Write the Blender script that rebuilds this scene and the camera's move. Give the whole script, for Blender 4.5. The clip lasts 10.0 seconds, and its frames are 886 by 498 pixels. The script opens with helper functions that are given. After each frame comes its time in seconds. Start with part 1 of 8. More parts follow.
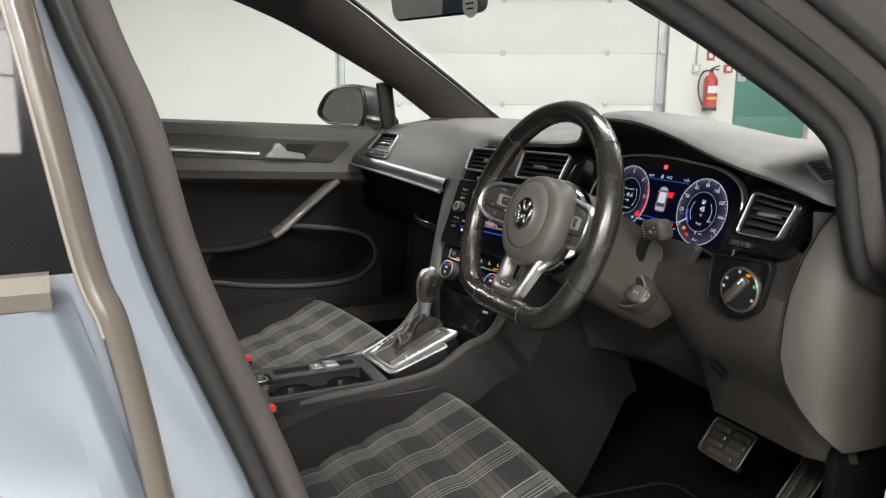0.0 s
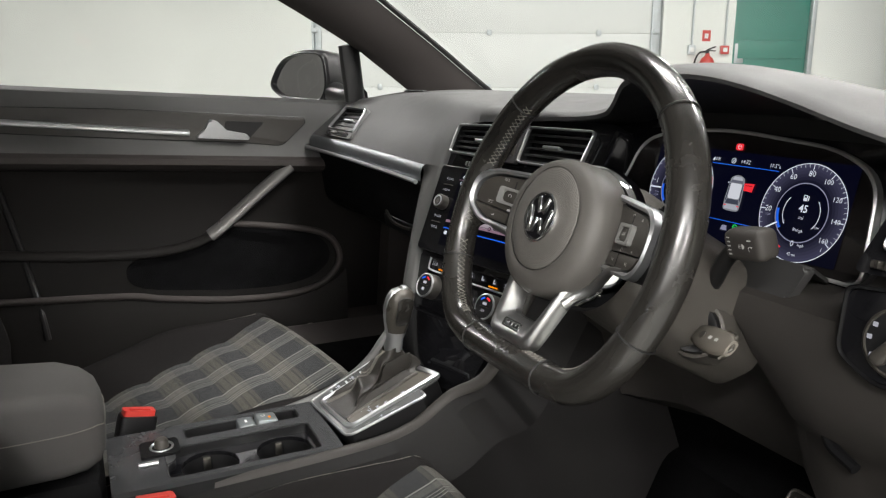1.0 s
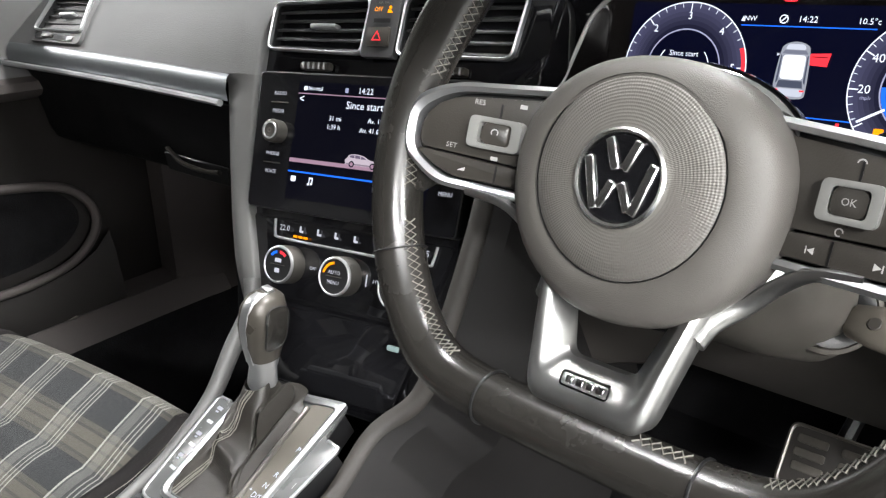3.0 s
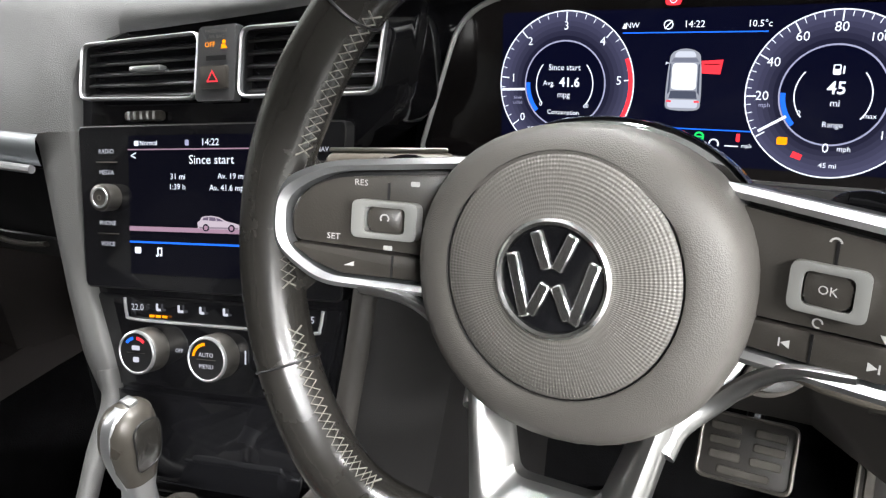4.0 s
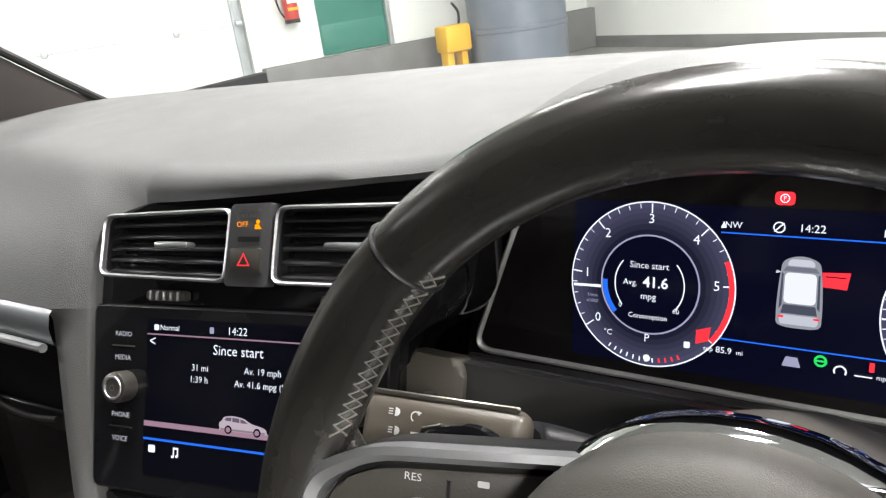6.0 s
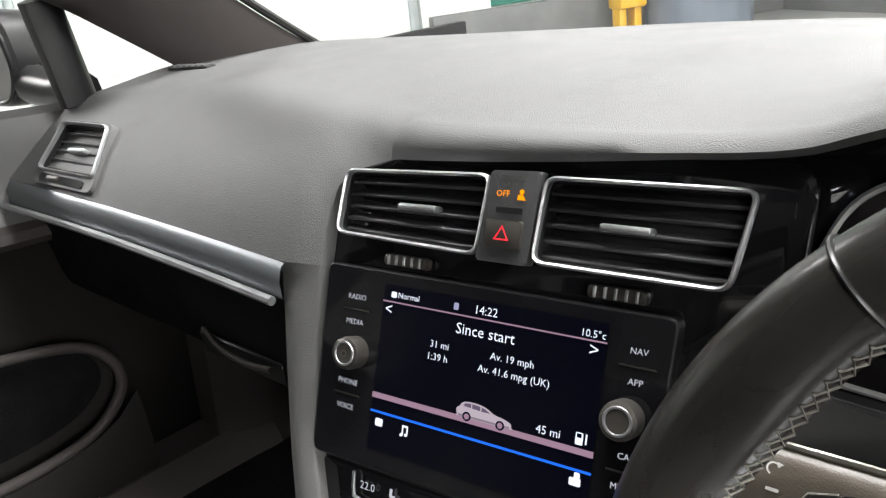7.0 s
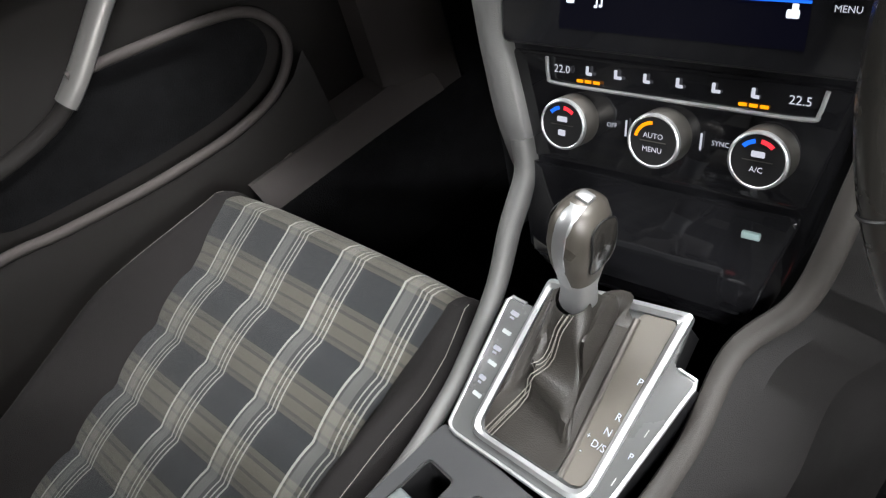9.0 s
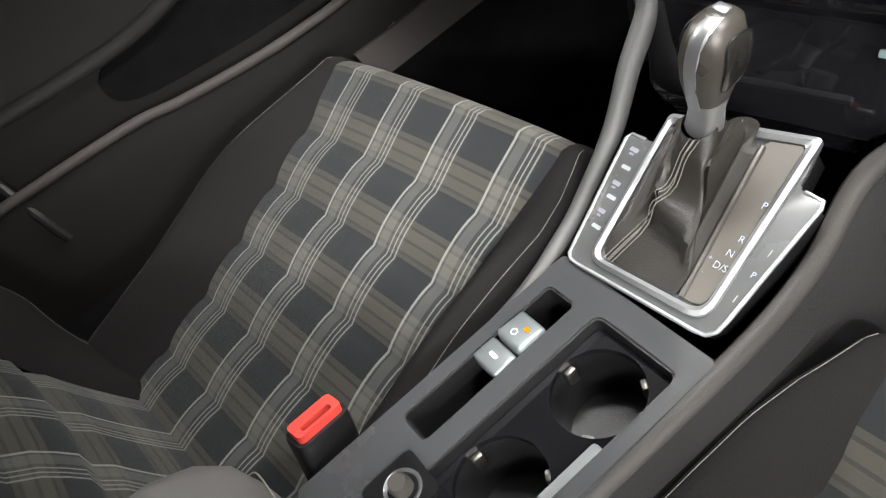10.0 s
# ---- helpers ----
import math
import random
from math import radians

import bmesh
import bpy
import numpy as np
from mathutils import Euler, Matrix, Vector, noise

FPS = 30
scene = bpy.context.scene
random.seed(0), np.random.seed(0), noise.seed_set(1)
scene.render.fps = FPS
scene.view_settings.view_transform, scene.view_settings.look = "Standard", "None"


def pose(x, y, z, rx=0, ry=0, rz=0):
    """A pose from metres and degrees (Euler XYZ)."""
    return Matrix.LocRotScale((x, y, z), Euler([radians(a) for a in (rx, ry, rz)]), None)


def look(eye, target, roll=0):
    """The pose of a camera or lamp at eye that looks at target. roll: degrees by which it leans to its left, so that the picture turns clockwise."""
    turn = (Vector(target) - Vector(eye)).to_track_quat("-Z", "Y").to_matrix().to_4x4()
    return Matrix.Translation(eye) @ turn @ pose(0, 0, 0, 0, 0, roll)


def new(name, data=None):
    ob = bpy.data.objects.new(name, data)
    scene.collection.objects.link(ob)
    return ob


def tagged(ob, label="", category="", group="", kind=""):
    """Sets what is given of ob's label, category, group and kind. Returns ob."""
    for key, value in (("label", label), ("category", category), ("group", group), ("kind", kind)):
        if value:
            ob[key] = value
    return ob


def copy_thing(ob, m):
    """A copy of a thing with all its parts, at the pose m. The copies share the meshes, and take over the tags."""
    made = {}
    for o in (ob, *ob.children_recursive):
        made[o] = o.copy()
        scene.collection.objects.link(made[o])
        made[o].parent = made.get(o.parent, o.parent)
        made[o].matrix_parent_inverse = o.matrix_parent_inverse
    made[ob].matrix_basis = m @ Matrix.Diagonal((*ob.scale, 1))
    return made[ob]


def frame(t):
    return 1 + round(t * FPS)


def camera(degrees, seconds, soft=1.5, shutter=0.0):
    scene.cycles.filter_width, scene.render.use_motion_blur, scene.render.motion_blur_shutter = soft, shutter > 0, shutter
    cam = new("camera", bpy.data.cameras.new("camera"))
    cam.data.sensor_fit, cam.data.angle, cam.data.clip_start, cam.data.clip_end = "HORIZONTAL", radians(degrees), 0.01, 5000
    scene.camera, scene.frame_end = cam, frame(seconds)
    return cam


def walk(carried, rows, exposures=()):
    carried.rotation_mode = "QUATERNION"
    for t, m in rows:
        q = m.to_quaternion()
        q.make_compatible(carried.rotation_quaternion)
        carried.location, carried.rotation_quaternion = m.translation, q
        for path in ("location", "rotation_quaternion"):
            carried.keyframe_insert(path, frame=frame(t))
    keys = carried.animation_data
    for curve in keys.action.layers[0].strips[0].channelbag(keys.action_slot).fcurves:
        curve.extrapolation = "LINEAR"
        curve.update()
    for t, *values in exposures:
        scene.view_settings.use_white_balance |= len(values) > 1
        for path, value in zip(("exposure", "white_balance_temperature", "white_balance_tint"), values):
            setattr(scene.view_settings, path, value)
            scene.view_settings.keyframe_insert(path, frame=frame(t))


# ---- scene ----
cam = camera(60.24, 10.0, 1.25)
PATH = [
    (0, 1.0276, -0.5679, 1.1386, 78.12, -0.08, 65.48),
    (0.5, 0.8345, -0.4723, 1.1099, 78.06, -0.10, 65.24),
    (1, 0.6586, -0.3864, 1.0890, 77.15, -0.16, 64.32),
    (1.5, 0.5047, -0.3413, 1.0735, 74.79, -0.10, 60.13),
    (2, 0.3922, -0.3206, 1.0553, 72.25, 0.58, 54.64),
    (2.2, 0.3505, -0.3134, 1.0542, 71.28, 1.00, 52.38),
    (3.3, 0.1774, -0.2859, 1.0873, 65.31, 5.08, 39.07),
    (3.5, 0.1614, -0.2713, 1.0927, 64.57, 5.85, 36.48),
    (4, 0.1361, -0.2258, 1.1127, 63.05, 7.42, 30.09),
    (4.5, 0.1328, -0.1804, 1.1273, 62.95, 8.56, 25.08),
    (5, 0.1347, -0.1458, 1.1489, 64.69, 9.37, 23.82),
    (5.5, 0.1134, -0.1292, 1.1598, 67.78, 8.97, 26.79),
    (6, 0.0701, -0.1316, 1.1562, 70.21, 7.74, 33.20),
    (6.2, 0.0453, -0.1341, 1.1613, 70.57, 7.39, 35.84),
    (7.3, -0.0681, -0.1320, 1.1547, 66.38, 6.78, 47.29),
    (7.5, -0.0767, -0.1381, 1.1500, 64.35, 7.55, 48.14),
    (8, -0.0774, -0.1570, 1.1365, 58.54, 10.47, 48.87),
    (8.5, -0.0636, -0.1787, 1.1202, 52.13, 13.72, 49.15),
    (9, -0.0525, -0.2105, 1.1053, 46.44, 16.71, 49.19),
    (9.5, -0.0430, -0.2438, 1.0977, 42.23, 19.28, 50.09),
    (10, -0.0323, -0.2808, 1.0947, 40.87, 20.92, 53.41),
]
walk(cam, [(t, pose(x, y, z, rx, ry, rz)) for t, x, y, z, rx, ry, rz in PATH],
     exposures=[(0.0, -0.47, 6500, 10), (0.6, -0.56, 6470, 10), (1.0, -0.53, 6450, 10), (1.5, -0.32, 6350, 10), (2.0, 0.16, 6250, 10), (3.5, 0.46, 6250, 10), (4.2, 0.52, 6250, 10), (5.0, 0.57, 6300, 10), (5.6, 0.30, 6400, 10), (6.2, 0.12, 6400, 10), (7.5, 0.13, 6200, 10), (8.0, 0.33, 6150, 10), (8.5, 0.38, 6150, 10), (10.0, 0.30, 6300, 10)])

# ---- light: a workshop hall lit by ceiling strips added out of view ----
world = bpy.data.worlds.new("hall_air")
scene.world = world
world.use_nodes = True
world.node_tree.nodes["Background"].inputs[0].default_value = (0.9, 0.95, 1.0, 1)
world.node_tree.nodes["Background"].inputs[1].default_value = 0.008


def strip_lamp(x, y, z, sx, sy, watts, turn=0.0):
    data = bpy.data.lights.new("strip_lamp", "AREA")
    data.shape, data.size, data.size_y, data.energy = "RECTANGLE", sx, sy, watts
    data.color = (1.0, 0.975, 0.93)
    ob = new("strip_lamp", data)
    ob.matrix_world = pose(x, y, z, 0, 0, turn)
    return ob


HALL_TURN = 65.5
WALL_F = Vector((-0.910, 0.415, 0.0))
WALL_S = Vector((0.415, 0.910, 0.0))
WALL_O = Vector((-7.071, 3.123, 0.0))
CEIL = 5.2
HANG = 3.30
# added hung strip lights, none in view: place and watts, set for the cabin
LAMPS = [(-0.5, 0.75, 135), (1.5, 1.1, 190), (-0.3, 2.9, 160), (3.0, -2.8, 560), (3.3, -1.2, 160), (6.2, -0.7, 700), (-4.6, -1.6, 230), (-5.0, 2.2, 45), (-3.6, 5.0, 75), (-1.2, 6.4, 75), (-0.4, -6.5, 220)]
for x, y, w in LAMPS:
    strip_lamp(x, y, HANG - 0.10, 1.3, 0.22, w, HALL_TURN)
# side light from added, unseen windows across the hall: place along wall and watts
BACK = 14.0
WIN_LOW, WIN_HIGH, WIN_W = 1.75, 3.05, 1.5
WINDOWS = [(-2.9, 110), (-0.9, 130), (1.1, 130), (3.1, 80)]
for s0, w in WINDOWS:
    data = bpy.data.lights.new("window_light", "AREA")
    data.shape, data.size, data.size_y, data.energy, data.color = "RECTANGLE", WIN_W, WIN_HIGH - WIN_LOW, w, (1.0, 0.97, 0.92)
    spot = WALL_O + WALL_S * s0 - WALL_F * (BACK + 0.05) + Vector((0, 0, (WIN_LOW + WIN_HIGH) / 2))
    new("window_light", data).matrix_world = look(spot, spot + WALL_F)


# ---- materials ----
def node(nt, kind, **kw):
    n = nt.nodes.new(kind)
    for k, v in kw.items():
        n.inputs[k].default_value = v
    return n


def surface(name, color, rough=0.5, metal=0.0, grain=0.0, scale=400.0, vary=0.0, vscale=6.0, spec=0.5, coat=0.0, rvary=0.1):
    """A plain worn surface: base colour with broad patches, uneven gloss and a fine relief."""
    m = bpy.data.materials.new(name)
    m.use_nodes = True
    nt = m.node_tree
    b = nt.nodes["Principled BSDF"]
    b.inputs["Base Color"].default_value = (*color, 1)
    b.inputs["Roughness"].default_value = rough
    b.inputs["Metallic"].default_value = metal
    b.inputs["Specular IOR Level"].default_value = spec
    b.inputs["Coat Weight"].default_value = coat
    b.inputs["Coat Roughness"].default_value = 0.05
    co = nt.nodes.new("ShaderNodeTexCoord")
    if vary > 0:
        big = node(nt, "ShaderNodeTexNoise", Scale=vscale, Detail=6.0, Roughness=0.6)
        nt.links.new(co.outputs["Object"], big.inputs["Vector"])
        ramp = nt.nodes.new("ShaderNodeMapRange")
        ramp.inputs["From Min"].default_value, ramp.inputs["From Max"].default_value = 0.3, 0.7
        ramp.inputs["To Min"].default_value, ramp.inputs["To Max"].default_value = 1 - vary, 1 + vary
        nt.links.new(big.outputs["Fac"], ramp.inputs["Value"])
        mul = nt.nodes.new("ShaderNodeVectorMath")
        mul.operation = "SCALE"
        mul.inputs[0].default_value = color
        nt.links.new(ramp.outputs["Result"], mul.inputs["Scale"])
        nt.links.new(mul.outputs["Vector"], b.inputs["Base Color"])
        rr = nt.nodes.new("ShaderNodeMapRange")
        rr.inputs["From Min"].default_value, rr.inputs["From Max"].default_value = 0.3, 0.7
        rr.inputs["To Min"].default_value, rr.inputs["To Max"].default_value = max(0.02, rough - rvary), min(1, rough + rvary)
        nt.links.new(big.outputs["Fac"], rr.inputs["Value"])
        nt.links.new(rr.outputs["Result"], b.inputs["Roughness"])
    if grain > 0:
        fine = node(nt, "ShaderNodeTexVoronoi", Scale=scale)
        nt.links.new(co.outputs["Object"], fine.inputs["Vector"])
        bump = node(nt, "ShaderNodeBump", Strength=grain, Distance=0.0006)
        nt.links.new(fine.outputs["Distance"], bump.inputs["Height"])
        nt.links.new(bump.outputs["Normal"], b.inputs["Normal"])
    return m


def glowing(name, color, strength=1.0, rough=0.1):
    m = bpy.data.materials.new(name)
    m.use_nodes = True
    b = m.node_tree.nodes["Principled BSDF"]
    b.inputs["Base Color"].default_value = (0.002, 0.002, 0.002, 1)
    b.inputs["Roughness"].default_value = rough
    b.inputs["Specular IOR Level"].default_value = 0.2
    b.inputs["Emission Color"].default_value = (*color, 1)
    b.inputs["Emission Strength"].default_value = strength
    return m


def clear_glass(name, tint=(1, 1, 1), gloss=0.04):
    """A thin pane: clear, with a mirror gloss that grows towards grazing angles."""
    m = bpy.data.materials.new(name)
    m.use_nodes = True
    nt = m.node_tree
    nt.nodes.remove(nt.nodes["Principled BSDF"])
    out = nt.nodes["Material Output"]
    tr = nt.nodes.new("ShaderNodeBsdfTransparent")
    tr.inputs[0].default_value = (*tint, 1)
    gl = nt.nodes.new("ShaderNodeBsdfGlossy")
    gl.inputs["Roughness"].default_value = 0.02
    lw = nt.nodes.new("ShaderNodeLayerWeight")
    lw.inputs[0].default_value = 0.5
    pw = nt.nodes.new("ShaderNodeMath")
    pw.operation = "POWER"
    pw.inputs[1].default_value = 5.0
    nt.links.new(lw.outputs["Facing"], pw.inputs[0])
    ma = nt.nodes.new("ShaderNodeMath")
    ma.operation = "MULTIPLY_ADD"
    ma.inputs[1].default_value, ma.inputs[2].default_value = 0.7, gloss
    nt.links.new(pw.outputs[0], ma.inputs[0])
    mx = nt.nodes.new("ShaderNodeMixShader")
    nt.links.new(ma.outputs[0], mx.inputs[0])
    nt.links.new(tr.outputs[0], mx.inputs[1])
    nt.links.new(gl.outputs[0], mx.inputs[2])
    nt.links.new(mx.outputs[0], out.inputs[0])
    return m


def tartan(name):
    """Woven check cloth: dark ground, grey and white bands and thin pin lines both ways, by the seat's own metres."""
    m = bpy.data.materials.new(name)
    m.use_nodes = True
    nt = m.node_tree
    b = nt.nodes["Principled BSDF"]
    b.inputs["Roughness"].default_value = 0.9
    b.inputs["Sheen Weight"].default_value = 0.06
    co = nt.nodes.new("ShaderNodeTexCoord")
    sep = nt.nodes.new("ShaderNodeSeparateXYZ")
    nt.links.new(co.outputs["UV"], sep.inputs[0])

    def calc(op, a, c=None):
        n = nt.nodes.new("ShaderNodeMath")
        n.operation = op
        for i, v in enumerate((a, c)):
            if v is None:
                continue
            if hasattr(v, "links"):
                nt.links.new(v, n.inputs[i])
            else:
                n.inputs[i].default_value = v
        return n.outputs[0]

    def bands(v, period, steps):
        f = calc("FRACT", calc("DIVIDE", v, period))
        ramp = nt.nodes.new("ShaderNodeValToRGB")
        ramp.color_ramp.interpolation = "CONSTANT"
        els = ramp.color_ramp.elements
        while len(els) < len(steps):
            els.new(0.5)
        for e, (p, c) in zip(els, steps):
            e.position, e.color = p, (c, c, c, 1)
        nt.links.new(f, ramp.inputs[0])
        return ramp.outputs[0]

    def blend(fac, a, c):
        n = nt.nodes.new("ShaderNodeMix")
        n.data_type = "RGBA"
        nt.links.new(fac, n.inputs[0])
        for i, v in ((6, a), (7, c)):
            if hasattr(v, "links"):
                nt.links.new(v, n.inputs[i])
            else:
                n.inputs[i].default_value = (*v, 1)
        return n.outputs[2]

    weft = bands(sep.outputs[1], 0.080, [(0.0, 0.0), (0.46, 0.26), (0.53, 0.12), (0.57, 0.36), (0.70, 0.16), (0.74, 0.34), (0.86, 0.14), (0.90, 0.24), (0.95, 0.0)])
    warp = bands(sep.outputs[0], 0.0965, [(0.0, 0.62), (0.028, 0.06), (0.060, 0.17), (0.195, 0.05), (0.245, 0.50), (0.265, 0.04), (0.310, 0.50), (0.330, 0.04), (0.375, 0.50), (0.395, 0.02), (0.43, 0.0)])
    cloth = blend(warp, blend(weft, (0.0042, 0.0058, 0.0078), (0.180, 0.162, 0.116)), (0.43, 0.43, 0.395))
    weave = node(nt, "ShaderNodeTexWave", Scale=700.0, Distortion=0.5)
    nt.links.new(co.outputs["UV"], weave.inputs["Vector"])
    noise_n = node(nt, "ShaderNodeTexNoise", Scale=900.0, Detail=3.0)
    nt.links.new(co.outputs["UV"], noise_n.inputs["Vector"])
    mul = nt.nodes.new("ShaderNodeMix")
    mul.data_type, mul.blend_type = "RGBA", "MULTIPLY"
    mul.inputs[0].default_value = 0.45
    nt.links.new(cloth, mul.inputs[6])
    nt.links.new(noise_n.outputs["Color"], mul.inputs[7])
    gain = nt.nodes.new("ShaderNodeVectorMath")
    gain.operation = "SCALE"
    gain.inputs["Scale"].default_value = 0.66
    nt.links.new(mul.outputs[2], gain.inputs[0])
    nt.links.new(gain.outputs[0], b.inputs["Base Color"])
    bump = node(nt, "ShaderNodeBump", Strength=0.25, Distance=0.0005)
    nt.links.new(weave.outputs["Fac"], bump.inputs["Height"])
    nt.links.new(bump.outputs["Normal"], b.inputs["Normal"])
    return m


M_DASH = surface("soft_dash", (0.094, 0.094, 0.094), 0.56, grain=0.45, scale=1000, vary=0.06, vscale=9, spec=0.45)
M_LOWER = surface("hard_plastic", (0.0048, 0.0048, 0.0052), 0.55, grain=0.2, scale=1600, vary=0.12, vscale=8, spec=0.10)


def ribbed(name, color, tilt):
    """Fine ribs and dots that fan out from the middle of a disc tilted back by tilt degrees."""
    m = surface(name, color, 0.45)
    nt = m.node_tree
    co = nt.nodes.new("ShaderNodeTexCoord")
    sep = nt.nodes.new("ShaderNodeSeparateXYZ")
    nt.links.new(co.outputs["Object"], sep.inputs[0])

    def calc(op, a, c=0.0):
        n = nt.nodes.new("ShaderNodeMath")
        n.operation = op
        for i, v in enumerate((a, c)):
            if hasattr(v, "links"):
                nt.links.new(v, n.inputs[i])
            else:
                n.inputs[i].default_value = v
        return n.outputs[0]
    up = calc("ADD", calc("MULTIPLY", sep.outputs[2], math.cos(radians(tilt))), calc("MULTIPLY", sep.outputs[1], math.sin(radians(tilt))))
    ang = calc("ARCTAN2", up, sep.outputs[0])
    rad = calc("SQRT", calc("ADD", calc("POWER", up, 2.0), calc("POWER", calc("ABSOLUTE", sep.outputs[0]), 2.0)))
    dots = calc("MULTIPLY", calc("SINE", calc("ADD", calc("MULTIPLY", ang, 105.0), calc("MULTIPLY", rad, 1750.0))), calc("SINE", calc("SUBTRACT", calc("MULTIPLY", ang, 105.0), calc("MULTIPLY", rad, 1750.0))))
    bump = node(nt, "ShaderNodeBump", Strength=0.34, Distance=0.0006)
    nt.links.new(dots, bump.inputs["Height"])
    nt.links.new(bump.outputs["Normal"], nt.nodes["Principled BSDF"].inputs["Normal"])
    return m


M_KNEE = surface("knee_plastic", (0.027, 0.0245, 0.0225), 0.5, grain=0.2, scale=1600, vary=0.10, vscale=8, spec=0.3)
M_SHELF = surface("shelf_shaded", (0.025, 0.0245, 0.0245), 0.5, grain=0.2, scale=1500, vary=0.08, vscale=9, spec=0.35)
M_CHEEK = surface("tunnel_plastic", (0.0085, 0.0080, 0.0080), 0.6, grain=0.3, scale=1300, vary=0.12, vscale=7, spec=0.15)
M_SHROUD = surface("shroud_plastic", (0.046, 0.042, 0.037), 0.5, grain=0.2, scale=1500, vary=0.08, vscale=9, spec=0.35)
M_PEDAL = surface("pedal_steel", (0.105, 0.097, 0.086), 0.40, metal=0.55, grain=0.3, scale=400, vary=0.3, vscale=25)
M_SLAT = surface("slat_plastic", (0.030, 0.030, 0.031), 0.4, grain=0.1, scale=900)
M_DOOR = surface("door_plastic", (0.0095, 0.0085, 0.0080), 0.62, grain=0.3, scale=1200, vary=0.12, vscale=6, spec=0.15)
# kept pale so that the parts made of it look lit
M_TAN = surface("warm_grey_lit", (0.092, 0.082, 0.068), 0.5, grain=0.2, scale=1400, vary=0.08, vscale=8)
M_DARK = surface("black_plastic", (0.007, 0.007, 0.0075), 0.42, grain=0.15, scale=700, vary=0.15)
M_GLOSS = surface("piano_black", (0.006, 0.006, 0.007), 0.06, vary=0.2, vscale=14, rvary=0.03, coat=0.4)
M_LEATHER = surface("black_leather", (0.0175, 0.0163, 0.0147), 0.25, grain=0.025, scale=1400, vary=0.10, vscale=14, rvary=0.07, spec=0.55)
M_PAD = surface("airbag_plastic", (0.074, 0.069, 0.063), 0.50, grain=0.28, scale=1500, vary=0.08, vscale=20)
M_SATIN = surface("satin_silver", (0.50, 0.51, 0.52), 0.38, metal=0.92, vary=0.04, vscale=40, rvary=0.05)
M_POLISH = surface("polished_silver", (0.32, 0.32, 0.315), 0.34, metal=0.95, vary=0.05, vscale=30, rvary=0.06)
M_CHROME = surface("chrome", (0.85, 0.86, 0.87), 0.06, metal=1.0)
M_BADGE = surface("badge_chrome", (0.80, 0.80, 0.79), 0.24, metal=1.0)
M_CLOTH = surface("black_cloth", (0.0105, 0.0095, 0.0095), 0.95, grain=0.6, scale=1200, vary=0.12, vscale=12, spec=0.12)
M_TARTAN = tartan("tartan_cloth")
M_STITCH = surface("pale_thread", (0.15, 0.142, 0.125), 0.85)
M_CARPET = surface("carpet", (0.006, 0.006, 0.0065), 1.0, grain=1.0, scale=420, vary=0.3, vscale=30, spec=0.05)
M_RUBBER = surface("seal_rubber", (0.010, 0.0095, 0.0095), 0.5, vary=0.1, spec=0.35)
M_PAINT = surface("silver_paint", (0.24, 0.27, 0.32), 0.20, metal=0.5, coat=0.7)
M_PILLAR = surface("pillar_trim", (0.040, 0.0345, 0.033), 0.75, grain=0.3, scale=900, vary=0.08, spec=0.3)
M_GLASS = clear_glass("pane")
M_TINTED = surface("dark_glass", (0.004, 0.004, 0.005), 0.03, spec=0.5)
M_MIRROR = surface("mirror", (0.86, 0.88, 0.88), 0.01, metal=1.0)
M_BTN = surface("button_plastic", (0.040, 0.0365, 0.032), 0.35, grain=0.1, scale=900)
M_STALK = surface("stalk_plastic", (0.052, 0.044, 0.034), 0.42, grain=0.15, scale=1200, vary=0.08)
M_PRINT = surface("grey_print", (0.42, 0.42, 0.41), 0.5)
M_RED = surface("red_plastic", (0.50, 0.045, 0.035), 0.35)
M_METAL = surface("brushed_steel", (0.21, 0.20, 0.18), 0.36, metal=1.0, grain=0.2, scale=500, vary=0.2, vscale=20)
M_WALL = surface("wall_paint", (0.745, 0.775, 0.735), 0.7, grain=0.1, scale=30, vary=0.045, vscale=1.1)
M_PANEL = surface("door_panel_white", (0.735, 0.765, 0.74), 0.45, vary=0.035, vscale=2.6)
M_PLINTH = surface("grey_floor_paint", (0.16, 0.165, 0.16), 0.6, vary=0.2, vscale=2.5)
M_FLOOR = surface("concrete_floor", (0.30, 0.30, 0.285), 0.5, grain=0.3, scale=60, vary=0.18, vscale=1.2)
M_GREEN = surface("green_paint", (0.035, 0.20, 0.15), 0.4, vary=0.08, vscale=3)
M_BLUEGREY = surface("bluegrey_paint", (0.13, 0.155, 0.19), 0.45, vary=0.12, vscale=4)
M_YELLOW = surface("yellow_paint", (0.72, 0.42, 0.03), 0.4, vary=0.08)
M_STEEL = surface("galvanised_steel", (0.50, 0.54, 0.55), 0.45, metal=0.6, vary=0.15, vscale=8)
M_WHITE = surface("white_plastic", (0.75, 0.75, 0.73), 0.5)
M_SHED = surface("shed_sheet", (0.13, 0.125, 0.12), 0.6, vary=0.25, vscale=1.2)
M_KNOB = surface("worn_satin", (0.135, 0.127, 0.116), 0.40, metal=0.85, vary=0.1, vscale=40)
M_ROOF = surface("roof_sheet", (0.22, 0.22, 0.22), 0.6, vary=0.1)
G_WHITE = glowing("screen_white", (0.86, 0.90, 1.0), 1.1)
G_LILAC = glowing("screen_lilac", (0.62, 0.62, 0.90), 0.55)
G_BLUE = glowing("screen_blue", (0.02, 0.16, 1.0), 1.0)
G_RED = glowing("screen_red", (1.0, 0.035, 0.05), 1.2)
G_AMBER = glowing("screen_amber", (1.0, 0.30, 0.0), 1.3)
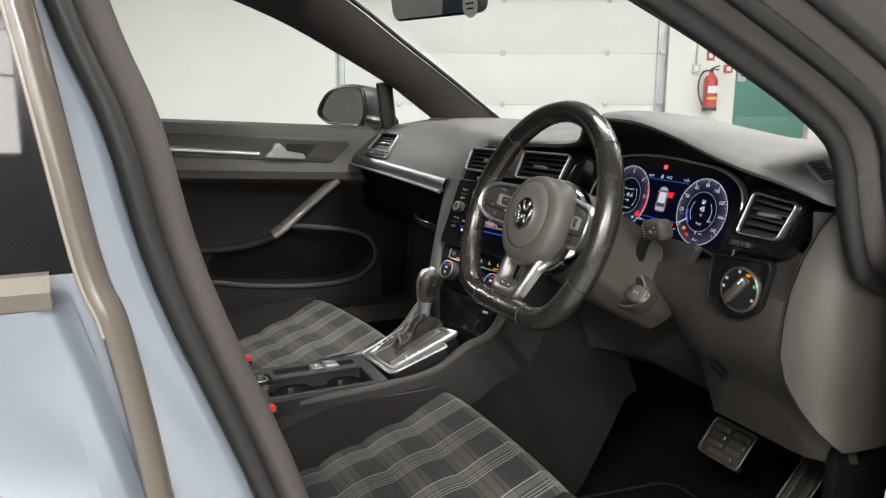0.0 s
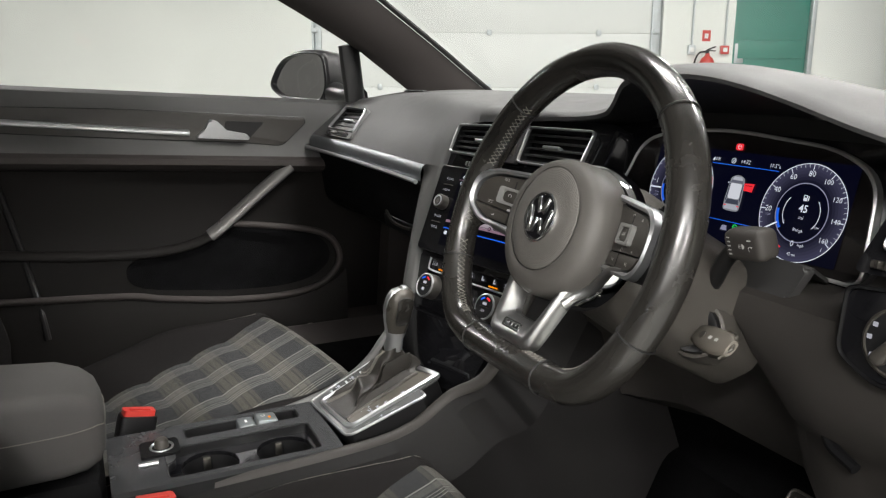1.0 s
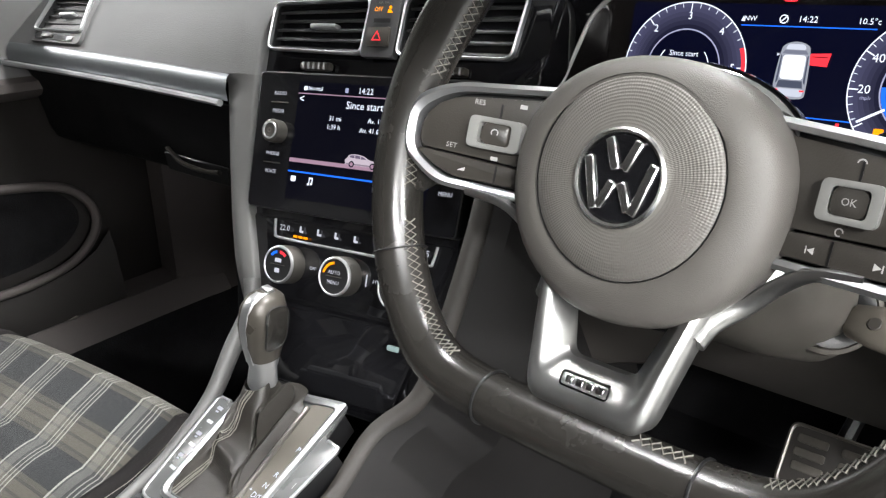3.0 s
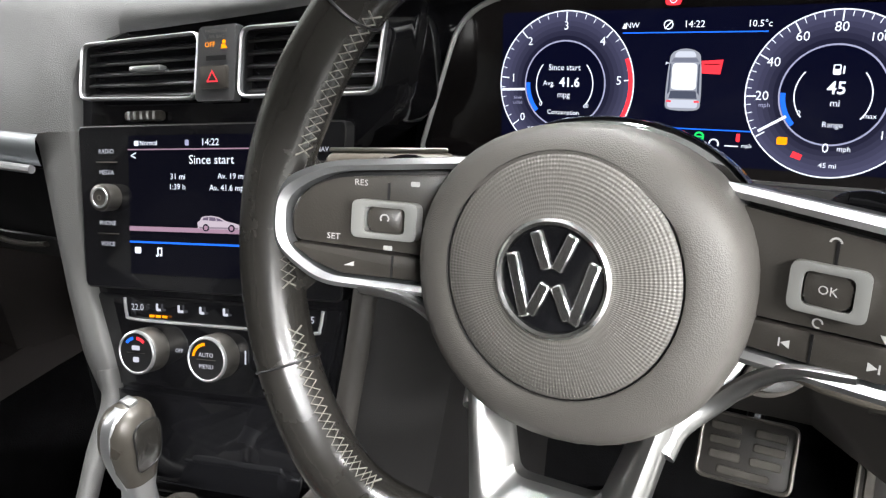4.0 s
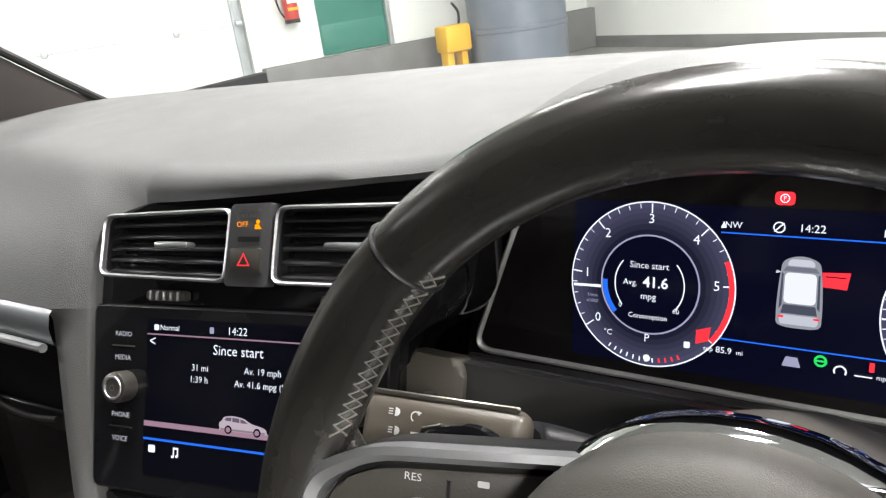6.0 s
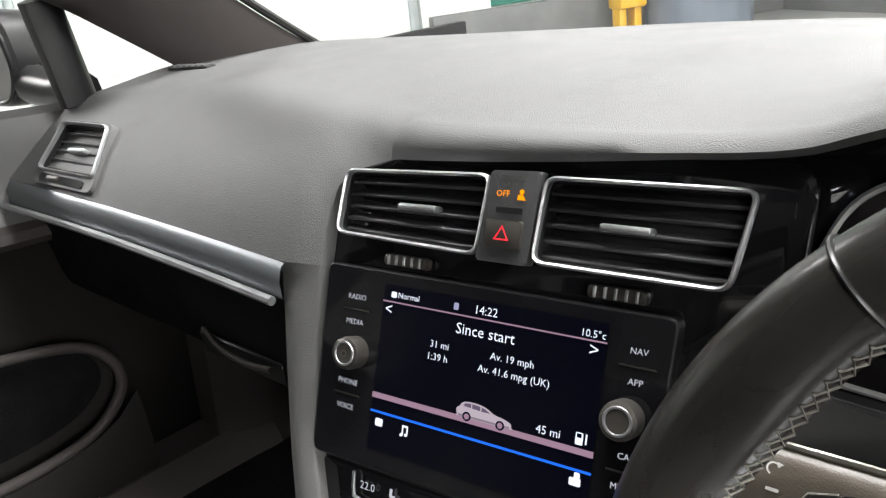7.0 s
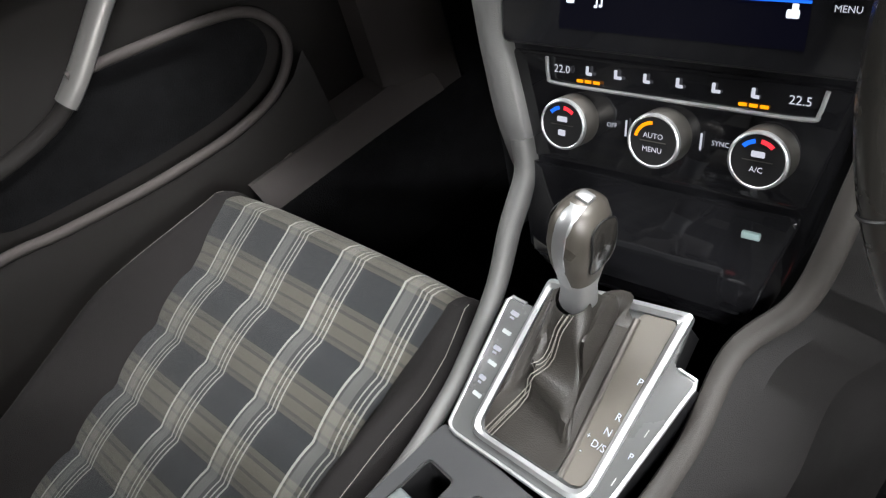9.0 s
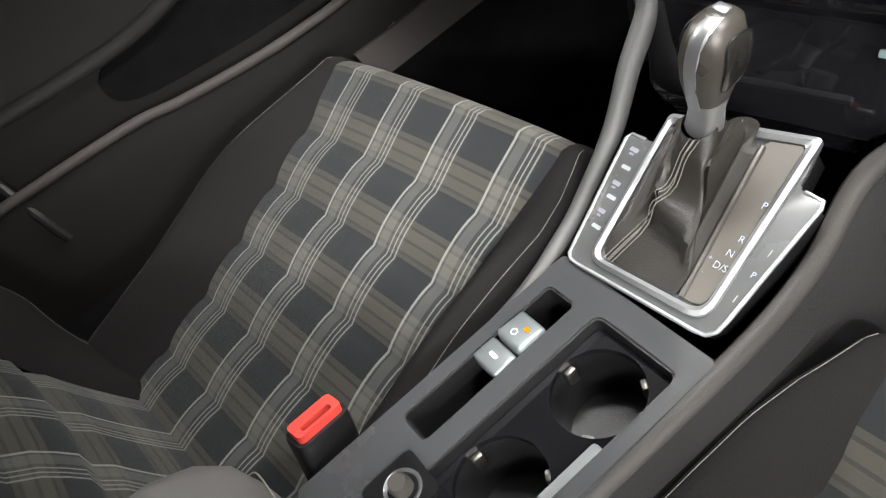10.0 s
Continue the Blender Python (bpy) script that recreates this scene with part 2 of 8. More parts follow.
G_GREEN = glowing("screen_green", (0.03, 0.8, 0.15), 0.9)
G_NAVY = glowing("screen_navy", (0.0016, 0.0020, 0.0105), 1.0, 0.12)
G_BLACK = glowing("screen_black", (0.0009, 0.0009, 0.0040), 1.0, 0.12)
G_DIAL = glowing("screen_dial", (0.011, 0.012, 0.028), 1.0, 0.12)
G_PINK = glowing("screen_mauve", (0.42, 0.26, 0.34), 0.8)
G_MARK = glowing("backlit_mark", (0.75, 0.75, 0.82), 0.7)


# ---- helpers ----
def thing(name, label, category, group="", kind="", at=(0, 0, 0)):
    ob = new(name)
    ob.location = at
    ob.empty_display_size = 0.02
    return tagged(ob, label, category, group, kind)


def mesh_of(name, bm, mats, sharp=40):
    me = bpy.data.meshes.new(name)
    bmesh.ops.recalc_face_normals(bm, faces=bm.faces)
    bm.to_mesh(me)
    bm.free()
    me.shade_smooth()
    me.set_sharp_from_angle(angle=radians(sharp))
    for m in mats if isinstance(mats, (list, tuple)) else [mats]:
        me.materials.append(m)
    return me


def part(name, bm, material, parent, label="", sharp=40):
    ob = new(name, mesh_of(name, bm, material, sharp))
    if parent is not None:
        ob.parent = parent
        root = parent
        shift = Vector(root.location)
        while root.parent is not None:
            root = root.parent
            shift += Vector(root.location)
        ob.data.transform(Matrix.Translation(-shift))
    return tagged(ob, label) if label else ob


def solid(name, bm, material, label, category, kind="", group="", sharp=40):
    return tagged(new(name, mesh_of(name, bm, material, sharp)), label, category, group, kind)


def box(sx, sy, sz, m=None, b=0.0, seg=2):
    bm = bmesh.new()
    bmesh.ops.create_cube(bm, size=1.0, matrix=Matrix.Diagonal((sx, sy, sz, 1)))
    if b > 0:
        bmesh.ops.bevel(bm, geom=bm.edges[:], offset=b, segments=seg, affect="EDGES", profile=0.5)
    if m is not None:
        bm.transform(m)
    return bm


def prism(poly, depth, m=None, b=0.0, seg=2, z0=0.0):
    """A plate: the outline in local x, y, from z0 to z0 + depth, with rounded front edges."""
    bm = bmesh.new()
    lo = [bm.verts.new((x, y, z0)) for x, y in poly]
    hi = [bm.verts.new((x, y, z0 + depth)) for x, y in poly]
    n = len(poly)
    top = bm.faces.new(hi)
    bm.faces.new(lo[::-1])
    for i in range(n):
        bm.faces.new((lo[i], lo[(i + 1) % n], hi[(i + 1) % n], hi[i]))
    if b > 0:
        bmesh.ops.bevel(bm, geom=list(top.edges), offset=b, segments=seg, affect="EDGES", profile=0.5)
    if m is not None:
        bm.transform(m)
    return bm


def frame_prism(outer, inner, depth, m=None, z0=0.0, crown=0.0):
    """A closed frame between two outlines of as many points; crown lifts the middle of its front."""
    bm = bmesh.new()
    n = len(outer)
    rings = []
    mid = [((a[0] + c[0]) / 2, (a[1] + c[1]) / 2) for a, c in zip(outer, inner)]
    for pts, z in ((outer, z0), (outer, z0 + depth), (mid, z0 + depth + crown), (inner, z0 + depth), (inner, z0)):
        rings.append([bm.verts.new((x, y, z)) for x, y in pts])
    for r in range(5):
        a, c = rings[r], rings[(r + 1) % 5]
        for i in range(n):
            bm.faces.new((a[i], a[(i + 1) % n], c[(i + 1) % n], c[i]))
    if m is not None:
        bm.transform(m)
    return bm


def rounded(poly, r, n=5):
    """The outline with its corners rounded by r (one number or one each)."""
    out = []
    k = len(poly)
    for i in range(k):
        p, a, c = Vector(poly[i]), Vector(poly[i - 1]), Vector(poly[(i + 1) % k])
        ri = r[i] if isinstance(r, (list, tuple)) else r
        da, dc = a - p, c - p
        d = min(ri, da.length * 0.49, dc.length * 0.49)
        s, e = p + da.normalized() * d, p + dc.normalized() * d
        for j in range(n + 1):
            t = j / n
            q = s * (1 - t) ** 2 + p * 2 * t * (1 - t) + e * t ** 2
            out.append((q.x, q.y))
    return out


def shrink(poly, d):
    """The outline moved inwards by d (for outlines drawn the same way round)."""
    k = len(poly)
    area = sum(poly[i][0] * poly[(i + 1) % k][1] - poly[(i + 1) % k][0] * poly[i][1] for i in range(k))
    sg = 1 if area > 0 else -1
    out = []
    for i in range(k):
        p, a, c = Vector(poly[i]), Vector(poly[i - 1]), Vector(poly[(i + 1) % k])
        t = (c - a)
        nrm = Vector((-t.y, t.x)).normalized() * sg
        out.append((p.x + nrm.x * d, p.y + nrm.y * d))
    return out


def rect(w, h, cx=0.0, cy=0.0):
    return [(cx - w / 2, cy - h / 2), (cx + w / 2, cy - h / 2), (cx + w / 2, cy + h / 2), (cx - w / 2, cy + h / 2)]


def disc(r, n=48, cx=0.0, cy=0.0):
    return [(cx + r * math.cos(2 * math.pi * i / n), cy + r * math.sin(2 * math.pi * i / n)) for i in range(n)]


def loft(secs, closed=False, caps=False, m=None):
    """Skin over rows of points; closed: each row is a ring."""
    bm = bmesh.new()
    rows = [[bm.verts.new(p) for p in s] for s in secs]
    k = len(rows[0])
    for a, c in zip(rows, rows[1:]):
        for i in range(k if closed else k - 1):
            j = (i + 1) % k
            bm.faces.new((a[i], a[j], c[j], c[i]))
    if caps:
        bm.faces.new(rows[0][::-1])
        bm.faces.new(rows[-1])
    if m is not None:
        bm.transform(m)
    return bm


def smooth_curve(pts, n=8, closed=False):
    """A Catmull-Rom line through the points."""
    P = [Vector(p) for p in pts]
    out = []
    k = len(P)
    for i in range(k if closed else k - 1):
        a = P[i - 1] if closed or i > 0 else P[i] * 2 - P[i + 1]
        p, q = P[i], P[(i + 1) % k]
        c = P[(i + 2) % k] if closed or i + 2 < k else q * 2 - p
        for j in range(n):
            t = j / n
            out.append(0.5 * (2 * p + (q - a) * t + (2 * a - 5 * p + 4 * q - c) * t * t + (3 * p - a - 3 * q + c) * t ** 3))
    if not closed:
        out.append(P[-1])
    return out


def resample(pts, n):
    """n points at even steps of length along a line."""
    P = np.array([tuple(p) for p in pts], float)
    d = np.concatenate([[0], np.cumsum(np.linalg.norm(np.diff(P, axis=0), axis=1))])
    t = np.linspace(0, d[-1], n)
    return [Vector([float(np.interp(v, d, P[:, k])) for k in range(P.shape[1])]) for v in t]


def tube(path, r, n=10, closed=False, m=None, flat=1.0, up=None):
    """A round bar along a line; r one radius or one each; flat: thickness across, as part of r."""
    P = [Vector(p) for p in path]
    k = len(P)
    secs = []
    ref = Vector(up) if up is not None else None
    for i in range(k):
        a = P[i - 1] if (closed or i > 0) else P[i]
        c = P[(i + 1) % k] if (closed or i < k - 1) else P[i]
        t = (c - a).normalized()
        if ref is None:
            ref = t.orthogonal().normalized()
        side = t.cross(ref)
        if side.length < 1e-6:
            side = t.orthogonal()
        side.normalize()
        nn = side.cross(t).normalized()
        if up is None:
            ref = nn
        ri = r[i] if isinstance(r, (list, tuple)) else r
        secs.append([P[i] + side * (ri * math.cos(2 * math.pi * j / n)) + nn * (ri * flat * math.sin(2 * math.pi * j / n)) for j in range(n)])
    if closed:
        secs.append(secs[0])
        bm = loft(secs, True, False, m)
        bmesh.ops.remove_doubles(bm, verts=bm.verts, dist=1e-6)
        return bm
    return loft(secs, True, True, m)


def lathe(profile, n=32, m=None):
    """Turns (radius, height) points round the local z axis."""
    secs = [[(r * math.cos(2 * math.pi * j / n), r * math.sin(2 * math.pi * j / n), z) for j in range(n)] for r, z in profile]
    bm = loft(secs, True, False, m)
    bmesh.ops.remove_doubles(bm, verts=bm.verts, dist=1e-6)
    return bm


def join(*bms):
    out = bmesh.new()
    for b in bms:
        tmp = bpy.data.meshes.new("tmp")
        b.to_mesh(tmp)
        b.free()
        out.from_mesh(tmp)
        bpy.data.meshes.remove(tmp)
    return out


def at(m, x, y, z=0.0, turn=0.0):
    return m @ pose(x, y, z, 0, 0, turn)


def basis(o, u, v):
    u, v = Vector(u).normalized(), Vector(v).normalized()
    w = u.cross(v).normalized()
    v = w.cross(u)
    return Matrix(((u.x, v.x, w.x, o[0]), (u.y, v.y, w.y, o[1]), (u.z, v.z, w.z, o[2]), (0, 0, 0, 1)))


def letters(text, size, m, material, parent, name="text", align="CENTER", bold=0.0, label=""):
    cu = bpy.data.curves.new("letters", "FONT")
    cu.body, cu.size, cu.align_x, cu.align_y, cu.resolution_u, cu.extrude, cu.offset = text, size, align, "CENTER", 2, 0.0, bold
    tmp = bpy.data.objects.new("letters", cu)
    me = bpy.data.meshes.new_from_object(tmp)
    bpy.data.objects.remove(tmp)
    bm = bmesh.new()
    bm.from_mesh(me)
    bpy.data.meshes.remove(me)
    bm.transform(m)
    return part(name, bm, material, parent, label)


def flat(poly, m, z=0.0):
    bm = bmesh.new()
    bm.faces.new([bm.verts.new((x, y, z)) for x, y in poly])
    bm.transform(m)
    return bm


def flat_ring(r0, r1, m, z=0.0, a0=0.0, a1=360.0, n=48, cx=0.0, cy=0.0):
    bm = bmesh.new()
    prev = None
    for i in range(n + 1):
        a = radians(a0 + (a1 - a0) * i / n)
        cur = [bm.verts.new((cx + r * math.cos(a), cy + r * math.sin(a), z)) for r in (r0, r1)]
        if prev:
            bm.faces.new((prev[0], prev[1], cur[1], cur[0]))
        prev = cur
    bm.transform(m)
    return bm


def ring_plate(outer, holes, z0, z1, m, b=0.0):
    """A plate with openings: outline and holes filled as one face and thickened."""
    bm = bmesh.new()
    loops = []
    for pl in [outer] + holes:
        vs = [bm.verts.new((x, y, z1)) for x, y in pl]
        loops.append([bm.edges.new((vs[i], vs[(i + 1) % len(vs)])) for i in range(len(vs))])
    bmesh.ops.triangle_fill(bm, use_beauty=True, use_dissolve=False, edges=[e for l in loops for e in l])
    ext = bmesh.ops.extrude_face_region(bm, geom=bm.faces[:])
    for v in ext["geom"]:
        if isinstance(v, bmesh.types.BMVert):
            v.co.z = z0
    bm.transform(m)
    return bm


# working planes of the dashboard: x right, y up, z towards the driver
STACK = basis((-0.369, 0.1653, 0.8412), (0.98, 0.2, 0.0), (-0.0806, 0.395, 0.915))
CLUST = basis((-0.0055, 0.3181, 0.9515), (1, 0, 0), (0, 0.2425, 0.970))
CLIM = STACK @ pose(-0.0022, -0.0035, -0.009)
WHEEL = basis((0.016, 0.047, 0.944), (1, 0, 0), (0, math.sin(radians(20)), math.cos(radians(20))))


# ---- the hall: x along the far wall, y up, z into the room ----
HALL = basis(WALL_O, WALL_S, (0, 0, 1))


def hbox(x0, x1, y0, y1, z0, z1, b=0.0):
    return box(x1 - x0, y1 - y0, z1 - z0, at(HALL, (x0 + x1) / 2, (y0 + y1) / 2, (z0 + z1) / 2), b)


FAR_S, NEAR_S = 7.1, -9.0
solid("floor", hbox(NEAR_S, FAR_S, -0.2, 0.0, 0.0, BACK), M_FLOOR, "smooth grey concrete workshop floor", "floor", "structure")
solid("ceiling", hbox(NEAR_S, FAR_S, CEIL, CEIL + 0.2, 0.0, BACK), M_ROOF, "pale grey sheet roof of the hall", "ceiling", "structure")
far = join(hbox(NEAR_S, -1.22, 0.0, CEIL, -0.2, 0.0), hbox(-1.22, 2.55, 3.9, CEIL, -0.2, 0.0), hbox(2.55, 3.33, 0.0, CEIL, -0.2, 0.0),
           hbox(3.33, 4.21, 2.56, CEIL, -0.2, 0.0), hbox(3.33, 4.21, 0.0, 0.5, -0.2, 0.0), hbox(4.21, FAR_S, 0.0, CEIL, -0.2, 0.0))
solid("wall_north", far, M_WALL, "white painted masonry wall of the hall", "wall", "structure")
solid("wall_east", hbox(FAR_S, FAR_S + 0.2, 0.0, CEIL, -0.2, BACK), M_WALL, "white painted plain hall wall", "wall", "structure")
solid("wall_west", hbox(NEAR_S - 0.2, NEAR_S, 0.0, CEIL, -0.2, BACK), M_SHED, "grey sheeted plain hall wall", "wall", "structure")
bays = [NEAR_S] + [s0 + k * WIN_W / 2 for s0, w in WINDOWS for k in (-1, 1)] + [FAR_S]
back_wall = [hbox(NEAR_S, FAR_S, 0.0, WIN_LOW, BACK, BACK + 0.2), hbox(NEAR_S, FAR_S, WIN_HIGH, CEIL, BACK, BACK + 0.2)]
back_wall += [hbox(a, c, WIN_LOW, WIN_HIGH, BACK, BACK + 0.2) for a, c in zip(bays[::2], bays[1::2])]
solid("wall_south", join(*back_wall), M_SHED, "grey sheeted plain hall wall", "wall", "structure")


def high_window(n, s0):
    """A steel-framed window added out of view; its glazing bars draw lines in reflections."""
    w = thing("window_%d" % n, "high steel-framed hall window with slim glazing bars, added out of view", "window", kind="structure", at=tuple(HALL @ Vector((s0, WIN_LOW, BACK))))
    a, c = s0 - WIN_W / 2, s0 + WIN_W / 2
    for x0, x1, y0, y1 in ((a, a + 0.05, WIN_LOW, WIN_HIGH), (c - 0.05, c, WIN_LOW, WIN_HIGH), (a + 0.05, c - 0.05, WIN_LOW, WIN_LOW + 0.05), (a + 0.05, c - 0.05, WIN_HIGH - 0.05, WIN_HIGH)):
        part("window_frame", hbox(x0, x1, y0, y1, BACK + 0.002, BACK + 0.03, 0.004), M_SHED, w)
    for k in (1, 2):
        x = a + (c - a) * k / 3
        part("glazing_bar", hbox(x - 0.015, x + 0.015, WIN_LOW + 0.05, WIN_HIGH - 0.05, BACK + 0.004, BACK + 0.028, 0.003), M_SHED, w)
    y = WIN_LOW + 0.62 * (WIN_HIGH - WIN_LOW)
    part("glazing_bar", hbox(a + 0.05, c - 0.05, y - 0.012, y + 0.012, BACK + 0.006, BACK + 0.026, 0.003), M_SHED, w)
    return w


for i, (s0, w) in enumerate(WINDOWS):
    high_window(i + 1, s0)
solid("trim_step", hbox(2.62, FAR_S, 0.0, 0.50, 0.003, 0.14, 0.012), M_PLINTH, "grey painted concrete step along the foot of the wall", "step", "structure")
solid("trim_skirting", hbox(FAR_S - 0.03, FAR_S - 0.002, 0.0, 0.14, 0.15, BACK - 0.01, 0.004), M_PLINTH, "grey painted skirting along the white wall", "skirting", "structure")


def sectional_door():
    d = thing("sectional_door", "white insulated sectional overhead door, closed, with small lift handles", "overhead door", at=tuple(HALL @ Vector((0.6, 0, 0))))
    z = 0.0
    for h in (0.38, 0.575, 0.575, 0.575, 0.575, 0.575, 0.575):
        part("panel", hbox(-1.12, 2.44, z + 0.001, z + h - 0.001, -0.10, -0.05, 0.002), M_PANEL, d)
        for s in (-0.5, 0.685, 1.87):
            if z > 0.3:
                p = part("lift_handle", hbox(s - 0.025, s + 0.025, z + h - 0.005 - 0.02, z + h + 0.035, -0.048, -0.03, 0.004), M_STEEL, d, "small grey metal lift handle")
        z += h
    for s in (-1.17, 2.50):
        part("side_rail", join(hbox(s - 0.065, s - 0.03, 0.0, 3.9, -0.09, -0.01, 0.004), hbox(s - 0.028, s + 0.045, 0.0, 3.9, -0.098, -0.06, 0.004)), M_STEEL, d, "galvanised steel guide rail")
        for k in range(6):
            part("roller_bracket", hbox(s - 0.05, s + 0.02, 0.95 + 0.575 * k, 1.0 + 0.575 * k, -0.01, 0.03, 0.006), M_STEEL, d)
    return d


sectional_door()


def green_door():
    d = thing("door_1", "green painted steel personnel door, closed, with a push plate", "door", kind="structure", at=tuple(HALL @ Vector((3.77, 0.5, 0))))
    part("leaf", hbox(3.345, 4.195, 0.51, 2.545, -0.11, -0.06, 0.004), M_GREEN, d)
    part("rail", hbox(3.40, 4.14, 1.27, 1.46, -0.058, -0.045, 0.006), M_GREEN, d, "raised green push rail")
    part("push_plate", hbox(3.37, 3.47, 1.22, 1.43, -0.057, -0.046, 0.005), M_STEEL, d, "brushed steel push plate")
    part("kick_plate", hbox(3.38, 4.16, 0.55, 0.82, -0.058, -0.05, 0.003), M_GREEN, d)
    part("frame_post", hbox(4.155, 4.205, 0.5, 2.555, -0.055, 0.012, 0.003), M_STEEL, d)
    return d


green_door()


def extinguisher():
    e = thing("fire_extinguisher", "red fire extinguisher with a black hose on the wall", "fire extinguisher", at=tuple(HALL @ Vector((3.02, 0.9, 0.09))))
    m = at(HALL, 3.02, 0.90, 0.10) @ pose(0, 0, 0, -90)
    part("cylinder", lathe([(0, 0), (0.07, 0), (0.075, 0.012), (0.075, 0.33), (0.06, 0.37), (0.028, 0.395), (0.022, 0.42), (0, 0.42)], 24, m), M_RED, e)
    part("base_ring", lathe([(0.0, -0.003), (0.079, -0.003), (0.079, 0.035), (0.076, 0.035)], 24, m), M_DARK, e, "black rubber foot")
    part("valve", join(lathe([(0.0, 0.42), (0.02, 0.42), (0.02, 0.455), (0.0, 0.455)], 12, m), box(0.10, 0.016, 0.012, at(HALL, 3.06, 1.375, 0.10, 20), 0.003), box(0.09, 0.014, 0.01, at(HALL, 3.06, 1.35, 0.10, -4), 0.003)), M_DARK, e)
    part("label", hbox(2.96, 3.08, 1.02, 1.05, 0.1745, 0.177, 0.0), M_YELLOW, e, "yellow band of the label")
    part("label_band", hbox(2.965, 3.075, 1.09, 1.17, 0.1745, 0.177, 0.0), M_WHITE, e, "white print panel")
    hose = smooth_curve([HALL @ Vector(p) for p in ((3.01, 1.34, 0.12), (2.92, 1.32, 0.12), (2.875, 1.20, 0.12), (2.89, 1.05, 0.12), (2.935, 0.96, 0.11))], 8)
    part("hose", tube(hose, 0.010, 8), M_RUBBER, e)
    return e


extinguisher()


def wall_box(name, s, z, w, h, material, label, category, conduit=0.0):
    b = thing(name, label, category, at=tuple(HALL @ Vector((s, z, 0.0))))
    part("housing", hbox(s - w / 2, s + w / 2, z - h / 2, z + h / 2, 0.0, 0.045, 0.006), material, b)
    part("face", hbox(s - w / 4, s + w / 4, z - h / 4, z + h / 4, 0.045, 0.05, 0.001), M_WHITE, b)
    if conduit:
        part("conduit", tube([HALL @ Vector((s, z + h / 2, 0.02)), HALL @ Vector((s, conduit, 0.02))], 0.011, 8), M_STEEL, b, "galvanised conduit up the wall")
    return b


wall_box("call_point", 3.23, 1.36, 0.09, 0.09, M_RED, "red fire alarm call point on the white wall", "call point", CEIL)
wall_box("switch_box", 2.87, 1.36, 0.08, 0.10, M_STEEL, "grey metal switch box with conduit on the wall", "switch", CEIL)
sg = thing("wall_sign", "small red and white fire sign on the wall", "sign", at=tuple(HALL @ Vector((3.03, 1.5, 0))))
part("plate", hbox(2.985, 3.075, 1.45, 1.565, 0.0, 0.004), M_RED, sg)
part("mark", hbox(3.01, 3.05, 1.48, 1.53, 0.004, 0.006), M_WHITE, sg)

cab = thing("tall_tank", "tall blue-grey rounded steel tank standing by the wall", "tank", at=tuple(HALL @ Vector((5.3, 0, 1.0))))
mt = at(HALL, 5.3, 0.0, 0.85) @ pose(0, 0, 0, -90)
part("shell", lathe([(0, 0.0), (0.5, 0.0), (0.54, 0.03), (0.54, 2.6), (0.5, 2.75), (0, 2.85)], 40, mt), M_BLUEGREY, cab)
part("hoop", lathe([(0.541, 0.50), (0.552, 0.505), (0.552, 0.55), (0.541, 0.555)], 40, mt), M_BLUEGREY, cab)
part("latch", hbox(4.80, 4.82, 1.13, 1.23, 1.10, 1.13, 0.003), M_METAL, cab, "small brass latch")

yl = thing("yellow_stand", "yellow painted steel service stand with a bent handle", "stand", at=tuple(HALL @ Vector((4.55, 0, 0.7))))
part("body", hbox(4.40, 4.72, 0.36, 0.64, 0.55, 0.80, 0.03), M_YELLOW, yl)
part("foot", hbox(4.42, 4.50, 0.0, 0.37, 0.6, 0.75, 0.01), M_YELLOW, yl)
part("foot", hbox(4.60, 4.68, 0.0, 0.37, 0.6, 0.75, 0.01), M_YELLOW, yl)
part("handle", tube(smooth_curve([HALL @ Vector(p) for p in ((4.66, 0.62, 0.66), (4.67, 0.76, 0.66), (4.60, 0.86, 0.66))], 6), 0.014, 8), M_DARK, yl, "bent dark handle")

for x, y, w in LAMPS:
    p = Vector((x, y, 0))
    lamp = thing("ceiling_light", "long white hanging fluorescent strip light, lit, added out of view", "ceiling light", "ceiling lights of the hall", at=(p.x, p.y, HANG))
    mm = Matrix.Translation((p.x, p.y, HANG)) @ pose(0, 0, 0, 0, 0, HALL_TURN)
    part("housing", box(1.56, 0.30, 0.10, mm @ pose(0, 0, 0.0), 0.01), M_WHITE, lamp)
    part("tube", tube([mm @ Vector((-0.72, 0.07, -0.075)), mm @ Vector((0.72, 0.07, -0.075))], 0.014, 8), glowing("tube_glow", (1, 0.98, 0.94), 12.0) if "tube_glow" not in bpy.data.materials else bpy.data.materials["tube_glow"], lamp)
    for dx in (-0.5, 0.5):
        part("hanger", tube([mm @ Vector((dx, 0, 0.05)), mm @ Vector((dx, 0, CEIL - HANG))], 0.006, 6), M_STEEL, lamp)
    part("tube", tube([mm @ Vector((-0.72, -0.07, -0.075)), mm @ Vector((0.72, -0.07, -0.075))], 0.014, 8), bpy.data.materials["tube_glow"], lamp)


# ---- the car's shell: x right, y forward, z up; middle line at x = -0.36 ----
MID = -0.36


def mirror_x(pts):
    return [(2 * MID - p[0], p[1], p[2]) for p in pts]


car = thing("car_body", "silver hatchback body with a driver's door opening", "car", at=(MID, 0, 0.2))


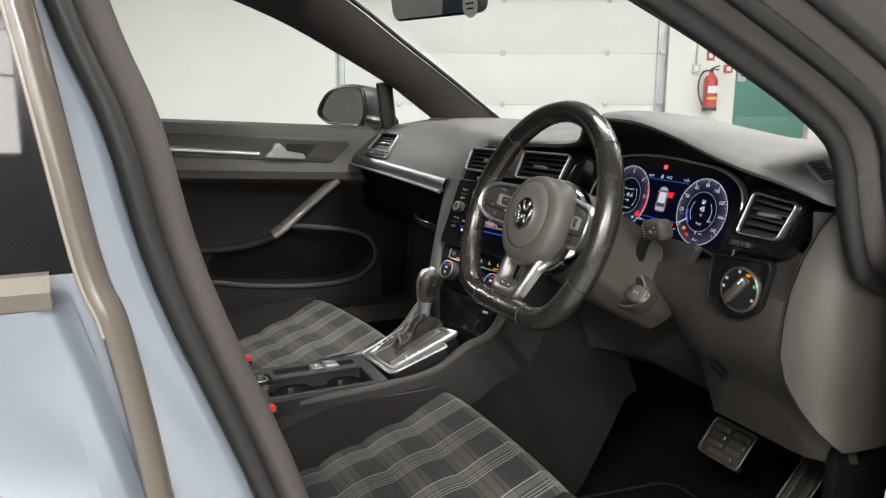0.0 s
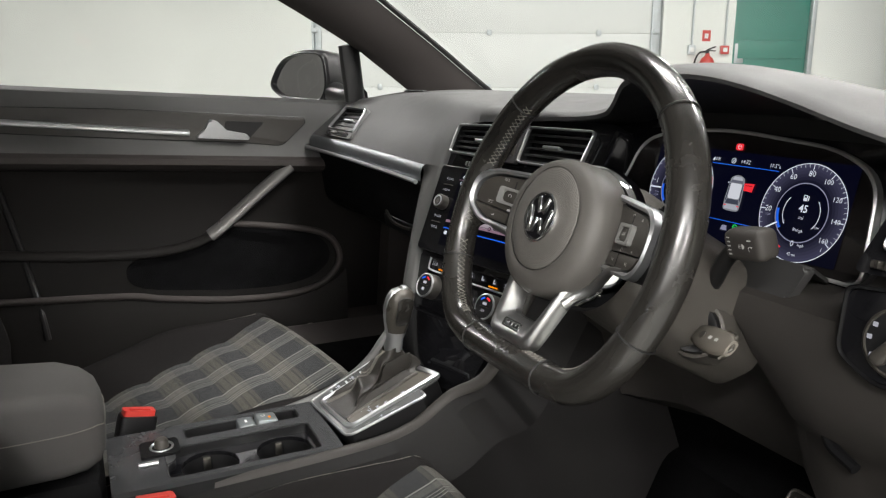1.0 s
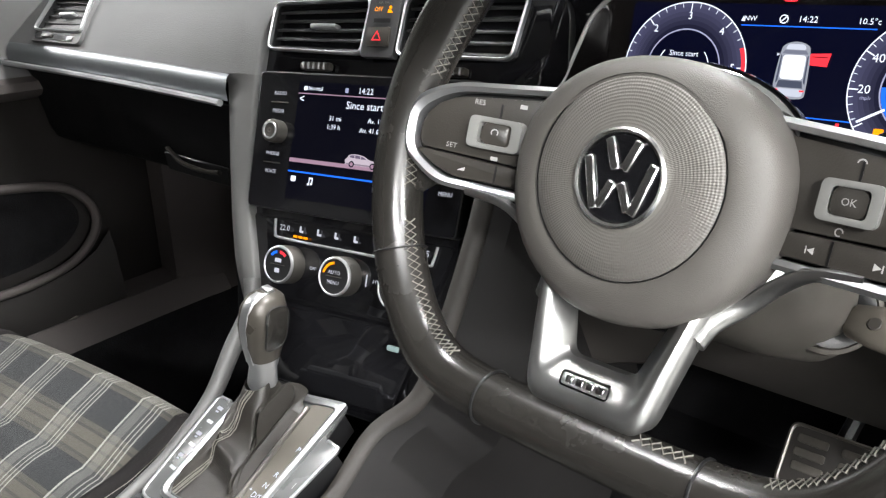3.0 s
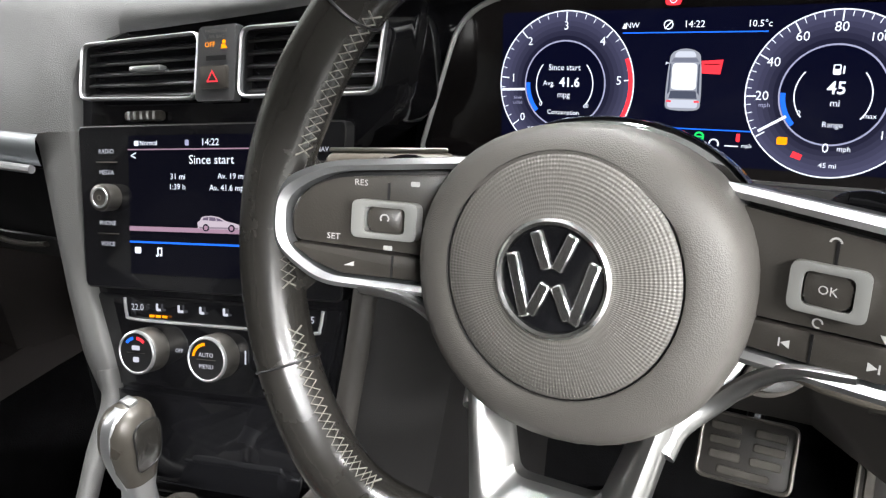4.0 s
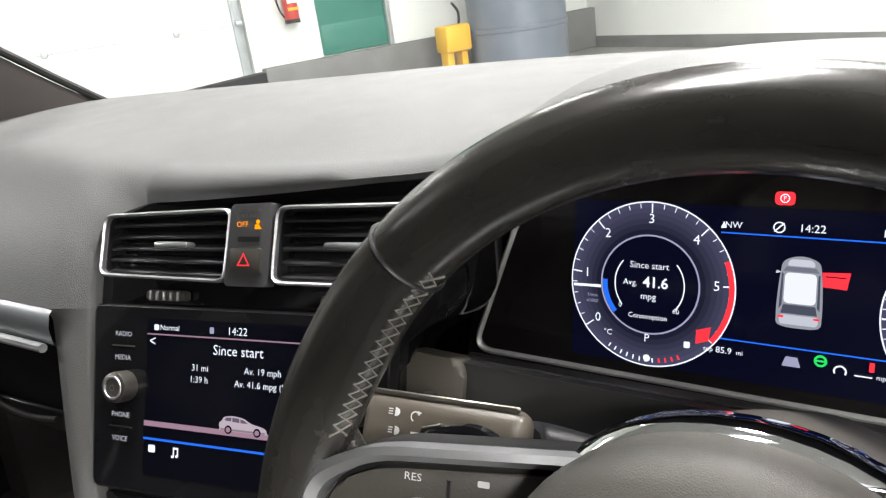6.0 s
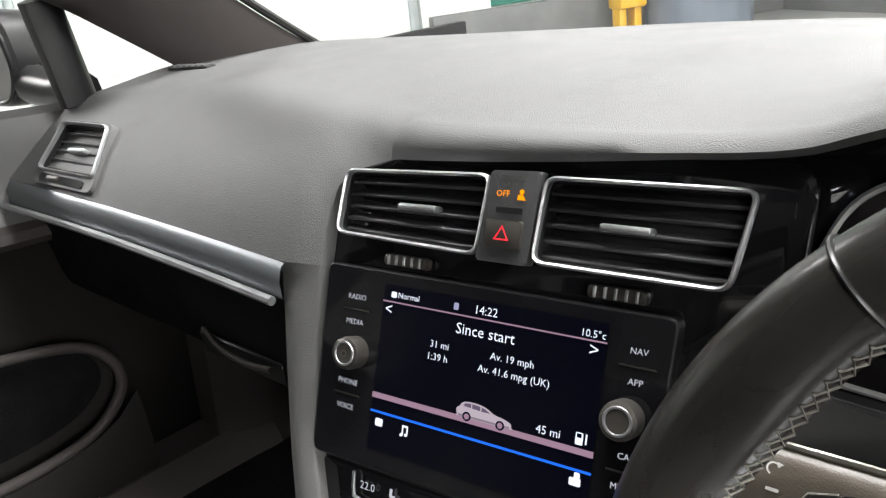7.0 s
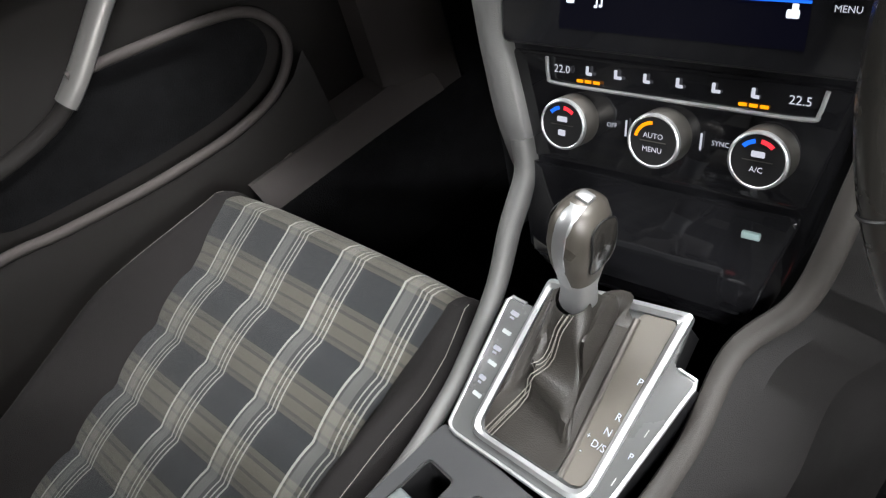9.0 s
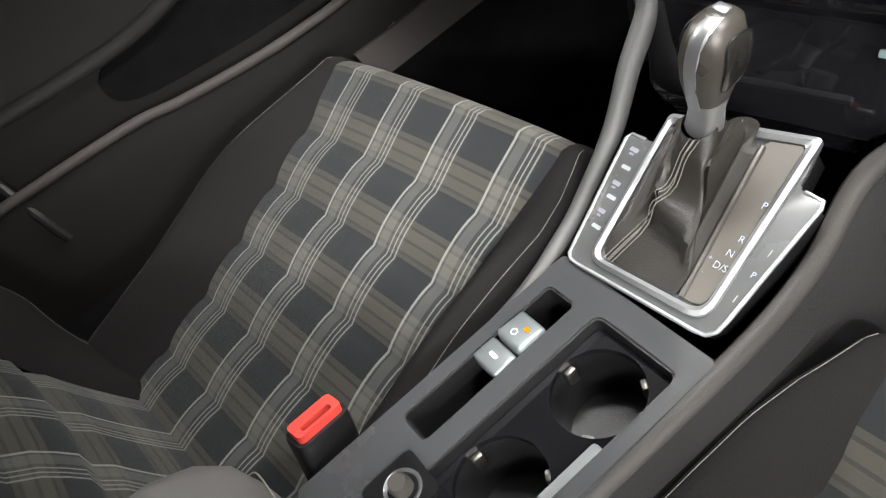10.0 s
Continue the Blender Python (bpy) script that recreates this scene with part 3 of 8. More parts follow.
def pillar_skin(side):
    """A slanting windscreen pillar from the dash to the roof, trimmed in grey-brown cloth."""
    rear = [(-1.03, 0.345, 1.045), (-1.03, 0.25, 1.115), (-1.015, 0.19, 1.152), (-0.985, 0.03, 1.235), (-0.955, -0.13, 1.31), (-0.91, -0.40, 1.405)]
    front = [(-0.985, 0.53, 1.045), (-0.98, 0.455, 1.095), (-0.97, 0.375, 1.15), (-0.94, 0.20, 1.26), (-0.905, 0.03, 1.365), (-0.87, -0.18, 1.455)]
    if side > 0:
        rear[0] = (-1.03, 0.355, 1.072)
    secs = []
    for a, c in zip(smooth_curve(rear, 4), smooth_curve(front, 4)):
        out = Vector((-0.075, 0.02, 0.01))
        inn = (a + c) / 2 + Vector((0.014, 0, -0.006))
        ring = [a + out, a, a + (inn - a) * 0.35 + Vector((0.006, 0, -0.003)), inn, c + (inn - c) * 0.35 + Vector((0.006, 0, -0.002)), c, c + out]
        if side > 0:
            ring = [Vector((2 * MID - p.x, p.y, p.z)) for p in ring]
        secs.append(ring)
    return loft(secs, True, True)


part("pillar_trim", pillar_skin(-1), M_PILLAR, car, "grey-brown cloth pillar trim")
part("pillar_trim", pillar_skin(1), M_PILLAR, car, "grey-brown cloth pillar trim")
for sd in (-1, 1):
    edge = [(-0.982, 0.545, 1.04), (-0.977, 0.465, 1.095), (-0.967, 0.385, 1.15), (-0.937, 0.21, 1.262), (-0.902, 0.04, 1.368), (-0.867, -0.17, 1.457)]
    edge = edge if sd < 0 else mirror_x(edge)
    part("screen_seal", tube(smooth_curve(edge, 5), 0.006, 8), M_RUBBER, car, "black windscreen seal")
    post = [(-1.06, 0.20, 1.155), (-1.065, 0.215, 1.03)]
    if sd < 0:
        part("window_post", tube(post, 0.034, 12, flat=0.6), M_DARK, car)

# roof lining and windscreen header
roof = []
for y, z in ((-0.15, 1.47), (-0.30, 1.485), (-0.7, 1.50), (-1.4, 1.47), (-2.0, 1.38)):
    roof.append([(MID + k * 0.53, y, z + 0.03 * (1 - k * k)) for k in (-1, -0.7, -0.35, 0, 0.35, 0.7, 1)])
part("roof_lining", loft(roof), surface("headlining", (0.25, 0.24, 0.23), 0.95, grain=0.4, scale=900, vary=0.05), car)
outer = []
for y, z in ((0.0, 1.405), (-0.15, 1.50), (-0.30, 1.52), (-0.7, 1.54), (-1.4, 1.51), (-2.0, 1.42)):
    outer.append([(MID + k * 0.62, y - 0.03 * k * k, z - 0.02 + 0.035 * (1 - k * k)) for k in (-1, -0.7, -0.35, 0, 0.35, 0.7, 1)])
part("roof", loft(outer), M_PAINT, car)

# rails that close the roof down to the door openings
for sd in (-1, 1):
    rail = []
    for y, z in ((0.02, 1.385), (-0.10, 1.440), (-0.20, 1.475), (-0.36, 1.500), (-0.60, 1.520), (-1.0, 1.525), (-1.4, 1.500), (-2.0, 1.410)):
        low = float(np.interp(-y, [-0.02, 0.10, 0.20, 0.36, 0.60, 1.4, 2.0], [1.195, 1.255, 1.300, 1.375, 1.415, 1.40, 1.32]))
        pts = [(0.10, y, z - 0.020), (0.30, y, (z + low) / 2 - 0.022), (0.375, y, low - 0.004), (0.400, y, low - 0.006), (0.425, y, low + 0.010), (0.40, y, (z + low) / 2 + 0.020), (0.24, y, z + 0.008)]
        rail.append(pts if sd > 0 else mirror_x(pts))
    rail = rail[3:]
    part("cant_rail", loft(rail), M_PILLAR, car, "grey-brown roof rail trim")

# windscreen
ws = []
for k in (-1, -0.66, -0.33, 0, 0.33, 0.66, 1):
    bow = 1 - k * k
    ws.append([(MID + k * 0.66, 0.60 + 0.16 * bow, 1.02), (MID + k * 0.60, 0.32 + 0.11 * bow, 1.215), (MID + k * 0.545, 0.0 + 0.07 * bow, 1.41)])
scr = part("windscreen", loft(ws), M_GLASS, car, "clear curved windscreen")
scr.visible_shadow = False

# kick panels, floor pan, bulkhead and sills
for x in (-1.125, 0.372):
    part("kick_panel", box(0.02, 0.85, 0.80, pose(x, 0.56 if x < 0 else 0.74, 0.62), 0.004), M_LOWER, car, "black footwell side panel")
part("floor_pan", join(box(1.50, 2.6, 0.03, pose(MID, -0.45, 0.245)), box(1.50, 0.03, 0.60, pose(MID, 0.86, 0.50, -18)), box(0.05, 2.4, 0.16, pose(0.385, -0.5, 0.31), 0.015), box(0.05, 2.4, 0.16, pose(-1.11, -0.5, 0.31), 0.015)), M_CARPET, car, "black carpet of the floor")
part("sill_plate", box(0.075, 1.15, 0.012, pose(0.43, -0.1, 0.395), 0.004), M_DARK, car)
part("rear_bulkhead", box(1.45, 0.04, 0.75, pose(MID, -1.60, 0.62)), M_CLOTH, car)
rg = part("rear_window", loft([[(MID + k * 0.56, -2.02, 1.37), (MID + k * 0.62, -2.25, 1.05), (MID + k * 0.63, -2.30, 0.98)] for k in (-1, 0, 1)]), M_GLASS, car)
rg.visible_shadow = False
part("tailgate", box(1.5, 0.05, 0.75, pose(MID, -2.31, 0.62), 0.02), M_PAINT, car)

# outer skin beyond the passenger door and the wings
part("wing", loft([[(0.47, 0.25, 0.25), (0.50, 0.25, 0.75), (0.47, 0.25, 0.97)], [(0.50, 0.9, 0.25), (0.53, 0.9, 0.75), (0.48, 0.9, 0.98)], [(0.48, 1.7, 0.25), (0.50, 1.7, 0.7), (0.42, 1.7, 0.85)]]), M_PAINT, car)
part("wing", loft([[(2 * MID - x, y, z) for x, y, z in r] for r in ([(0.47, 0.25, 0.25), (0.50, 0.25, 0.75), (0.47, 0.25, 0.97)], [(0.50, 0.9, 0.25), (0.53, 0.9, 0.75), (0.48, 0.9, 0.98)], [(0.48, 1.7, 0.25), (0.50, 1.7, 0.7), (0.42, 1.7, 0.85)])]), M_PAINT, car)
bonnet = []
for y, z in ((0.86, 0.985), (1.1, 0.96), (1.4, 0.915), (1.7, 0.84)):
    bonnet.append([(MID + k * 0.80, y - 0.06 * k * k, z - 0.05 * k * k) for k in (-1, -0.8, -0.5, 0, 0.5, 0.8, 1)])
part("bonnet", loft(bonnet), M_PAINT, car)
part("scuttle", loft([[(MID + k * 0.7, 0.60 + 0.16 * (1 - k * k), 1.018) for k in (-1, -0.5, 0, 0.5, 1)], [(MID + k * 0.7, 0.86, 0.985) for k in (-1, -0.5, 0, 0.5, 1)]]), M_DARK, car)

# driver's door opening: post beside the dash end, with its two rubber seals
OPEN = [(0.405, -0.36, 1.36), (0.405, -0.20, 1.29), (0.41, -0.04, 1.215), (0.415, 0.09, 1.150), (0.42, 0.155, 1.112), (0.42, 0.195, 1.083), (0.42, 0.217, 1.048), (0.42, 0.226, 1.015), (0.42, 0.246, 0.960), (0.42, 0.266, 0.923), (0.42, 0.295, 0.906), (0.423, 0.345, 0.893), (0.428, 0.44, 0.870), (0.43, 0.56, 0.80), (0.43, 0.62, 0.66), (0.43, 0.64, 0.45)]
oc = smooth_curve(OPEN, 5)
part("door_seal", tube(oc, 0.0125, 10), M_RUBBER, car, "black rubber door seal")
part("door_seal", tube([p + Vector((0.028, 0.034, 0.022)) for p in oc], 0.010, 10), M_RUBBER, car, "black rubber door seal")
part("door_seal", tube([p + Vector((0.045, 0.075, 0.045)) for p in oc], 0.008, 10), M_RUBBER, car, "black rubber door seal")
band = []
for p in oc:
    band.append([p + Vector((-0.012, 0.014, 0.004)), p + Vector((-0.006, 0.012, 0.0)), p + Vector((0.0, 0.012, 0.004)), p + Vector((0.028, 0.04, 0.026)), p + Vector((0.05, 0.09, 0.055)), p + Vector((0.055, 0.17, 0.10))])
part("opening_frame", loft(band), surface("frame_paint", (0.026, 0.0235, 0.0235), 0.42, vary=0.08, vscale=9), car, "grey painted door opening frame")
gut = []
for p in oc:
    gut.append([p + Vector((0.055, 0.168, 0.102)), p + Vector((0.07, 0.20, 0.125)), p + Vector((0.06, 0.235, 0.14)), p + Vector((0.02, 0.26, 0.15))])
part("roof_rail", loft(gut[:24]), M_PAINT, car)

# middle post behind the driver's seat, its seal, and the rear door
BP = [(0.43, -0.630, 1.42), (0.43, -0.577, 1.20), (0.43, -0.547, 1.11), (0.43, -0.520, 0.99), (0.43, -0.450, 0.79), (0.43, -0.405, 0.60), (0.43, -0.40, 0.42)]
bc = smooth_curve(BP, 5)
part("door_seal", tube([p + Vector((0.010, -0.005, 0)) for p in bc], 0.0085, 10), M_RUBBER, car, "black rubber door seal")
part("post_trim", tube([p + Vector((-0.016, 0.0135, 0)) for p in bc], 0.0150, 12), M_PILLAR, car, "grey-brown trim edge of the middle post")
part("middle_post", loft([[p + Vector((-0.10, -0.01, 0)), p + Vector((-0.02, -0.010, 0)), p + Vector((0.012, -0.014, 0)), p + Vector((0.026, -0.024, 0)), p + Vector((0.034, -0.05, 0)), p + Vector((0.030, -0.13, 0))] for p in bc]), M_PAINT, car, "silver painted middle post")

# rear quarters, tail and nose, so that the body is closed all round
for sd in (-1, 1):
    def side_of(pts):
        return pts if sd > 0 else mirror_x(pts)
    q = [side_of([(0.50, -1.45, 0.26), (0.525, -1.45, 0.6), (0.50, -1.45, 0.95), (0.46, -1.45, 1.06), (0.36, -1.45, 1.42)]), side_of([(0.50, -1.75, 0.30), (0.53, -1.75, 0.62), (0.50, -1.75, 0.96), (0.45, -1.75, 1.06), (0.33, -1.80, 1.40)]),
         side_of([(0.46, -2.15, 0.30), (0.50, -2.15, 0.62), (0.46, -2.20, 0.95), (0.40, -2.20, 1.05), (0.26, -2.02, 1.37)]), side_of([(0.39, -2.33, 0.30), (0.40, -2.34, 0.62), (0.37, -2.31, 0.95), (0.34, -2.27, 1.05), (0.22, -2.03, 1.37)])]
    part("rear_quarter", loft(q), M_PAINT, car, "silver painted rear quarter")
    part("sill", box(0.10, 1.9, 0.14, pose(0.455 if sd > 0 else 2 * MID - 0.455, -0.40, 0.29), 0.02), M_PAINT, car)
    for wy in (1.32, -1.30 - 0.55):
        hub_m = basis((0.40 if sd > 0 else 2 * MID - 0.40, wy, 0.315), (0, 1, 0), (0, 0, 1)) if sd > 0 else basis((2 * MID - 0.40, wy, 0.315), (0, -1, 0), (0, 0, 1))
        wl = part("road_wheel", lathe([(0.20, -0.10), (0.29, -0.10), (0.315, -0.07), (0.315, 0.07), (0.29, 0.10), (0.215, 0.10), (0.205, 0.06)], 40, hub_m), M_RUBBER, car, "black tyre on a silver rim")
        part("rim", lathe([(0.0, 0.05), (0.05, 0.06), (0.19, 0.055), (0.215, 0.085)], 32, hub_m), M_STEEL, wl)
part("nose", loft([[(MID + k * 0.80, 1.70 - 0.06 * k * k, 0.84 - 0.05 * k * k), (MID + k * 0.80, 1.80 - 0.10 * k * k, 0.70), (MID + k * 0.79, 1.82 - 0.12 * k * k, 0.45), (MID + k * 0.74, 1.74 - 0.12 * k * k, 0.25)] for k in (-1, -0.6, -0.2, 0.2, 0.6, 1)]), M_PAINT, car, "silver painted front end")

rd = thing("rear_door", "silver rear door with dark tinted window, closed", "car door", at=(0.48, -1.0, 0.6))
rows = []
for y in (-0.597, -0.62, -0.75, -1.0, -1.45):
    k = 0.0 if y > -0.60 else 0.02
    rows.append([(0.470 + k, y + 0.085, 0.28), (0.500 + k, y + 0.080, 0.5), (0.505 + k, y + 0.055, 0.8), (0.490 + k, y + 0.022, 0.95), (0.478 + k, y + 0.008, 1.0)])
part("skin", loft(rows), M_PAINT, rd, "silver painted door skin")
part("window_sill", loft([[(0.470, y, 1.0), (0.497, y, 1.0), (0.500, y, 1.012), (0.494, y, 1.022), (0.470, y, 1.024)] for y in (-0.60, -1.45)]), surface("sill_strip", (0.10, 0.088, 0.075), 0.35, metal=0.3, vary=0.05), rd, "pale grey-brown window sill strip")
gl = part("window", loft([[(0.486, y - 0.002, 1.02), (0.474, y - 0.030, 1.19), (0.43, y - 0.070, 1.42)] for y in (-0.575, -1.45)]), M_TINTED, rd, "dark tinted glass")
gl.visible_shadow = False
frame_p = smooth_curve([(0.50, -0.520, 0.62), (0.506, -0.545, 0.855), (0.503, -0.563, 0.98), (0.494, -0.577, 1.03), (0.476, -0.602, 1.19), (0.44, -0.646, 1.42)], 5)
part("window_frame", tube(frame_p, 0.0105, 10, flat=0.7), surface("frame_trim", (0.060, 0.050, 0.041), 0.36, vary=0.05, vscale=3, coat=0.3), rd, "dark window frame seal")
part("frame_bead", tube([p + Vector((0.004, -0.0075, 0.0)) for p in frame_p if p.z > 0.97], 0.0028, 8), surface("frame_bead_grey", (0.22, 0.20, 0.175), 0.35, metal=0.3), rd, "pale bead along the window frame")


def drop(y):
    return -0.055 * (y - 0.10)


def passenger_door():
    d = thing("passenger_door", "closed passenger door with dark grey trim, handle and map pocket", "car door", at=(-1.08, -0.15, 0.3))
    ys = [0.30, 0.22, 0.12, 0.0, -0.15, -0.3, -0.45, -0.60, -0.66]
    prof = [(-1.12, 1.030), (-1.098, 1.034), (-1.078, 1.026), (-1.066, 1.000), (-1.068, 0.965), (-1.066, 0.930), (-1.050, 0.905)]
    part("upper_trim", loft([[(x, y, z + drop(y)) for x, z in prof] for y in ys]), surface("soft_door_trim", (0.088, 0.087, 0.086), 0.58, grain=0.3, scale=1300, vary=0.06, vscale=9, spec=0.4), d, "dark grey soft upper door trim")
    prof = [(-1.050, 0.905), (-1.036, 0.898), (-1.034, 0.886), (-1.045, 0.876), (-1.075, 0.868)]
    part("arm_band", loft([[(x, y, z + drop(y)) for x, z in prof] for y in ys]), M_PILLAR, d, "grey-brown band across the door")
    prof = [(-1.075, 0.869), (-1.086, 0.84), (-1.088, 0.76), (-1.082, 0.70), (-1.075, 0.66), (-1.075, 0.50), (-1.07, 0.34), (-1.06, 0.26)]
    part("lower_panel", loft([[(x, y, z + (drop(y) if z > 0.8 else 0.0)) for x, z in prof] for y in ys]), M_DOOR, d, "black lower door panel")
    strip = resample([(-1.0605, -0.515, 0.997), (-1.0605, -0.161, 0.966)], 8)
    part("silver_strip", tube(strip, 0.0075, 10, flat=0.7), M_SATIN, d, "satin silver trim strip")
    # handle in its dished bezel
    mould = rounded([(-0.54, 0.998), (-0.519, 1.026), (-0.298, 1.018), (-0.034, 1.001), (0.09, 0.993), (0.093, 0.982), (0.038, 0.932), (-0.036, 0.942), (-0.302, 0.96), (-0.535, 0.978)], [0.012, 0.014, 0.05, 0.05, 0.006, 0.006, 0.014, 0.05, 0.05, 0.012], 4)
    mb = basis((-1.066, 0, 0), (0, 1, 0), (0, 0, 1))
    part("moulding", prism(mould, 0.015, mb, 0.0025, 2, -0.0115), surface("moulding_grey", (0.060, 0.056, 0.052), 0.5, grain=0.25, scale=1300, vary=0.08), d, "raised warm grey moulding round the handle")
    part("moulding_groove", tube([Vector((-1.066, y, z)) for y, z in mould], 0.0022, 6, True), M_DARK, d)
    inner = rounded([(-0.09, 0.957), (-0.035, 0.950), (0.0, 0.985), (-0.085, 0.99)], 0.006)
    part("recess", prism(inner, 0.004, mb, 0.0, 1, 0.001), M_DARK, d)
    pull = rounded([(-0.150, 0.956), (-0.035, 0.948), (-0.040, 0.961), (-0.085, 0.970), (-0.105, 0.992), (-0.120, 0.994), (-0.128, 0.975)], 0.006)
    part("handle", prism(pull, 0.016, mb, 0.005, 3, 0.004), M_SATIN, d, "satin silver pull handle")
    seam = smooth_curve([(-1.075, -0.575, 1.064), (-1.060, -0.562, 1.006), (-1.034, -0.545, 0.935), (-1.032, -0.538, 0.910), (-1.060, -0.530, 0.87), (-1.070, -0.51, 0.775), (-1.064, -0.489, 0.666), (-1.026, -0.476, 0.61), (-1.020, -0.470, 0.56)], 4)
    part("edge_seal", tube(seam, 0.0065, 8), M_RUBBER, d, "black seal along the rear edge")
    # grab bar and pocket
    bar = smooth_curve([(-1.045, 0.05, 0.888), (-1.045, -0.03, 0.825), (-1.048, -0.115, 0.755), (-1.055, -0.17, 0.725), (-1.06, -0.26, 0.712), (-1.062, -0.40, 0.718), (-1.062, -0.56, 0.735)], 6)
    part("grab_bar", tube(bar[:15], 0.016, 10, flat=0.7), surface("satin_grey", (0.16, 0.155, 0.15), 0.35, metal=0.5), d, "satin grey grab handle")
    part("arm_pad_edge", tube(bar[13:], 0.012, 10, flat=0.7), M_DOOR, d)
    lip = smooth_curve([(-1.05, -0.115, 0.768), (-1.042, -0.02, 0.757), (-1.037, 0.105, 0.734), (-1.035, 0.150, 0.697), (-1.035, 0.153, 0.650), (-1.033, 0.108, 0.608), (-1.03, 0.03, 0.593), (-1.03, -0.06, 0.594), (-1.03, -0.142, 0.601), (-1.03, -0.24, 0.615), (-1.03, -0.32, 0.630), (-1.03, -0.55, 0.645)], 6)
    part("pocket_lip", tube(lip, 0.0075, 10), M_PILLAR, d)
    # no hollow here: a flat black plate paints the shade inside the pocket
    hole = [(p.x, p.y) for p in smooth_curve([(-0.10, 0.755), (-0.02, 0.746), (0.095, 0.724), (0.138, 0.692), (0.141, 0.652), (0.100, 0.618), (0.03, 0.604), (-0.06, 0.605), (-0.142, 0.612), (-0.28, 0.632), (-0.31, 0.668), (-0.28, 0.700), (-0.18, 0.722)], 4, True)]
    part("pocket_recess", prism(hole, 0.004, basis((-1.078, 0, 0), (0, 1, 0), (0, 0, 1))), M_CARPET, d, "flat black plate for the shaded inside of the map pocket")
    body = []
    for y, top in ((0.17, 0.640), (0.14, 0.612), (0.10, 0.594), (0.03, 0.582), (-0.06, 0.583), (-0.15, 0.592), (-0.3, 0.618), (-0.6, 0.640)):
        body.append([(-1.075, y, top - 0.06), (-1.03, y, top), (-1.022, y, top - 0.03), (-1.022, y, 0.40), (-1.05, y, 0.30)])
    part("pocket", loft(body), M_DOOR, d, "black map pocket")
    for k in range(3):
        part("drain_rib", box(0.004, 0.052, 0.0030, pose(-1.0205, 0.056, 0.514 - 0.0075 * k, 9), 0.001, 1), M_TAN, d, "pale rib at the foot of the door")
    spk = at(basis((-1.076, 0.09, 0.47), (0, 1, 0), (0, 0, 1)), 0, 0, 0)
    part("speaker", lathe([(0, 0.004), (0.085, 0.004), (0.09, 0.010), (0.095, 0.0)], 32, spk), M_DARK, d)
    pane = part("window", loft([[(-1.105, y, 1.03 + drop(y)), (-1.065, y - 0.02, 1.20), (-1.0, y - 0.04, 1.36)] for y in (0.20, -0.2, -0.62)]), M_GLASS, d, "clear side window")
    pane.visible_shadow = False
    part("skin", loft([[(-1.20, y, 0.26), (-1.235, y, 0.5), (-1.235, y, 0.8), (-1.20, y, 0.95), (-1.13, y, 1.028 + drop(y))] for y in (0.30, -0.66)]), M_PAINT, d)
    return d


passenger_door()

rows = []
for y in (0.60, 0.40, 0.34, 0.28, 0.20, 0.0, -0.25, -0.56):
    k = max(0.0, min(1.0, (y - 0.22) / 0.14))
    rows.append([(-1.060, y, 0.530), (-1.022, y, 0.517), (-1.012, y, 0.519), (-0.990 + 0.006 * k, y, 0.499), (-0.979 + 0.006 * k, y, 0.478)])
part("sill_trim", loft(rows[2:6]), M_PILLAR, car, "dark grey trim along the door sill")
part("sill_carpet", loft([[(-0.979 + 0.006 * max(0.0, min(1.0, (y - 0.22) / 0.14)), y, 0.479), (-0.974, y, 0.462), (-0.966, y, 0.27)] for y in (0.62, 0.40, 0.28, 0.20, -0.25, -0.56)]), M_CARPET, car, "black carpet below the sill")
rows = []
for z in (0.44, 0.50, 0.56, 0.64, 0.72, 0.85):
    k = (z - 0.44) / 0.41
    rows.append([(-1.062, 0.252 + 0.03 * k, z), (-1.020, 0.258 + 0.03 * k, z), (-1.006, 0.275 + 0.03 * k, z), (-0.996, 0.32 + 0.02 * k, z), (-0.990, 0.355, z), (-0.992, 0.385 + 0.02 * k, z), (-1.010, 0.40 + 0.02 * k, z)])
part("kick_panel", loft(rows), M_PILLAR, car, "dark grey panel at the side of the footwell")
part("kick_carpet", loft([[(-0.985, 0.39, z), (-0.975, 0.46, z), (-0.965, 0.64, z)] for z in (0.27, 0.5, 0.86)]), M_CARPET, car, "black carpet beside the bulkhead")
qw = part("quarter_window", flat([(0.245, 1.04), (0.36, 1.045), (0.245, 1.13)], basis((-1.05, 0, 0), (0, 1, 0), (0, 0, 1))), M_GLASS, car, "small clear quarter window")
qw.visible_shadow = False
prd = thing("passenger_rear_door", "closed rear passenger door with dark trim", "car door", at=(-1.08, -1.1, 0.3))
part("trim", loft([[(-1.09, y, 1.06), (-1.06, y, 1.0), (-1.05, y, 0.9), (-1.08, y, 0.8), (-1.07, y, 0.26)] for y in (-0.75, -1.5)]), M_LOWER, prd)
pr = part("window", loft([[(-1.10, y, 1.06), (-1.06, y, 1.2), (-1.0, y, 1.38)] for y in (-0.80, -1.5)]), M_GLASS, prd)
pr.visible_shadow = False
part("middle_post", loft([[(-1.09, y, 0.3), (-1.085, y, 0.9), (-1.08, y, 1.05), (-0.98, y - 0.11, 1.42)] for y in (-0.570, -0.64, -0.78)]), M_PILLAR, car, "grey-brown post trim")


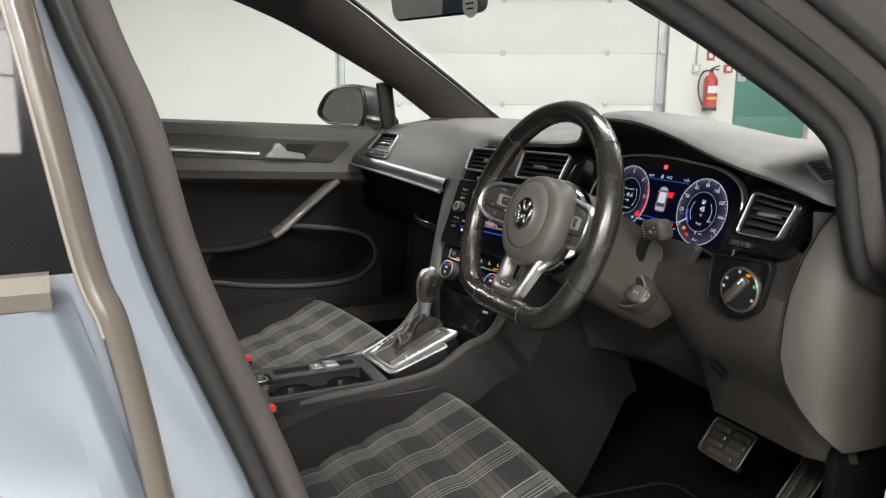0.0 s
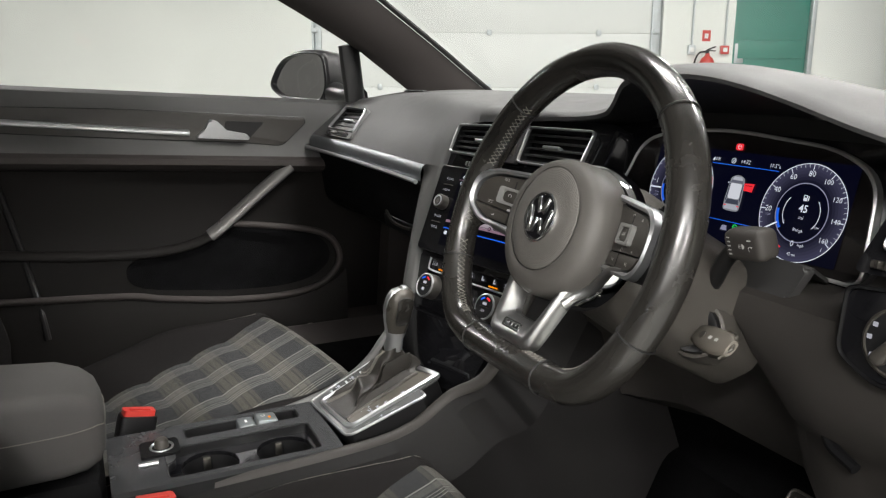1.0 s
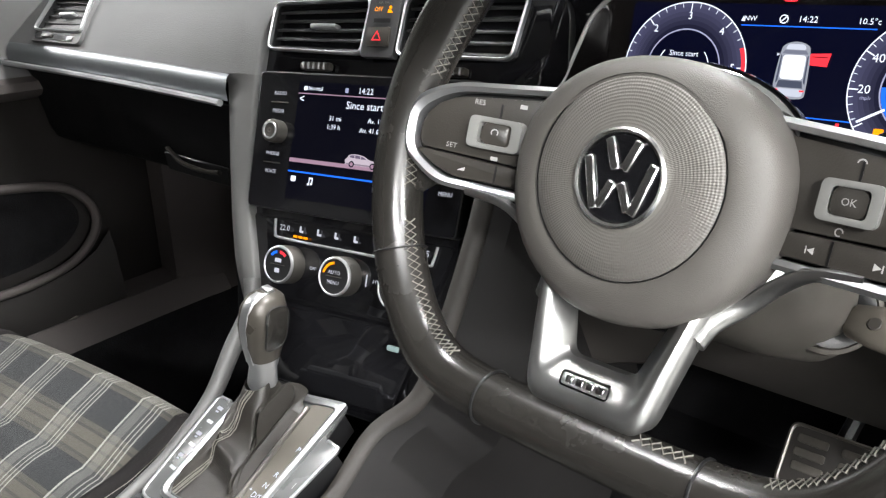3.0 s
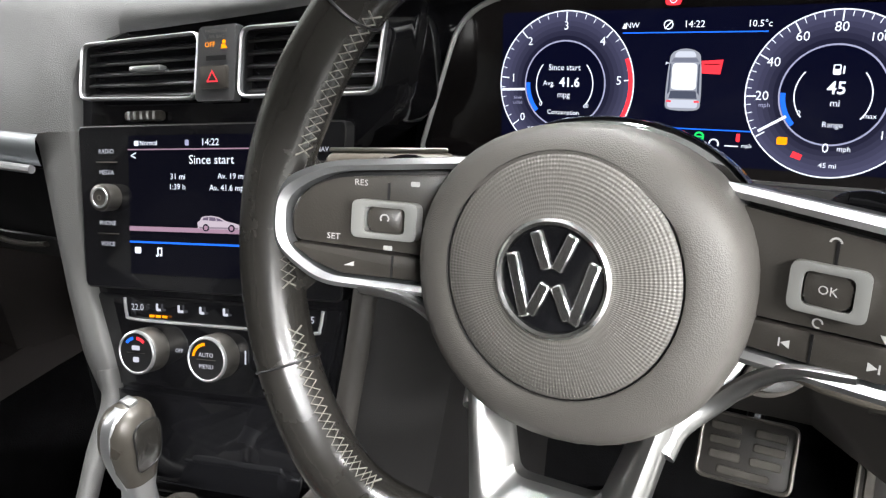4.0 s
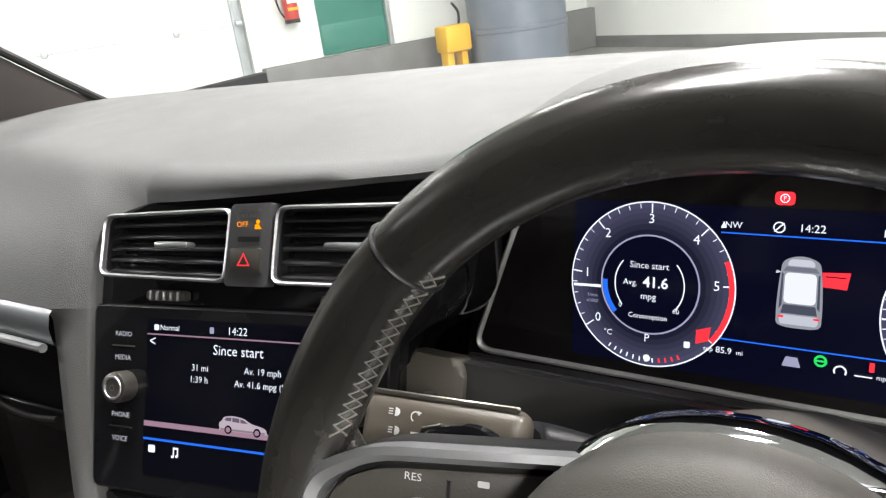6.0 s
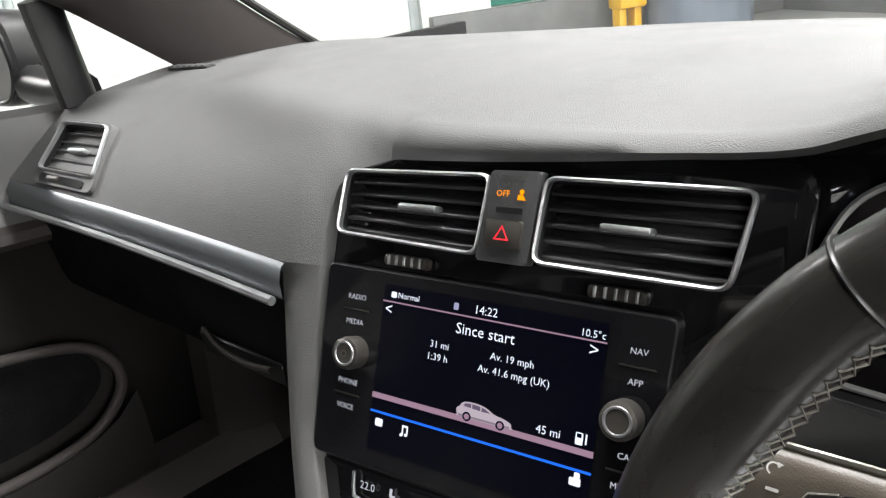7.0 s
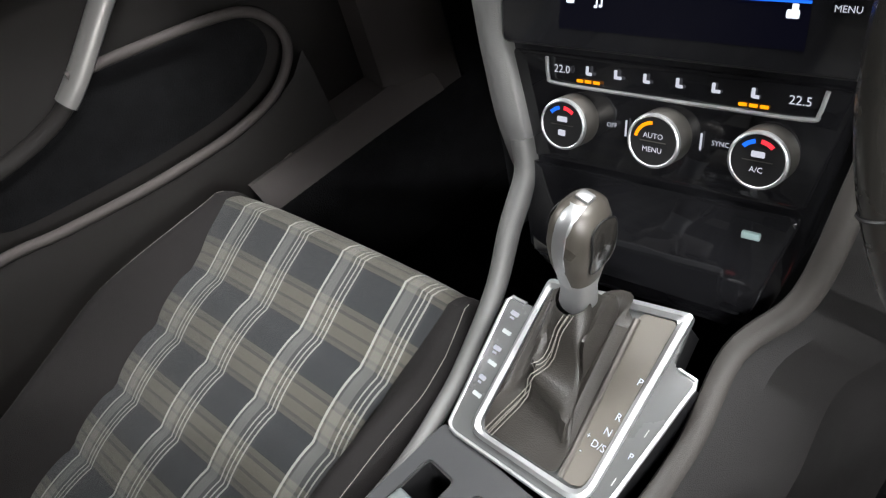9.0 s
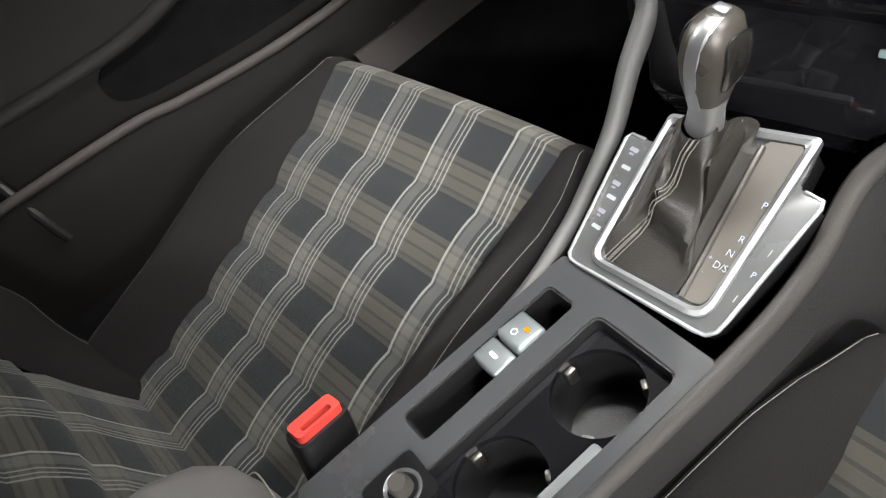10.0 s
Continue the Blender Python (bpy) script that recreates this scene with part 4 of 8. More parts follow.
def wing_mirror():
    w = thing("wing_mirror", "black door mirror on the passenger side with a tilted glass", "mirror", at=(-1.22, 0.2, 1.02))
    # shell: stretched dome, opening towards the rear
    mb = basis((-1.305, 0.165, 1.083), (0.93, 0.36, 0.0), (0.0, 0.05, 1.0))
    out = rounded([(-0.160, -0.028), (-0.10, -0.058), (0.085, -0.066), (0.105, -0.02), (0.088, 0.060), (0.0, 0.070), (-0.105, 0.048)], [0.03, 0.04, 0.03, 0.03, 0.03, 0.05, 0.06], 6)
    secs = []
    for s, z in ((0.93, 0.006), (1.0, 0.0), (1.03, -0.02), (0.98, -0.06), (0.78, -0.10), (0.4, -0.125), (0.05, -0.13)):
        secs.append([(x * s, y * s, z) for x, y in out])
    part("housing", loft(secs, True, False, mb), M_DARK, w, "black mirror housing")
    ins = [(x * 0.88, y * 0.86) for x, y in out]
    part("rim", frame_prism([(x * 0.95, y * 0.94) for x, y in out], ins, 0.010, mb, -0.002, 0.002), M_DARK, w)
    part("glass", flat(ins, mb @ pose(0, 0, 0.001, 0, 0, 0)), M_MIRROR, w, "mirror glass")
    part("foot", tube([(-1.22, 0.215, 1.045), (-1.16, 0.225, 1.035), (-1.10, 0.235, 1.035)], [0.028, 0.024, 0.028], 10), M_DARK, w)
    return w


wing_mirror()


def inner_mirror():
    w = thing("inner_mirror", "black rear-view mirror at the windscreen with a round sticker", "mirror", at=(-0.34, 0.05, 1.36))
    mb = basis((-0.245, 0.0, 1.293), (0.96, 0.28, 0), (0.03, -0.12, 1.0))
    out = rounded(rect(0.235, 0.066), 0.024, 6)
    part("housing", loft([[(x * s, y * s, z) for x, y in out] for s, z in ((0.97, 0.012), (1.0, 0.008), (0.98, -0.012), (0.7, -0.03), (0.1, -0.034))], True, False, mb), M_DARK, w)
    part("glass", flat(shrink(out, 0.004), mb, 0.0122), M_MIRROR, w, "mirror glass")
    part("stalk", tube([mb @ Vector((0, 0, -0.03)), Vector((-0.30, 0.08, 1.395))], 0.012, 8), M_DARK, w)
    part("sticker", flat(disc(0.019, 24, 0.098, -0.02), mb, 0.0136), M_WHITE, w, "round white paper sticker")
    part("sticker_mark", join(flat(rect(0.020, 0.003, 0.098, -0.016), mb, 0.0140), flat(rect(0.016, 0.003, 0.098, -0.024), mb, 0.0140)), M_DARK, w)
    return w


inner_mirror()


# ---- dashboard ----
dash = thing("dashboard", "dark grey soft-touch dashboard with black glossy centre", "dashboard", at=(MID, 0.4, 0.9))
CREST = [(-1.07, 0.205, 1.030), (-0.95, 0.235, 1.040), (-0.80, 0.25, 1.045), (-0.66, 0.247, 1.045), (-0.56, 0.240, 1.040), (-0.48, 0.238, 1.035), (-0.36, 0.250, 1.034),
         (-0.26, 0.268, 1.036), (-0.20, 0.268, 1.044), (-0.165, 0.255, 1.058), (-0.13, 0.235, 1.074), (-0.10, 0.220, 1.086), (-0.06, 0.212, 1.094), (0.0, 0.210, 1.096), (0.05, 0.210, 1.093),
         (0.10, 0.212, 1.084), (0.15, 0.214, 1.071), (0.21, 0.217, 1.053), (0.26, 0.221, 1.040), (0.31, 0.226, 1.030), (0.35, 0.232, 1.020), (0.375, 0.25, 1.008), (0.39, 0.29, 1.0)]
crest = smooth_curve(CREST, 4)


def top_rows(c):
    """Far to near: the cover from the windscreen to just behind its near edge."""
    hump = max(0.0, c.z - 1.045)
    bow = 1 - ((c.x - MID) / 0.75) ** 2
    far_y, far_z = 0.46 + 0.05 * bow, 1.055 + 0.05 * hump
    near_y, near_z = c.y + 0.05, c.z + 0.007
    rise = far_z - near_z
    mid = []
    for s in (0.66, 0.33):
        ease = 1 - (1 - s) ** 2 if rise > 0 else s ** 1.6
        mid.append((c.x, near_y + (far_y - near_y) * s, near_z + rise * ease))
    return [(c.x, 0.60 + 0.20 * bow, 1.035 - 0.01 * (1 - bow)), (c.x, 0.52 + 0.12 * bow, 1.050), (c.x, far_y, far_z)] + mid + [(c.x, near_y, near_z)]


def crest_at(x):
    return Vector([float(np.interp(x, [c.x for c in crest], [c[k] for c in crest])) for k in range(3)])


def top_line(c):
    """The same cover as a smooth line of points, up to its near edge."""
    return smooth_curve(top_rows(c)[:5] + [(c.x, c.y + 0.05, c.z + 0.007), (c.x, c.y + 0.006, c.z + 0.001)], 3)


SPLIT = -0.484


def tuck(x):
    """How far the near edge drops towards the rounded corner beside the vents."""
    return max(0.0, min(1.0, (-0.26 - x) / 0.24)) ** 1.2


cover_rows = []
for c in [q for q in crest if q.x > SPLIT + 0.004]:
    cover_rows.append([tuple(p) for p in top_line(c)] + [(c.x, c.y - 0.006 * tuck(c.x), c.z - 0.005 - 0.006 * tuck(c.x)), (c.x, c.y + 0.004 - 0.010 * tuck(c.x), c.z - 0.010 - 0.014 * tuck(c.x))])


def mixp(a, c, t):
    return tuple(x + (y - x) * t for x, y in zip(a, c))


DOOR_END = [(0.190, 1.016), (0.158, 0.995), (0.130, 0.972), (0.110, 0.956)]
MID_END = [(0.2215, 1.026), (0.194, 0.998), (0.1765, 0.968), (0.163, 0.936)]


def band_left(v):
    return float(np.interp(v, [-0.20, -0.165, -0.128, -0.094, -0.048, 0.008, 0.06, 0.097, 0.20], [-0.124, -0.131, -0.139, -0.150, -0.163, -0.176, -0.187, -0.196, -0.198]))


def band_right(v):
    return float(np.interp(v, [-0.20, -0.16, -0.12, -0.09, -0.04, 0.03, 0.10, 0.15, 0.17, 0.185, 0.195], [-0.098, -0.106, -0.112, -0.121, -0.137, -0.146, -0.150, -0.149, -0.146, -0.140, -0.120]))


def dash_skin():
    """One soft skin: the cover's passenger half, rolled over into the face, and the band that runs on down beside the stack."""
    bm = bmesh.new()
    cols = []
    for i in range(19):
        t = i / 18
        x = -1.07 + t * 0.505
        c = crest_at(x)
        k = math.sin(math.pi * t) * 0.006
        low = [mixp(p, q, t) for p, q in zip(DOOR_END, MID_END)]
        low = [(x, y + k, z) for y, z in low]
        line = smooth_curve(top_rows(c)[:5] + [(x, c.y + 0.05, c.z + 0.007), (x, c.y + 0.006, c.z + 0.001)] + low, 3)
        cols.append([bm.verts.new(p) for p in line])
    nrow = len(cols[0])
    edge_col = [p.co.copy() for p in cols[-1]]
    deep = STACK.to_3x3() @ Vector((0, 0, 1))
    c = crest_at(SPLIT)
    line = top_line(c)
    goal = list(line[:18]) + [Vector((c.x, c.y - 0.005, c.z - 0.009))]
    p0, p1, p2 = Vector((c.x, c.y - 0.006, c.z - 0.023)), STACK @ Vector((-0.1505, 0.181, -0.003)), STACK @ Vector((band_right(0.150), 0.150, -0.004))
    for t in (0.02, 0.34, 0.67, 1.0):
        goal.append(p0 * (1 - t) ** 2 + p1 * 2 * t * (1 - t) + p2 * t * t)
    v1 = (edge_col[-1].z - STACK.translation.z) / 0.915
    for k in range(1, nrow - 22):
        v = 0.150 + (v1 - 0.150) * k / (nrow - 23)
        goal.append(STACK @ Vector((band_right(v), v, -0.004)))
    steps = (0.22, 0.45, 0.68, 0.88, 1.0)
    for f in steps:
        col = []
        for r in range(nrow):
            p = edge_col[r].lerp(goal[r], f)
            if r > 18:
                p = p + deep * (0.0045 * math.sin(math.pi * f) * min(1.0, (r - 18) / 4))
            col.append(bm.verts.new(p))
        cols.append(col)
    lip = [bm.verts.new(goal[r] - deep * 0.026 + Vector((0.0015, 0, 0))) for r in range(18, nrow)]
    for a, c in zip(cols, cols[1:]):
        for i in range(nrow - 1):
            bm.faces.new((a[i], a[i + 1], c[i + 1], c[i]))
    for i in range(nrow - 19):
        bm.faces.new((cols[-1][18 + i], cols[-1][19 + i], lip[i + 1], lip[i]))
    # the driver's half of the cover, up to the dash end
    c = crest_at(SPLIT)
    prev = cols[-1][:18] + [cols[-1][18], cols[-1][19], bm.verts.new((c.x, c.y + 0.004, c.z - 0.026))]
    for row in cover_rows:
        new_row = [bm.verts.new(p) for p in row]
        for i in range(len(row) - 1):
            bm.faces.new((prev[i], prev[i + 1], new_row[i + 1], new_row[i]))
        prev = new_row
    return bm, [p.co.copy() for p in [cols[k][-1] for k in range(18, 24)] + [lip[-1]]], v1


def stack_band(start, v1):
    """The band that carries the skin's corner on down beside the stack."""
    rows = [start]
    for k in range(1, 22):
        vv = v1 + (-0.150 - v1) * k / 21
        ul, ur = band_left(vv), band_right(vv)
        sink = 0.011 * max(0.0, min(1.0, (-0.095 - vv) / 0.055)) ** 2
        rows.append([STACK @ Vector((ul + (ur - ul) * f, vv, -0.004 + 0.0055 * math.sin(math.pi * f) - sink)) for f in (0.0, 0.22, 0.45, 0.68, 0.88, 1.0)] + [STACK @ Vector((ur + 0.0015, vv, -0.03))])
    return loft(rows)


skin, skin_foot, foot_v = dash_skin()
# darker than the skin it continues: shade is painted into the band's colour
M_BAND = surface("band_shaded", (0.074, 0.073, 0.072), 0.5, grain=0.3, scale=1100, vary=0.08)
part("stack_band", stack_band(skin_foot, foot_v), M_BAND, dash, "grey band beside the screen, darkened for shade", sharp=75)
part("dash_skin", skin, M_DASH, dash, "grey soft-touch dash skin", sharp=75)
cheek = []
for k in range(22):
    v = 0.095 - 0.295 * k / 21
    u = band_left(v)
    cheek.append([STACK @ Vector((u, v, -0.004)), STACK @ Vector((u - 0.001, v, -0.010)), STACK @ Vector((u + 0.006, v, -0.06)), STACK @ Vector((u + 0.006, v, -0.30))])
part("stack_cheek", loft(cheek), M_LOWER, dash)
rows = []
for i in range(13):
    t = i / 12
    x = -1.06 + t * 0.503
    (y0, z0), (y1, z1) = mixp((0.110, 0.956), (0.163, 0.936), t), mixp((0.103, 0.929), (0.157, 0.907), t)
    k = math.sin(math.pi * t) * 0.006
    rows.append([(x, y0 + k, z0), (x, y0 - 0.004 + k, z0 - 0.003), (x, (y0 + y1) / 2 - 0.005 + k, (z0 + z1) / 2), (x, y1 - 0.002 + k, z1)])
part("trim_panel", loft(rows), surface("trim_dark_silver", (0.135, 0.145, 0.152), 0.38, metal=0.5, vary=0.03, vscale=12, rvary=0.03), dash, "dark metallic trim panel")
line = [Vector((-1.06 + i / 12 * 0.497, 0.0945 + i / 12 * 0.054 + math.sin(math.pi * i / 12) * 0.006, 0.928 - i / 12 * 0.022)) for i in range(13)]
part("silver_strip", tube(line, 0.0042, 8), M_SATIN, dash, "satin silver line")
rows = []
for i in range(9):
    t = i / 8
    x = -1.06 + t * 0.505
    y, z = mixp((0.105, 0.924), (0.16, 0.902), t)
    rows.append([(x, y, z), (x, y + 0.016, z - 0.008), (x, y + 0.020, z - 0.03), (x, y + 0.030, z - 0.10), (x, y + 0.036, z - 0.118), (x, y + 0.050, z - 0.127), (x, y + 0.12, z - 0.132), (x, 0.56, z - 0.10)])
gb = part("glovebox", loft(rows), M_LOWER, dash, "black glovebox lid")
part("glovebox_handle", tube(smooth_curve([(-0.735, 0.160, 0.826), (-0.705, 0.159, 0.812), (-0.665, 0.163, 0.806), (-0.632, 0.170, 0.806)], 5), [0.0045] * 16, 8, flat=0.7), M_BTN, gb, "dark glossy handle of the glovebox")
part("handle_recess", box(0.125, 0.004, 0.026, pose(-0.685, 0.1705, 0.803, 8, 4, 8), 0.001, 1), M_DARK, gb)

# centre stack: glossy black face, grey side band
face = rounded([(-0.148, 0.196), (-0.152, 0.10), (-0.148, 0.0), (-0.145, -0.06), (-0.125, -0.17), (-0.105, -0.235), (0.085, -0.235), (0.115, -0.15), (0.128, -0.05), (0.135, 0.09), (0.185, 0.118), (0.20, 0.205), (0.0, 0.202)], 0.02)
part("stack_face", prism(face, 0.05, STACK, 0.006, 2, -0.064), M_GLOSS, dash, "glossy black centre face")
side = smooth_curve([STACK @ Vector(p) for p in ((-0.124, -0.120, -0.0125), (-0.1185, -0.150, -0.0105))] + [Vector((-0.473, 0.058, 0.664)), Vector((-0.465, 0.020, 0.626)), Vector((-0.454, -0.025, 0.603)), Vector((-0.438, -0.08, 0.590)), Vector((-0.420, -0.17, 0.583)), Vector((-0.412, -0.36, 0.578))], 7)
part("side_band", tube(side, [0.0145 - 0.005 * min(1, i / 40) for i in range(len(side))], 12, flat=0.8), M_BAND, dash, "grey band that runs down to the console")
side_r = smooth_curve([STACK @ Vector(p) for p in ((0.158, 0.056, -0.034), (0.153, 0.030, -0.012), (0.148, -0.04, -0.004), (0.136, -0.11, -0.004), (0.118, -0.19, -0.002))] + [Vector((-0.262, 0.07, 0.635)), Vector((-0.255, 0.0, 0.600)), Vector((-0.252, -0.10, 0.588)), Vector((-0.262, -0.36, 0.574))], 7)
part("side_band", tube(side_r, 0.0105, 10, flat=0.8), M_KNEE, dash, "dark band that runs down to the console")
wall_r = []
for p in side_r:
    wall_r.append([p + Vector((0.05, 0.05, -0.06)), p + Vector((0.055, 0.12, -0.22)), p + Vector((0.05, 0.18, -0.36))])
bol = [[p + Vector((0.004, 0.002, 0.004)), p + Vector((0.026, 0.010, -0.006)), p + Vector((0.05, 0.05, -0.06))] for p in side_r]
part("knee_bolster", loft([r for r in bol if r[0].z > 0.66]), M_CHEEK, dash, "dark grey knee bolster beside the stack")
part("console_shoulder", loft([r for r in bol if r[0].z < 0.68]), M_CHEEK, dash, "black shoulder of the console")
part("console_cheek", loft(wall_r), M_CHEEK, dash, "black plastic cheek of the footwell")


def vent(parent, outline, m, slats, tab, tilt=0.0, frame_mat=M_SATIN, label="air vent with black slats"):
    """Frame, dark box and tilted slats in a four-cornered opening (bottom left, bottom right, top right, top left)."""
    bl, br, tr, tl = [Vector((*p, 0)) for p in outline]
    out = rounded(outline, 0.010, 5)
    inn = shrink(out, 0.0028)
    v = part("vent", prism(inn, 0.002, m, 0, 1, -0.045), M_DARK, parent, label)
    part("vent_frame", frame_prism(out, inn, 0.006, m, -0.004, 0.0015), frame_mat, v, "thin satin silver vent frame")
    part("vent_wall", frame_prism(inn, shrink(inn, 0.001), 0.044, m, -0.046), M_DARK, v)
    for i in range(slats):
        t = (i + 0.75) / (slats + 0.5)
        a, c = bl.lerp(tl, t), br.lerp(tr, t)
        d = (c - a)
        mid = (a + c) / 2
        ang = math.degrees(math.atan2(d.y, d.x))
        part("slat", box(d.length - 0.005, 0.003, 0.018, m @ pose(mid.x, mid.y, -0.014, 0, 0, ang) @ pose(0, 0, 0, 22), 0.001, 1), M_SLAT, v)
    part("tab", box(0.034, 0.0055, 0.012, at(m, tab[0], tab[1], -0.004), 0.002), M_SATIN, v, "silver vent tab")
    return v


vent(dash, [(-0.138, 0.131), (-0.009, 0.128), (-0.004, 0.186), (-0.134, 0.182)], STACK, 5, (-0.064, 0.157))
vent(dash, [(0.032, 0.128), (0.160, 0.127), (0.170, 0.188), (0.036, 0.187)], STACK, 5, (0.094, 0.157))
hz = part("hazard_panel", prism(rounded([(-0.008, 0.126), (0.031, 0.126), (0.035, 0.189), (-0.003, 0.188)], 0.002), 0.010, STACK, 0.002, 2, -0.006), surface("grey_panel", (0.05, 0.05, 0.052), 0.4, grain=0.2, scale=900), dash, "grey panel with hazard button")
part("hazard_button", prism(rounded(rect(0.027, 0.019, 0.0125, 0.1455), 0.002), 0.003, STACK, 0.001, 2, 0.004), M_BTN, hz)
part("warning_triangle", flat_ring(0.0048, 0.0068, at(STACK, 0.012, 0.1447, 0.0076), 0, 90, 450, 3), G_RED, hz, "lit red triangle")
letters("OFF", 0.006, at(STACK, 0.0085, 0.1725, 0.0052), G_AMBER, hz)
part("airbag_mark", join(flat(disc(0.0018, 12, 0.0225, 0.1745), at(STACK, 0, 0, 0.0052)), flat([(0.0195, 0.169), (0.026, 0.169), (0.0235, 0.1725), (0.020, 0.1725)], at(STACK, 0, 0, 0.0052))), G_AMBER, hz)
letters("PASSENGER", 0.0042, at(STACK, 0.015, 0.1835, 0.0052), M_METAL, hz)
letters("AIR BAG", 0.0042, at(STACK, 0.015, 0.1790, 0.0052), M_METAL, hz)
part("small_window", flat(rect(0.020, 0.004, 0.0145, 0.1615), at(STACK, 0, 0, 0.0052)), M_DARK, hz)
for u in (-0.072, 0.092):
    w = part("vent_wheel", box(0.040, 0.009, 0.010, at(STACK, u, 0.1165, -0.008), 0.003), M_BTN, dash, "ribbed vent wheel")
    for k in range(5):
        part("rib", box(0.002, 0.0075, 0.003, at(STACK, u - 0.014 + 0.007 * k, 0.1165, -0.003), 0.0005, 1), M_SATIN, w)


# ---- infotainment unit ----
unit = part("infotainment_unit", prism(rounded([(-0.137, -0.040), (0.130, -0.040), (0.134, 0.108), (-0.142, 0.108)], 0.006), 0.016, STACK, 0.0012, 2, -0.016), M_DARK, dash, "glossy black touchscreen unit with two knobs")
part("front_glass", flat(rounded([(-0.1355, -0.0385), (0.1285, -0.0385), (0.1325, 0.1065), (-0.1405, 0.1065)], 0.005), at(STACK, 0, 0, 0.0003)), M_GLOSS, unit, "glossy black front of the unit")
S = at(STACK, 0, 0, 0.0006)
part("screen", flat(rect(0.176, 0.124, 0.004, 0.0365), S), G_BLACK, unit, "lit dark blue trip screen")
S = at(STACK, 0, 0, 0.0011)
part("bar", flat(rect(0.176, 0.0011, 0.004, 0.086), S), G_PINK, unit)
part("blue_bar", flat(rect(0.176, 0.0018, 0.004, 0.0035), S), G_BLUE, unit)
part("ground_bar", flat(rect(0.176, 0.0042, 0.004, 0.0155), S), G_PINK, unit)
letters("Normal", 0.0062, at(S, -0.071, 0.0915), G_WHITE, unit, align="LEFT")
letters("14:22", 0.0085, at(S, 0.004, 0.0915), G_WHITE, unit)
letters("10.5°c", 0.0068, at(S, 0.091, 0.0900), G_WHITE, unit, align="RIGHT")
letters("Since start", 0.0110, at(S, 0.005, 0.0765), G_WHITE, unit)
letters("31 mi", 0.0072, at(S, -0.022, 0.0620), G_WHITE, unit, align="RIGHT")
letters("1:39 h", 0.0072, at(S, -0.022, 0.0530), G_WHITE, unit, align="RIGHT")
letters("Av. 19 mph", 0.0072, at(S, 0.028, 0.0625), G_WHITE, unit)
letters("Av. 41.6 mpg (UK)", 0.0072, at(S, 0.030, 0.0525), G_WHITE, unit)
letters("45 mi", 0.0078, at(S, 0.060, 0.0225), G_WHITE, unit)
letters("<", 0.012, at(S, -0.078, 0.0800), G_WHITE, unit)
letters(">", 0.012, at(S, 0.084, 0.0800), G_WHITE, unit)


def icon_rect(w, h, x, y, mat, parent, m, name="icon"):
    return part(name, flat(rounded(rect(w, h, x, y), min(w, h) * 0.2, 2), m), mat, parent)


# side view of a car on its ground line
prof = [(p.x, p.y) for p in smooth_curve([(-0.0205, 0.0035), (-0.0212, 0.0085), (-0.0188, 0.0112), (-0.0162, 0.0152), (-0.0080, 0.0166), (0.0010, 0.0150), (0.0072, 0.0112), (0.0150, 0.0092), (0.0200, 0.0070), (0.0210, 0.0035), (0.0190, 0.0018), (-0.0180, 0.0018)], 4, True)]
SUV = at(S, 0.012, 0.0158) @ Matrix.Diagonal((1.03, 0.76, 1, 1))
pic = part("car_picture", flat(prof, SUV, 0.0003), glowing("car_mauve", (0.60, 0.50, 0.56), 0.8), unit, "pale side view of a car on the screen")
for pl in ([(-0.0160, 0.0118), (-0.0148, 0.0145), (-0.0100, 0.0153), (-0.0100, 0.0114)], [(-0.0092, 0.0113), (-0.0092, 0.0153), (-0.0030, 0.0148), (-0.0026, 0.0108)], [(-0.0018, 0.0107), (-0.0020, 0.0145), (0.0010, 0.0136), (0.0050, 0.0108)]):
    part("car_glass", flat(pl, SUV, 0.0006), glowing("car_glass_mauve", (0.16, 0.12, 0.18), 0.8), pic)
part("car_shade", flat([(-0.0190, 0.0020), (0.0192, 0.0020), (0.0200, 0.0040), (-0.0200, 0.0040)], SUV, 0.0005), glowing("car_sill_mauve", (0.30, 0.24, 0.29), 0.8), pic)
for x in (-0.0125, 0.0130):
    part("wheel_picture", flat([(u, 0.0030 + (v - 0.0030) * 1.3) for u, v in disc(0.0033, 16, x, 0.0030)], SUV, 0.0008), G_NAVY, pic)
    part("wheel_picture", flat([(u, 0.0030 + (v - 0.0030) * 1.3) for u, v in disc(0.0020, 16, x, 0.0030)], SUV, 0.0010), G_PINK, pic)
icon_rect(0.007, 0.0058, -0.075, -0.0040, G_WHITE, unit, S)
icon_rect(0.0014, 0.007, -0.053, -0.0050, G_WHITE, unit, S)
icon_rect(0.0014, 0.007, -0.049, -0.0044, G_WHITE, unit, S)
icon_rect(0.0052, 0.0016, -0.051, -0.0016, G_WHITE, unit, S)
icon_rect(0.0024, 0.0020, -0.0540, -0.0082, G_WHITE, unit, S)
icon_rect(0.0024, 0.0020, -0.0500, -0.0076, G_WHITE, unit, S)
icon_rect(0.008, 0.0052, 0.082, -0.0040, G_WHITE, unit, S)
icon_rect(0.004, 0.0045, 0.083, 0.0000, G_WHITE, unit, S)
icon_rect(0.0052, 0.0080, 0.0815, 0.0235, G_WHITE, unit, S)
icon_rect(0.0012, 0.0065, 0.0862, 0.0240, G_WHITE, unit, S)
icon_rect(0.0032, 0.0026, 0.0815, 0.0255, G_NAVY, unit, at(S, 0, 0, 0.0003))
icon_rect(0.005, 0.0045, -0.0745, 0.0915, G_WHITE, unit, S)
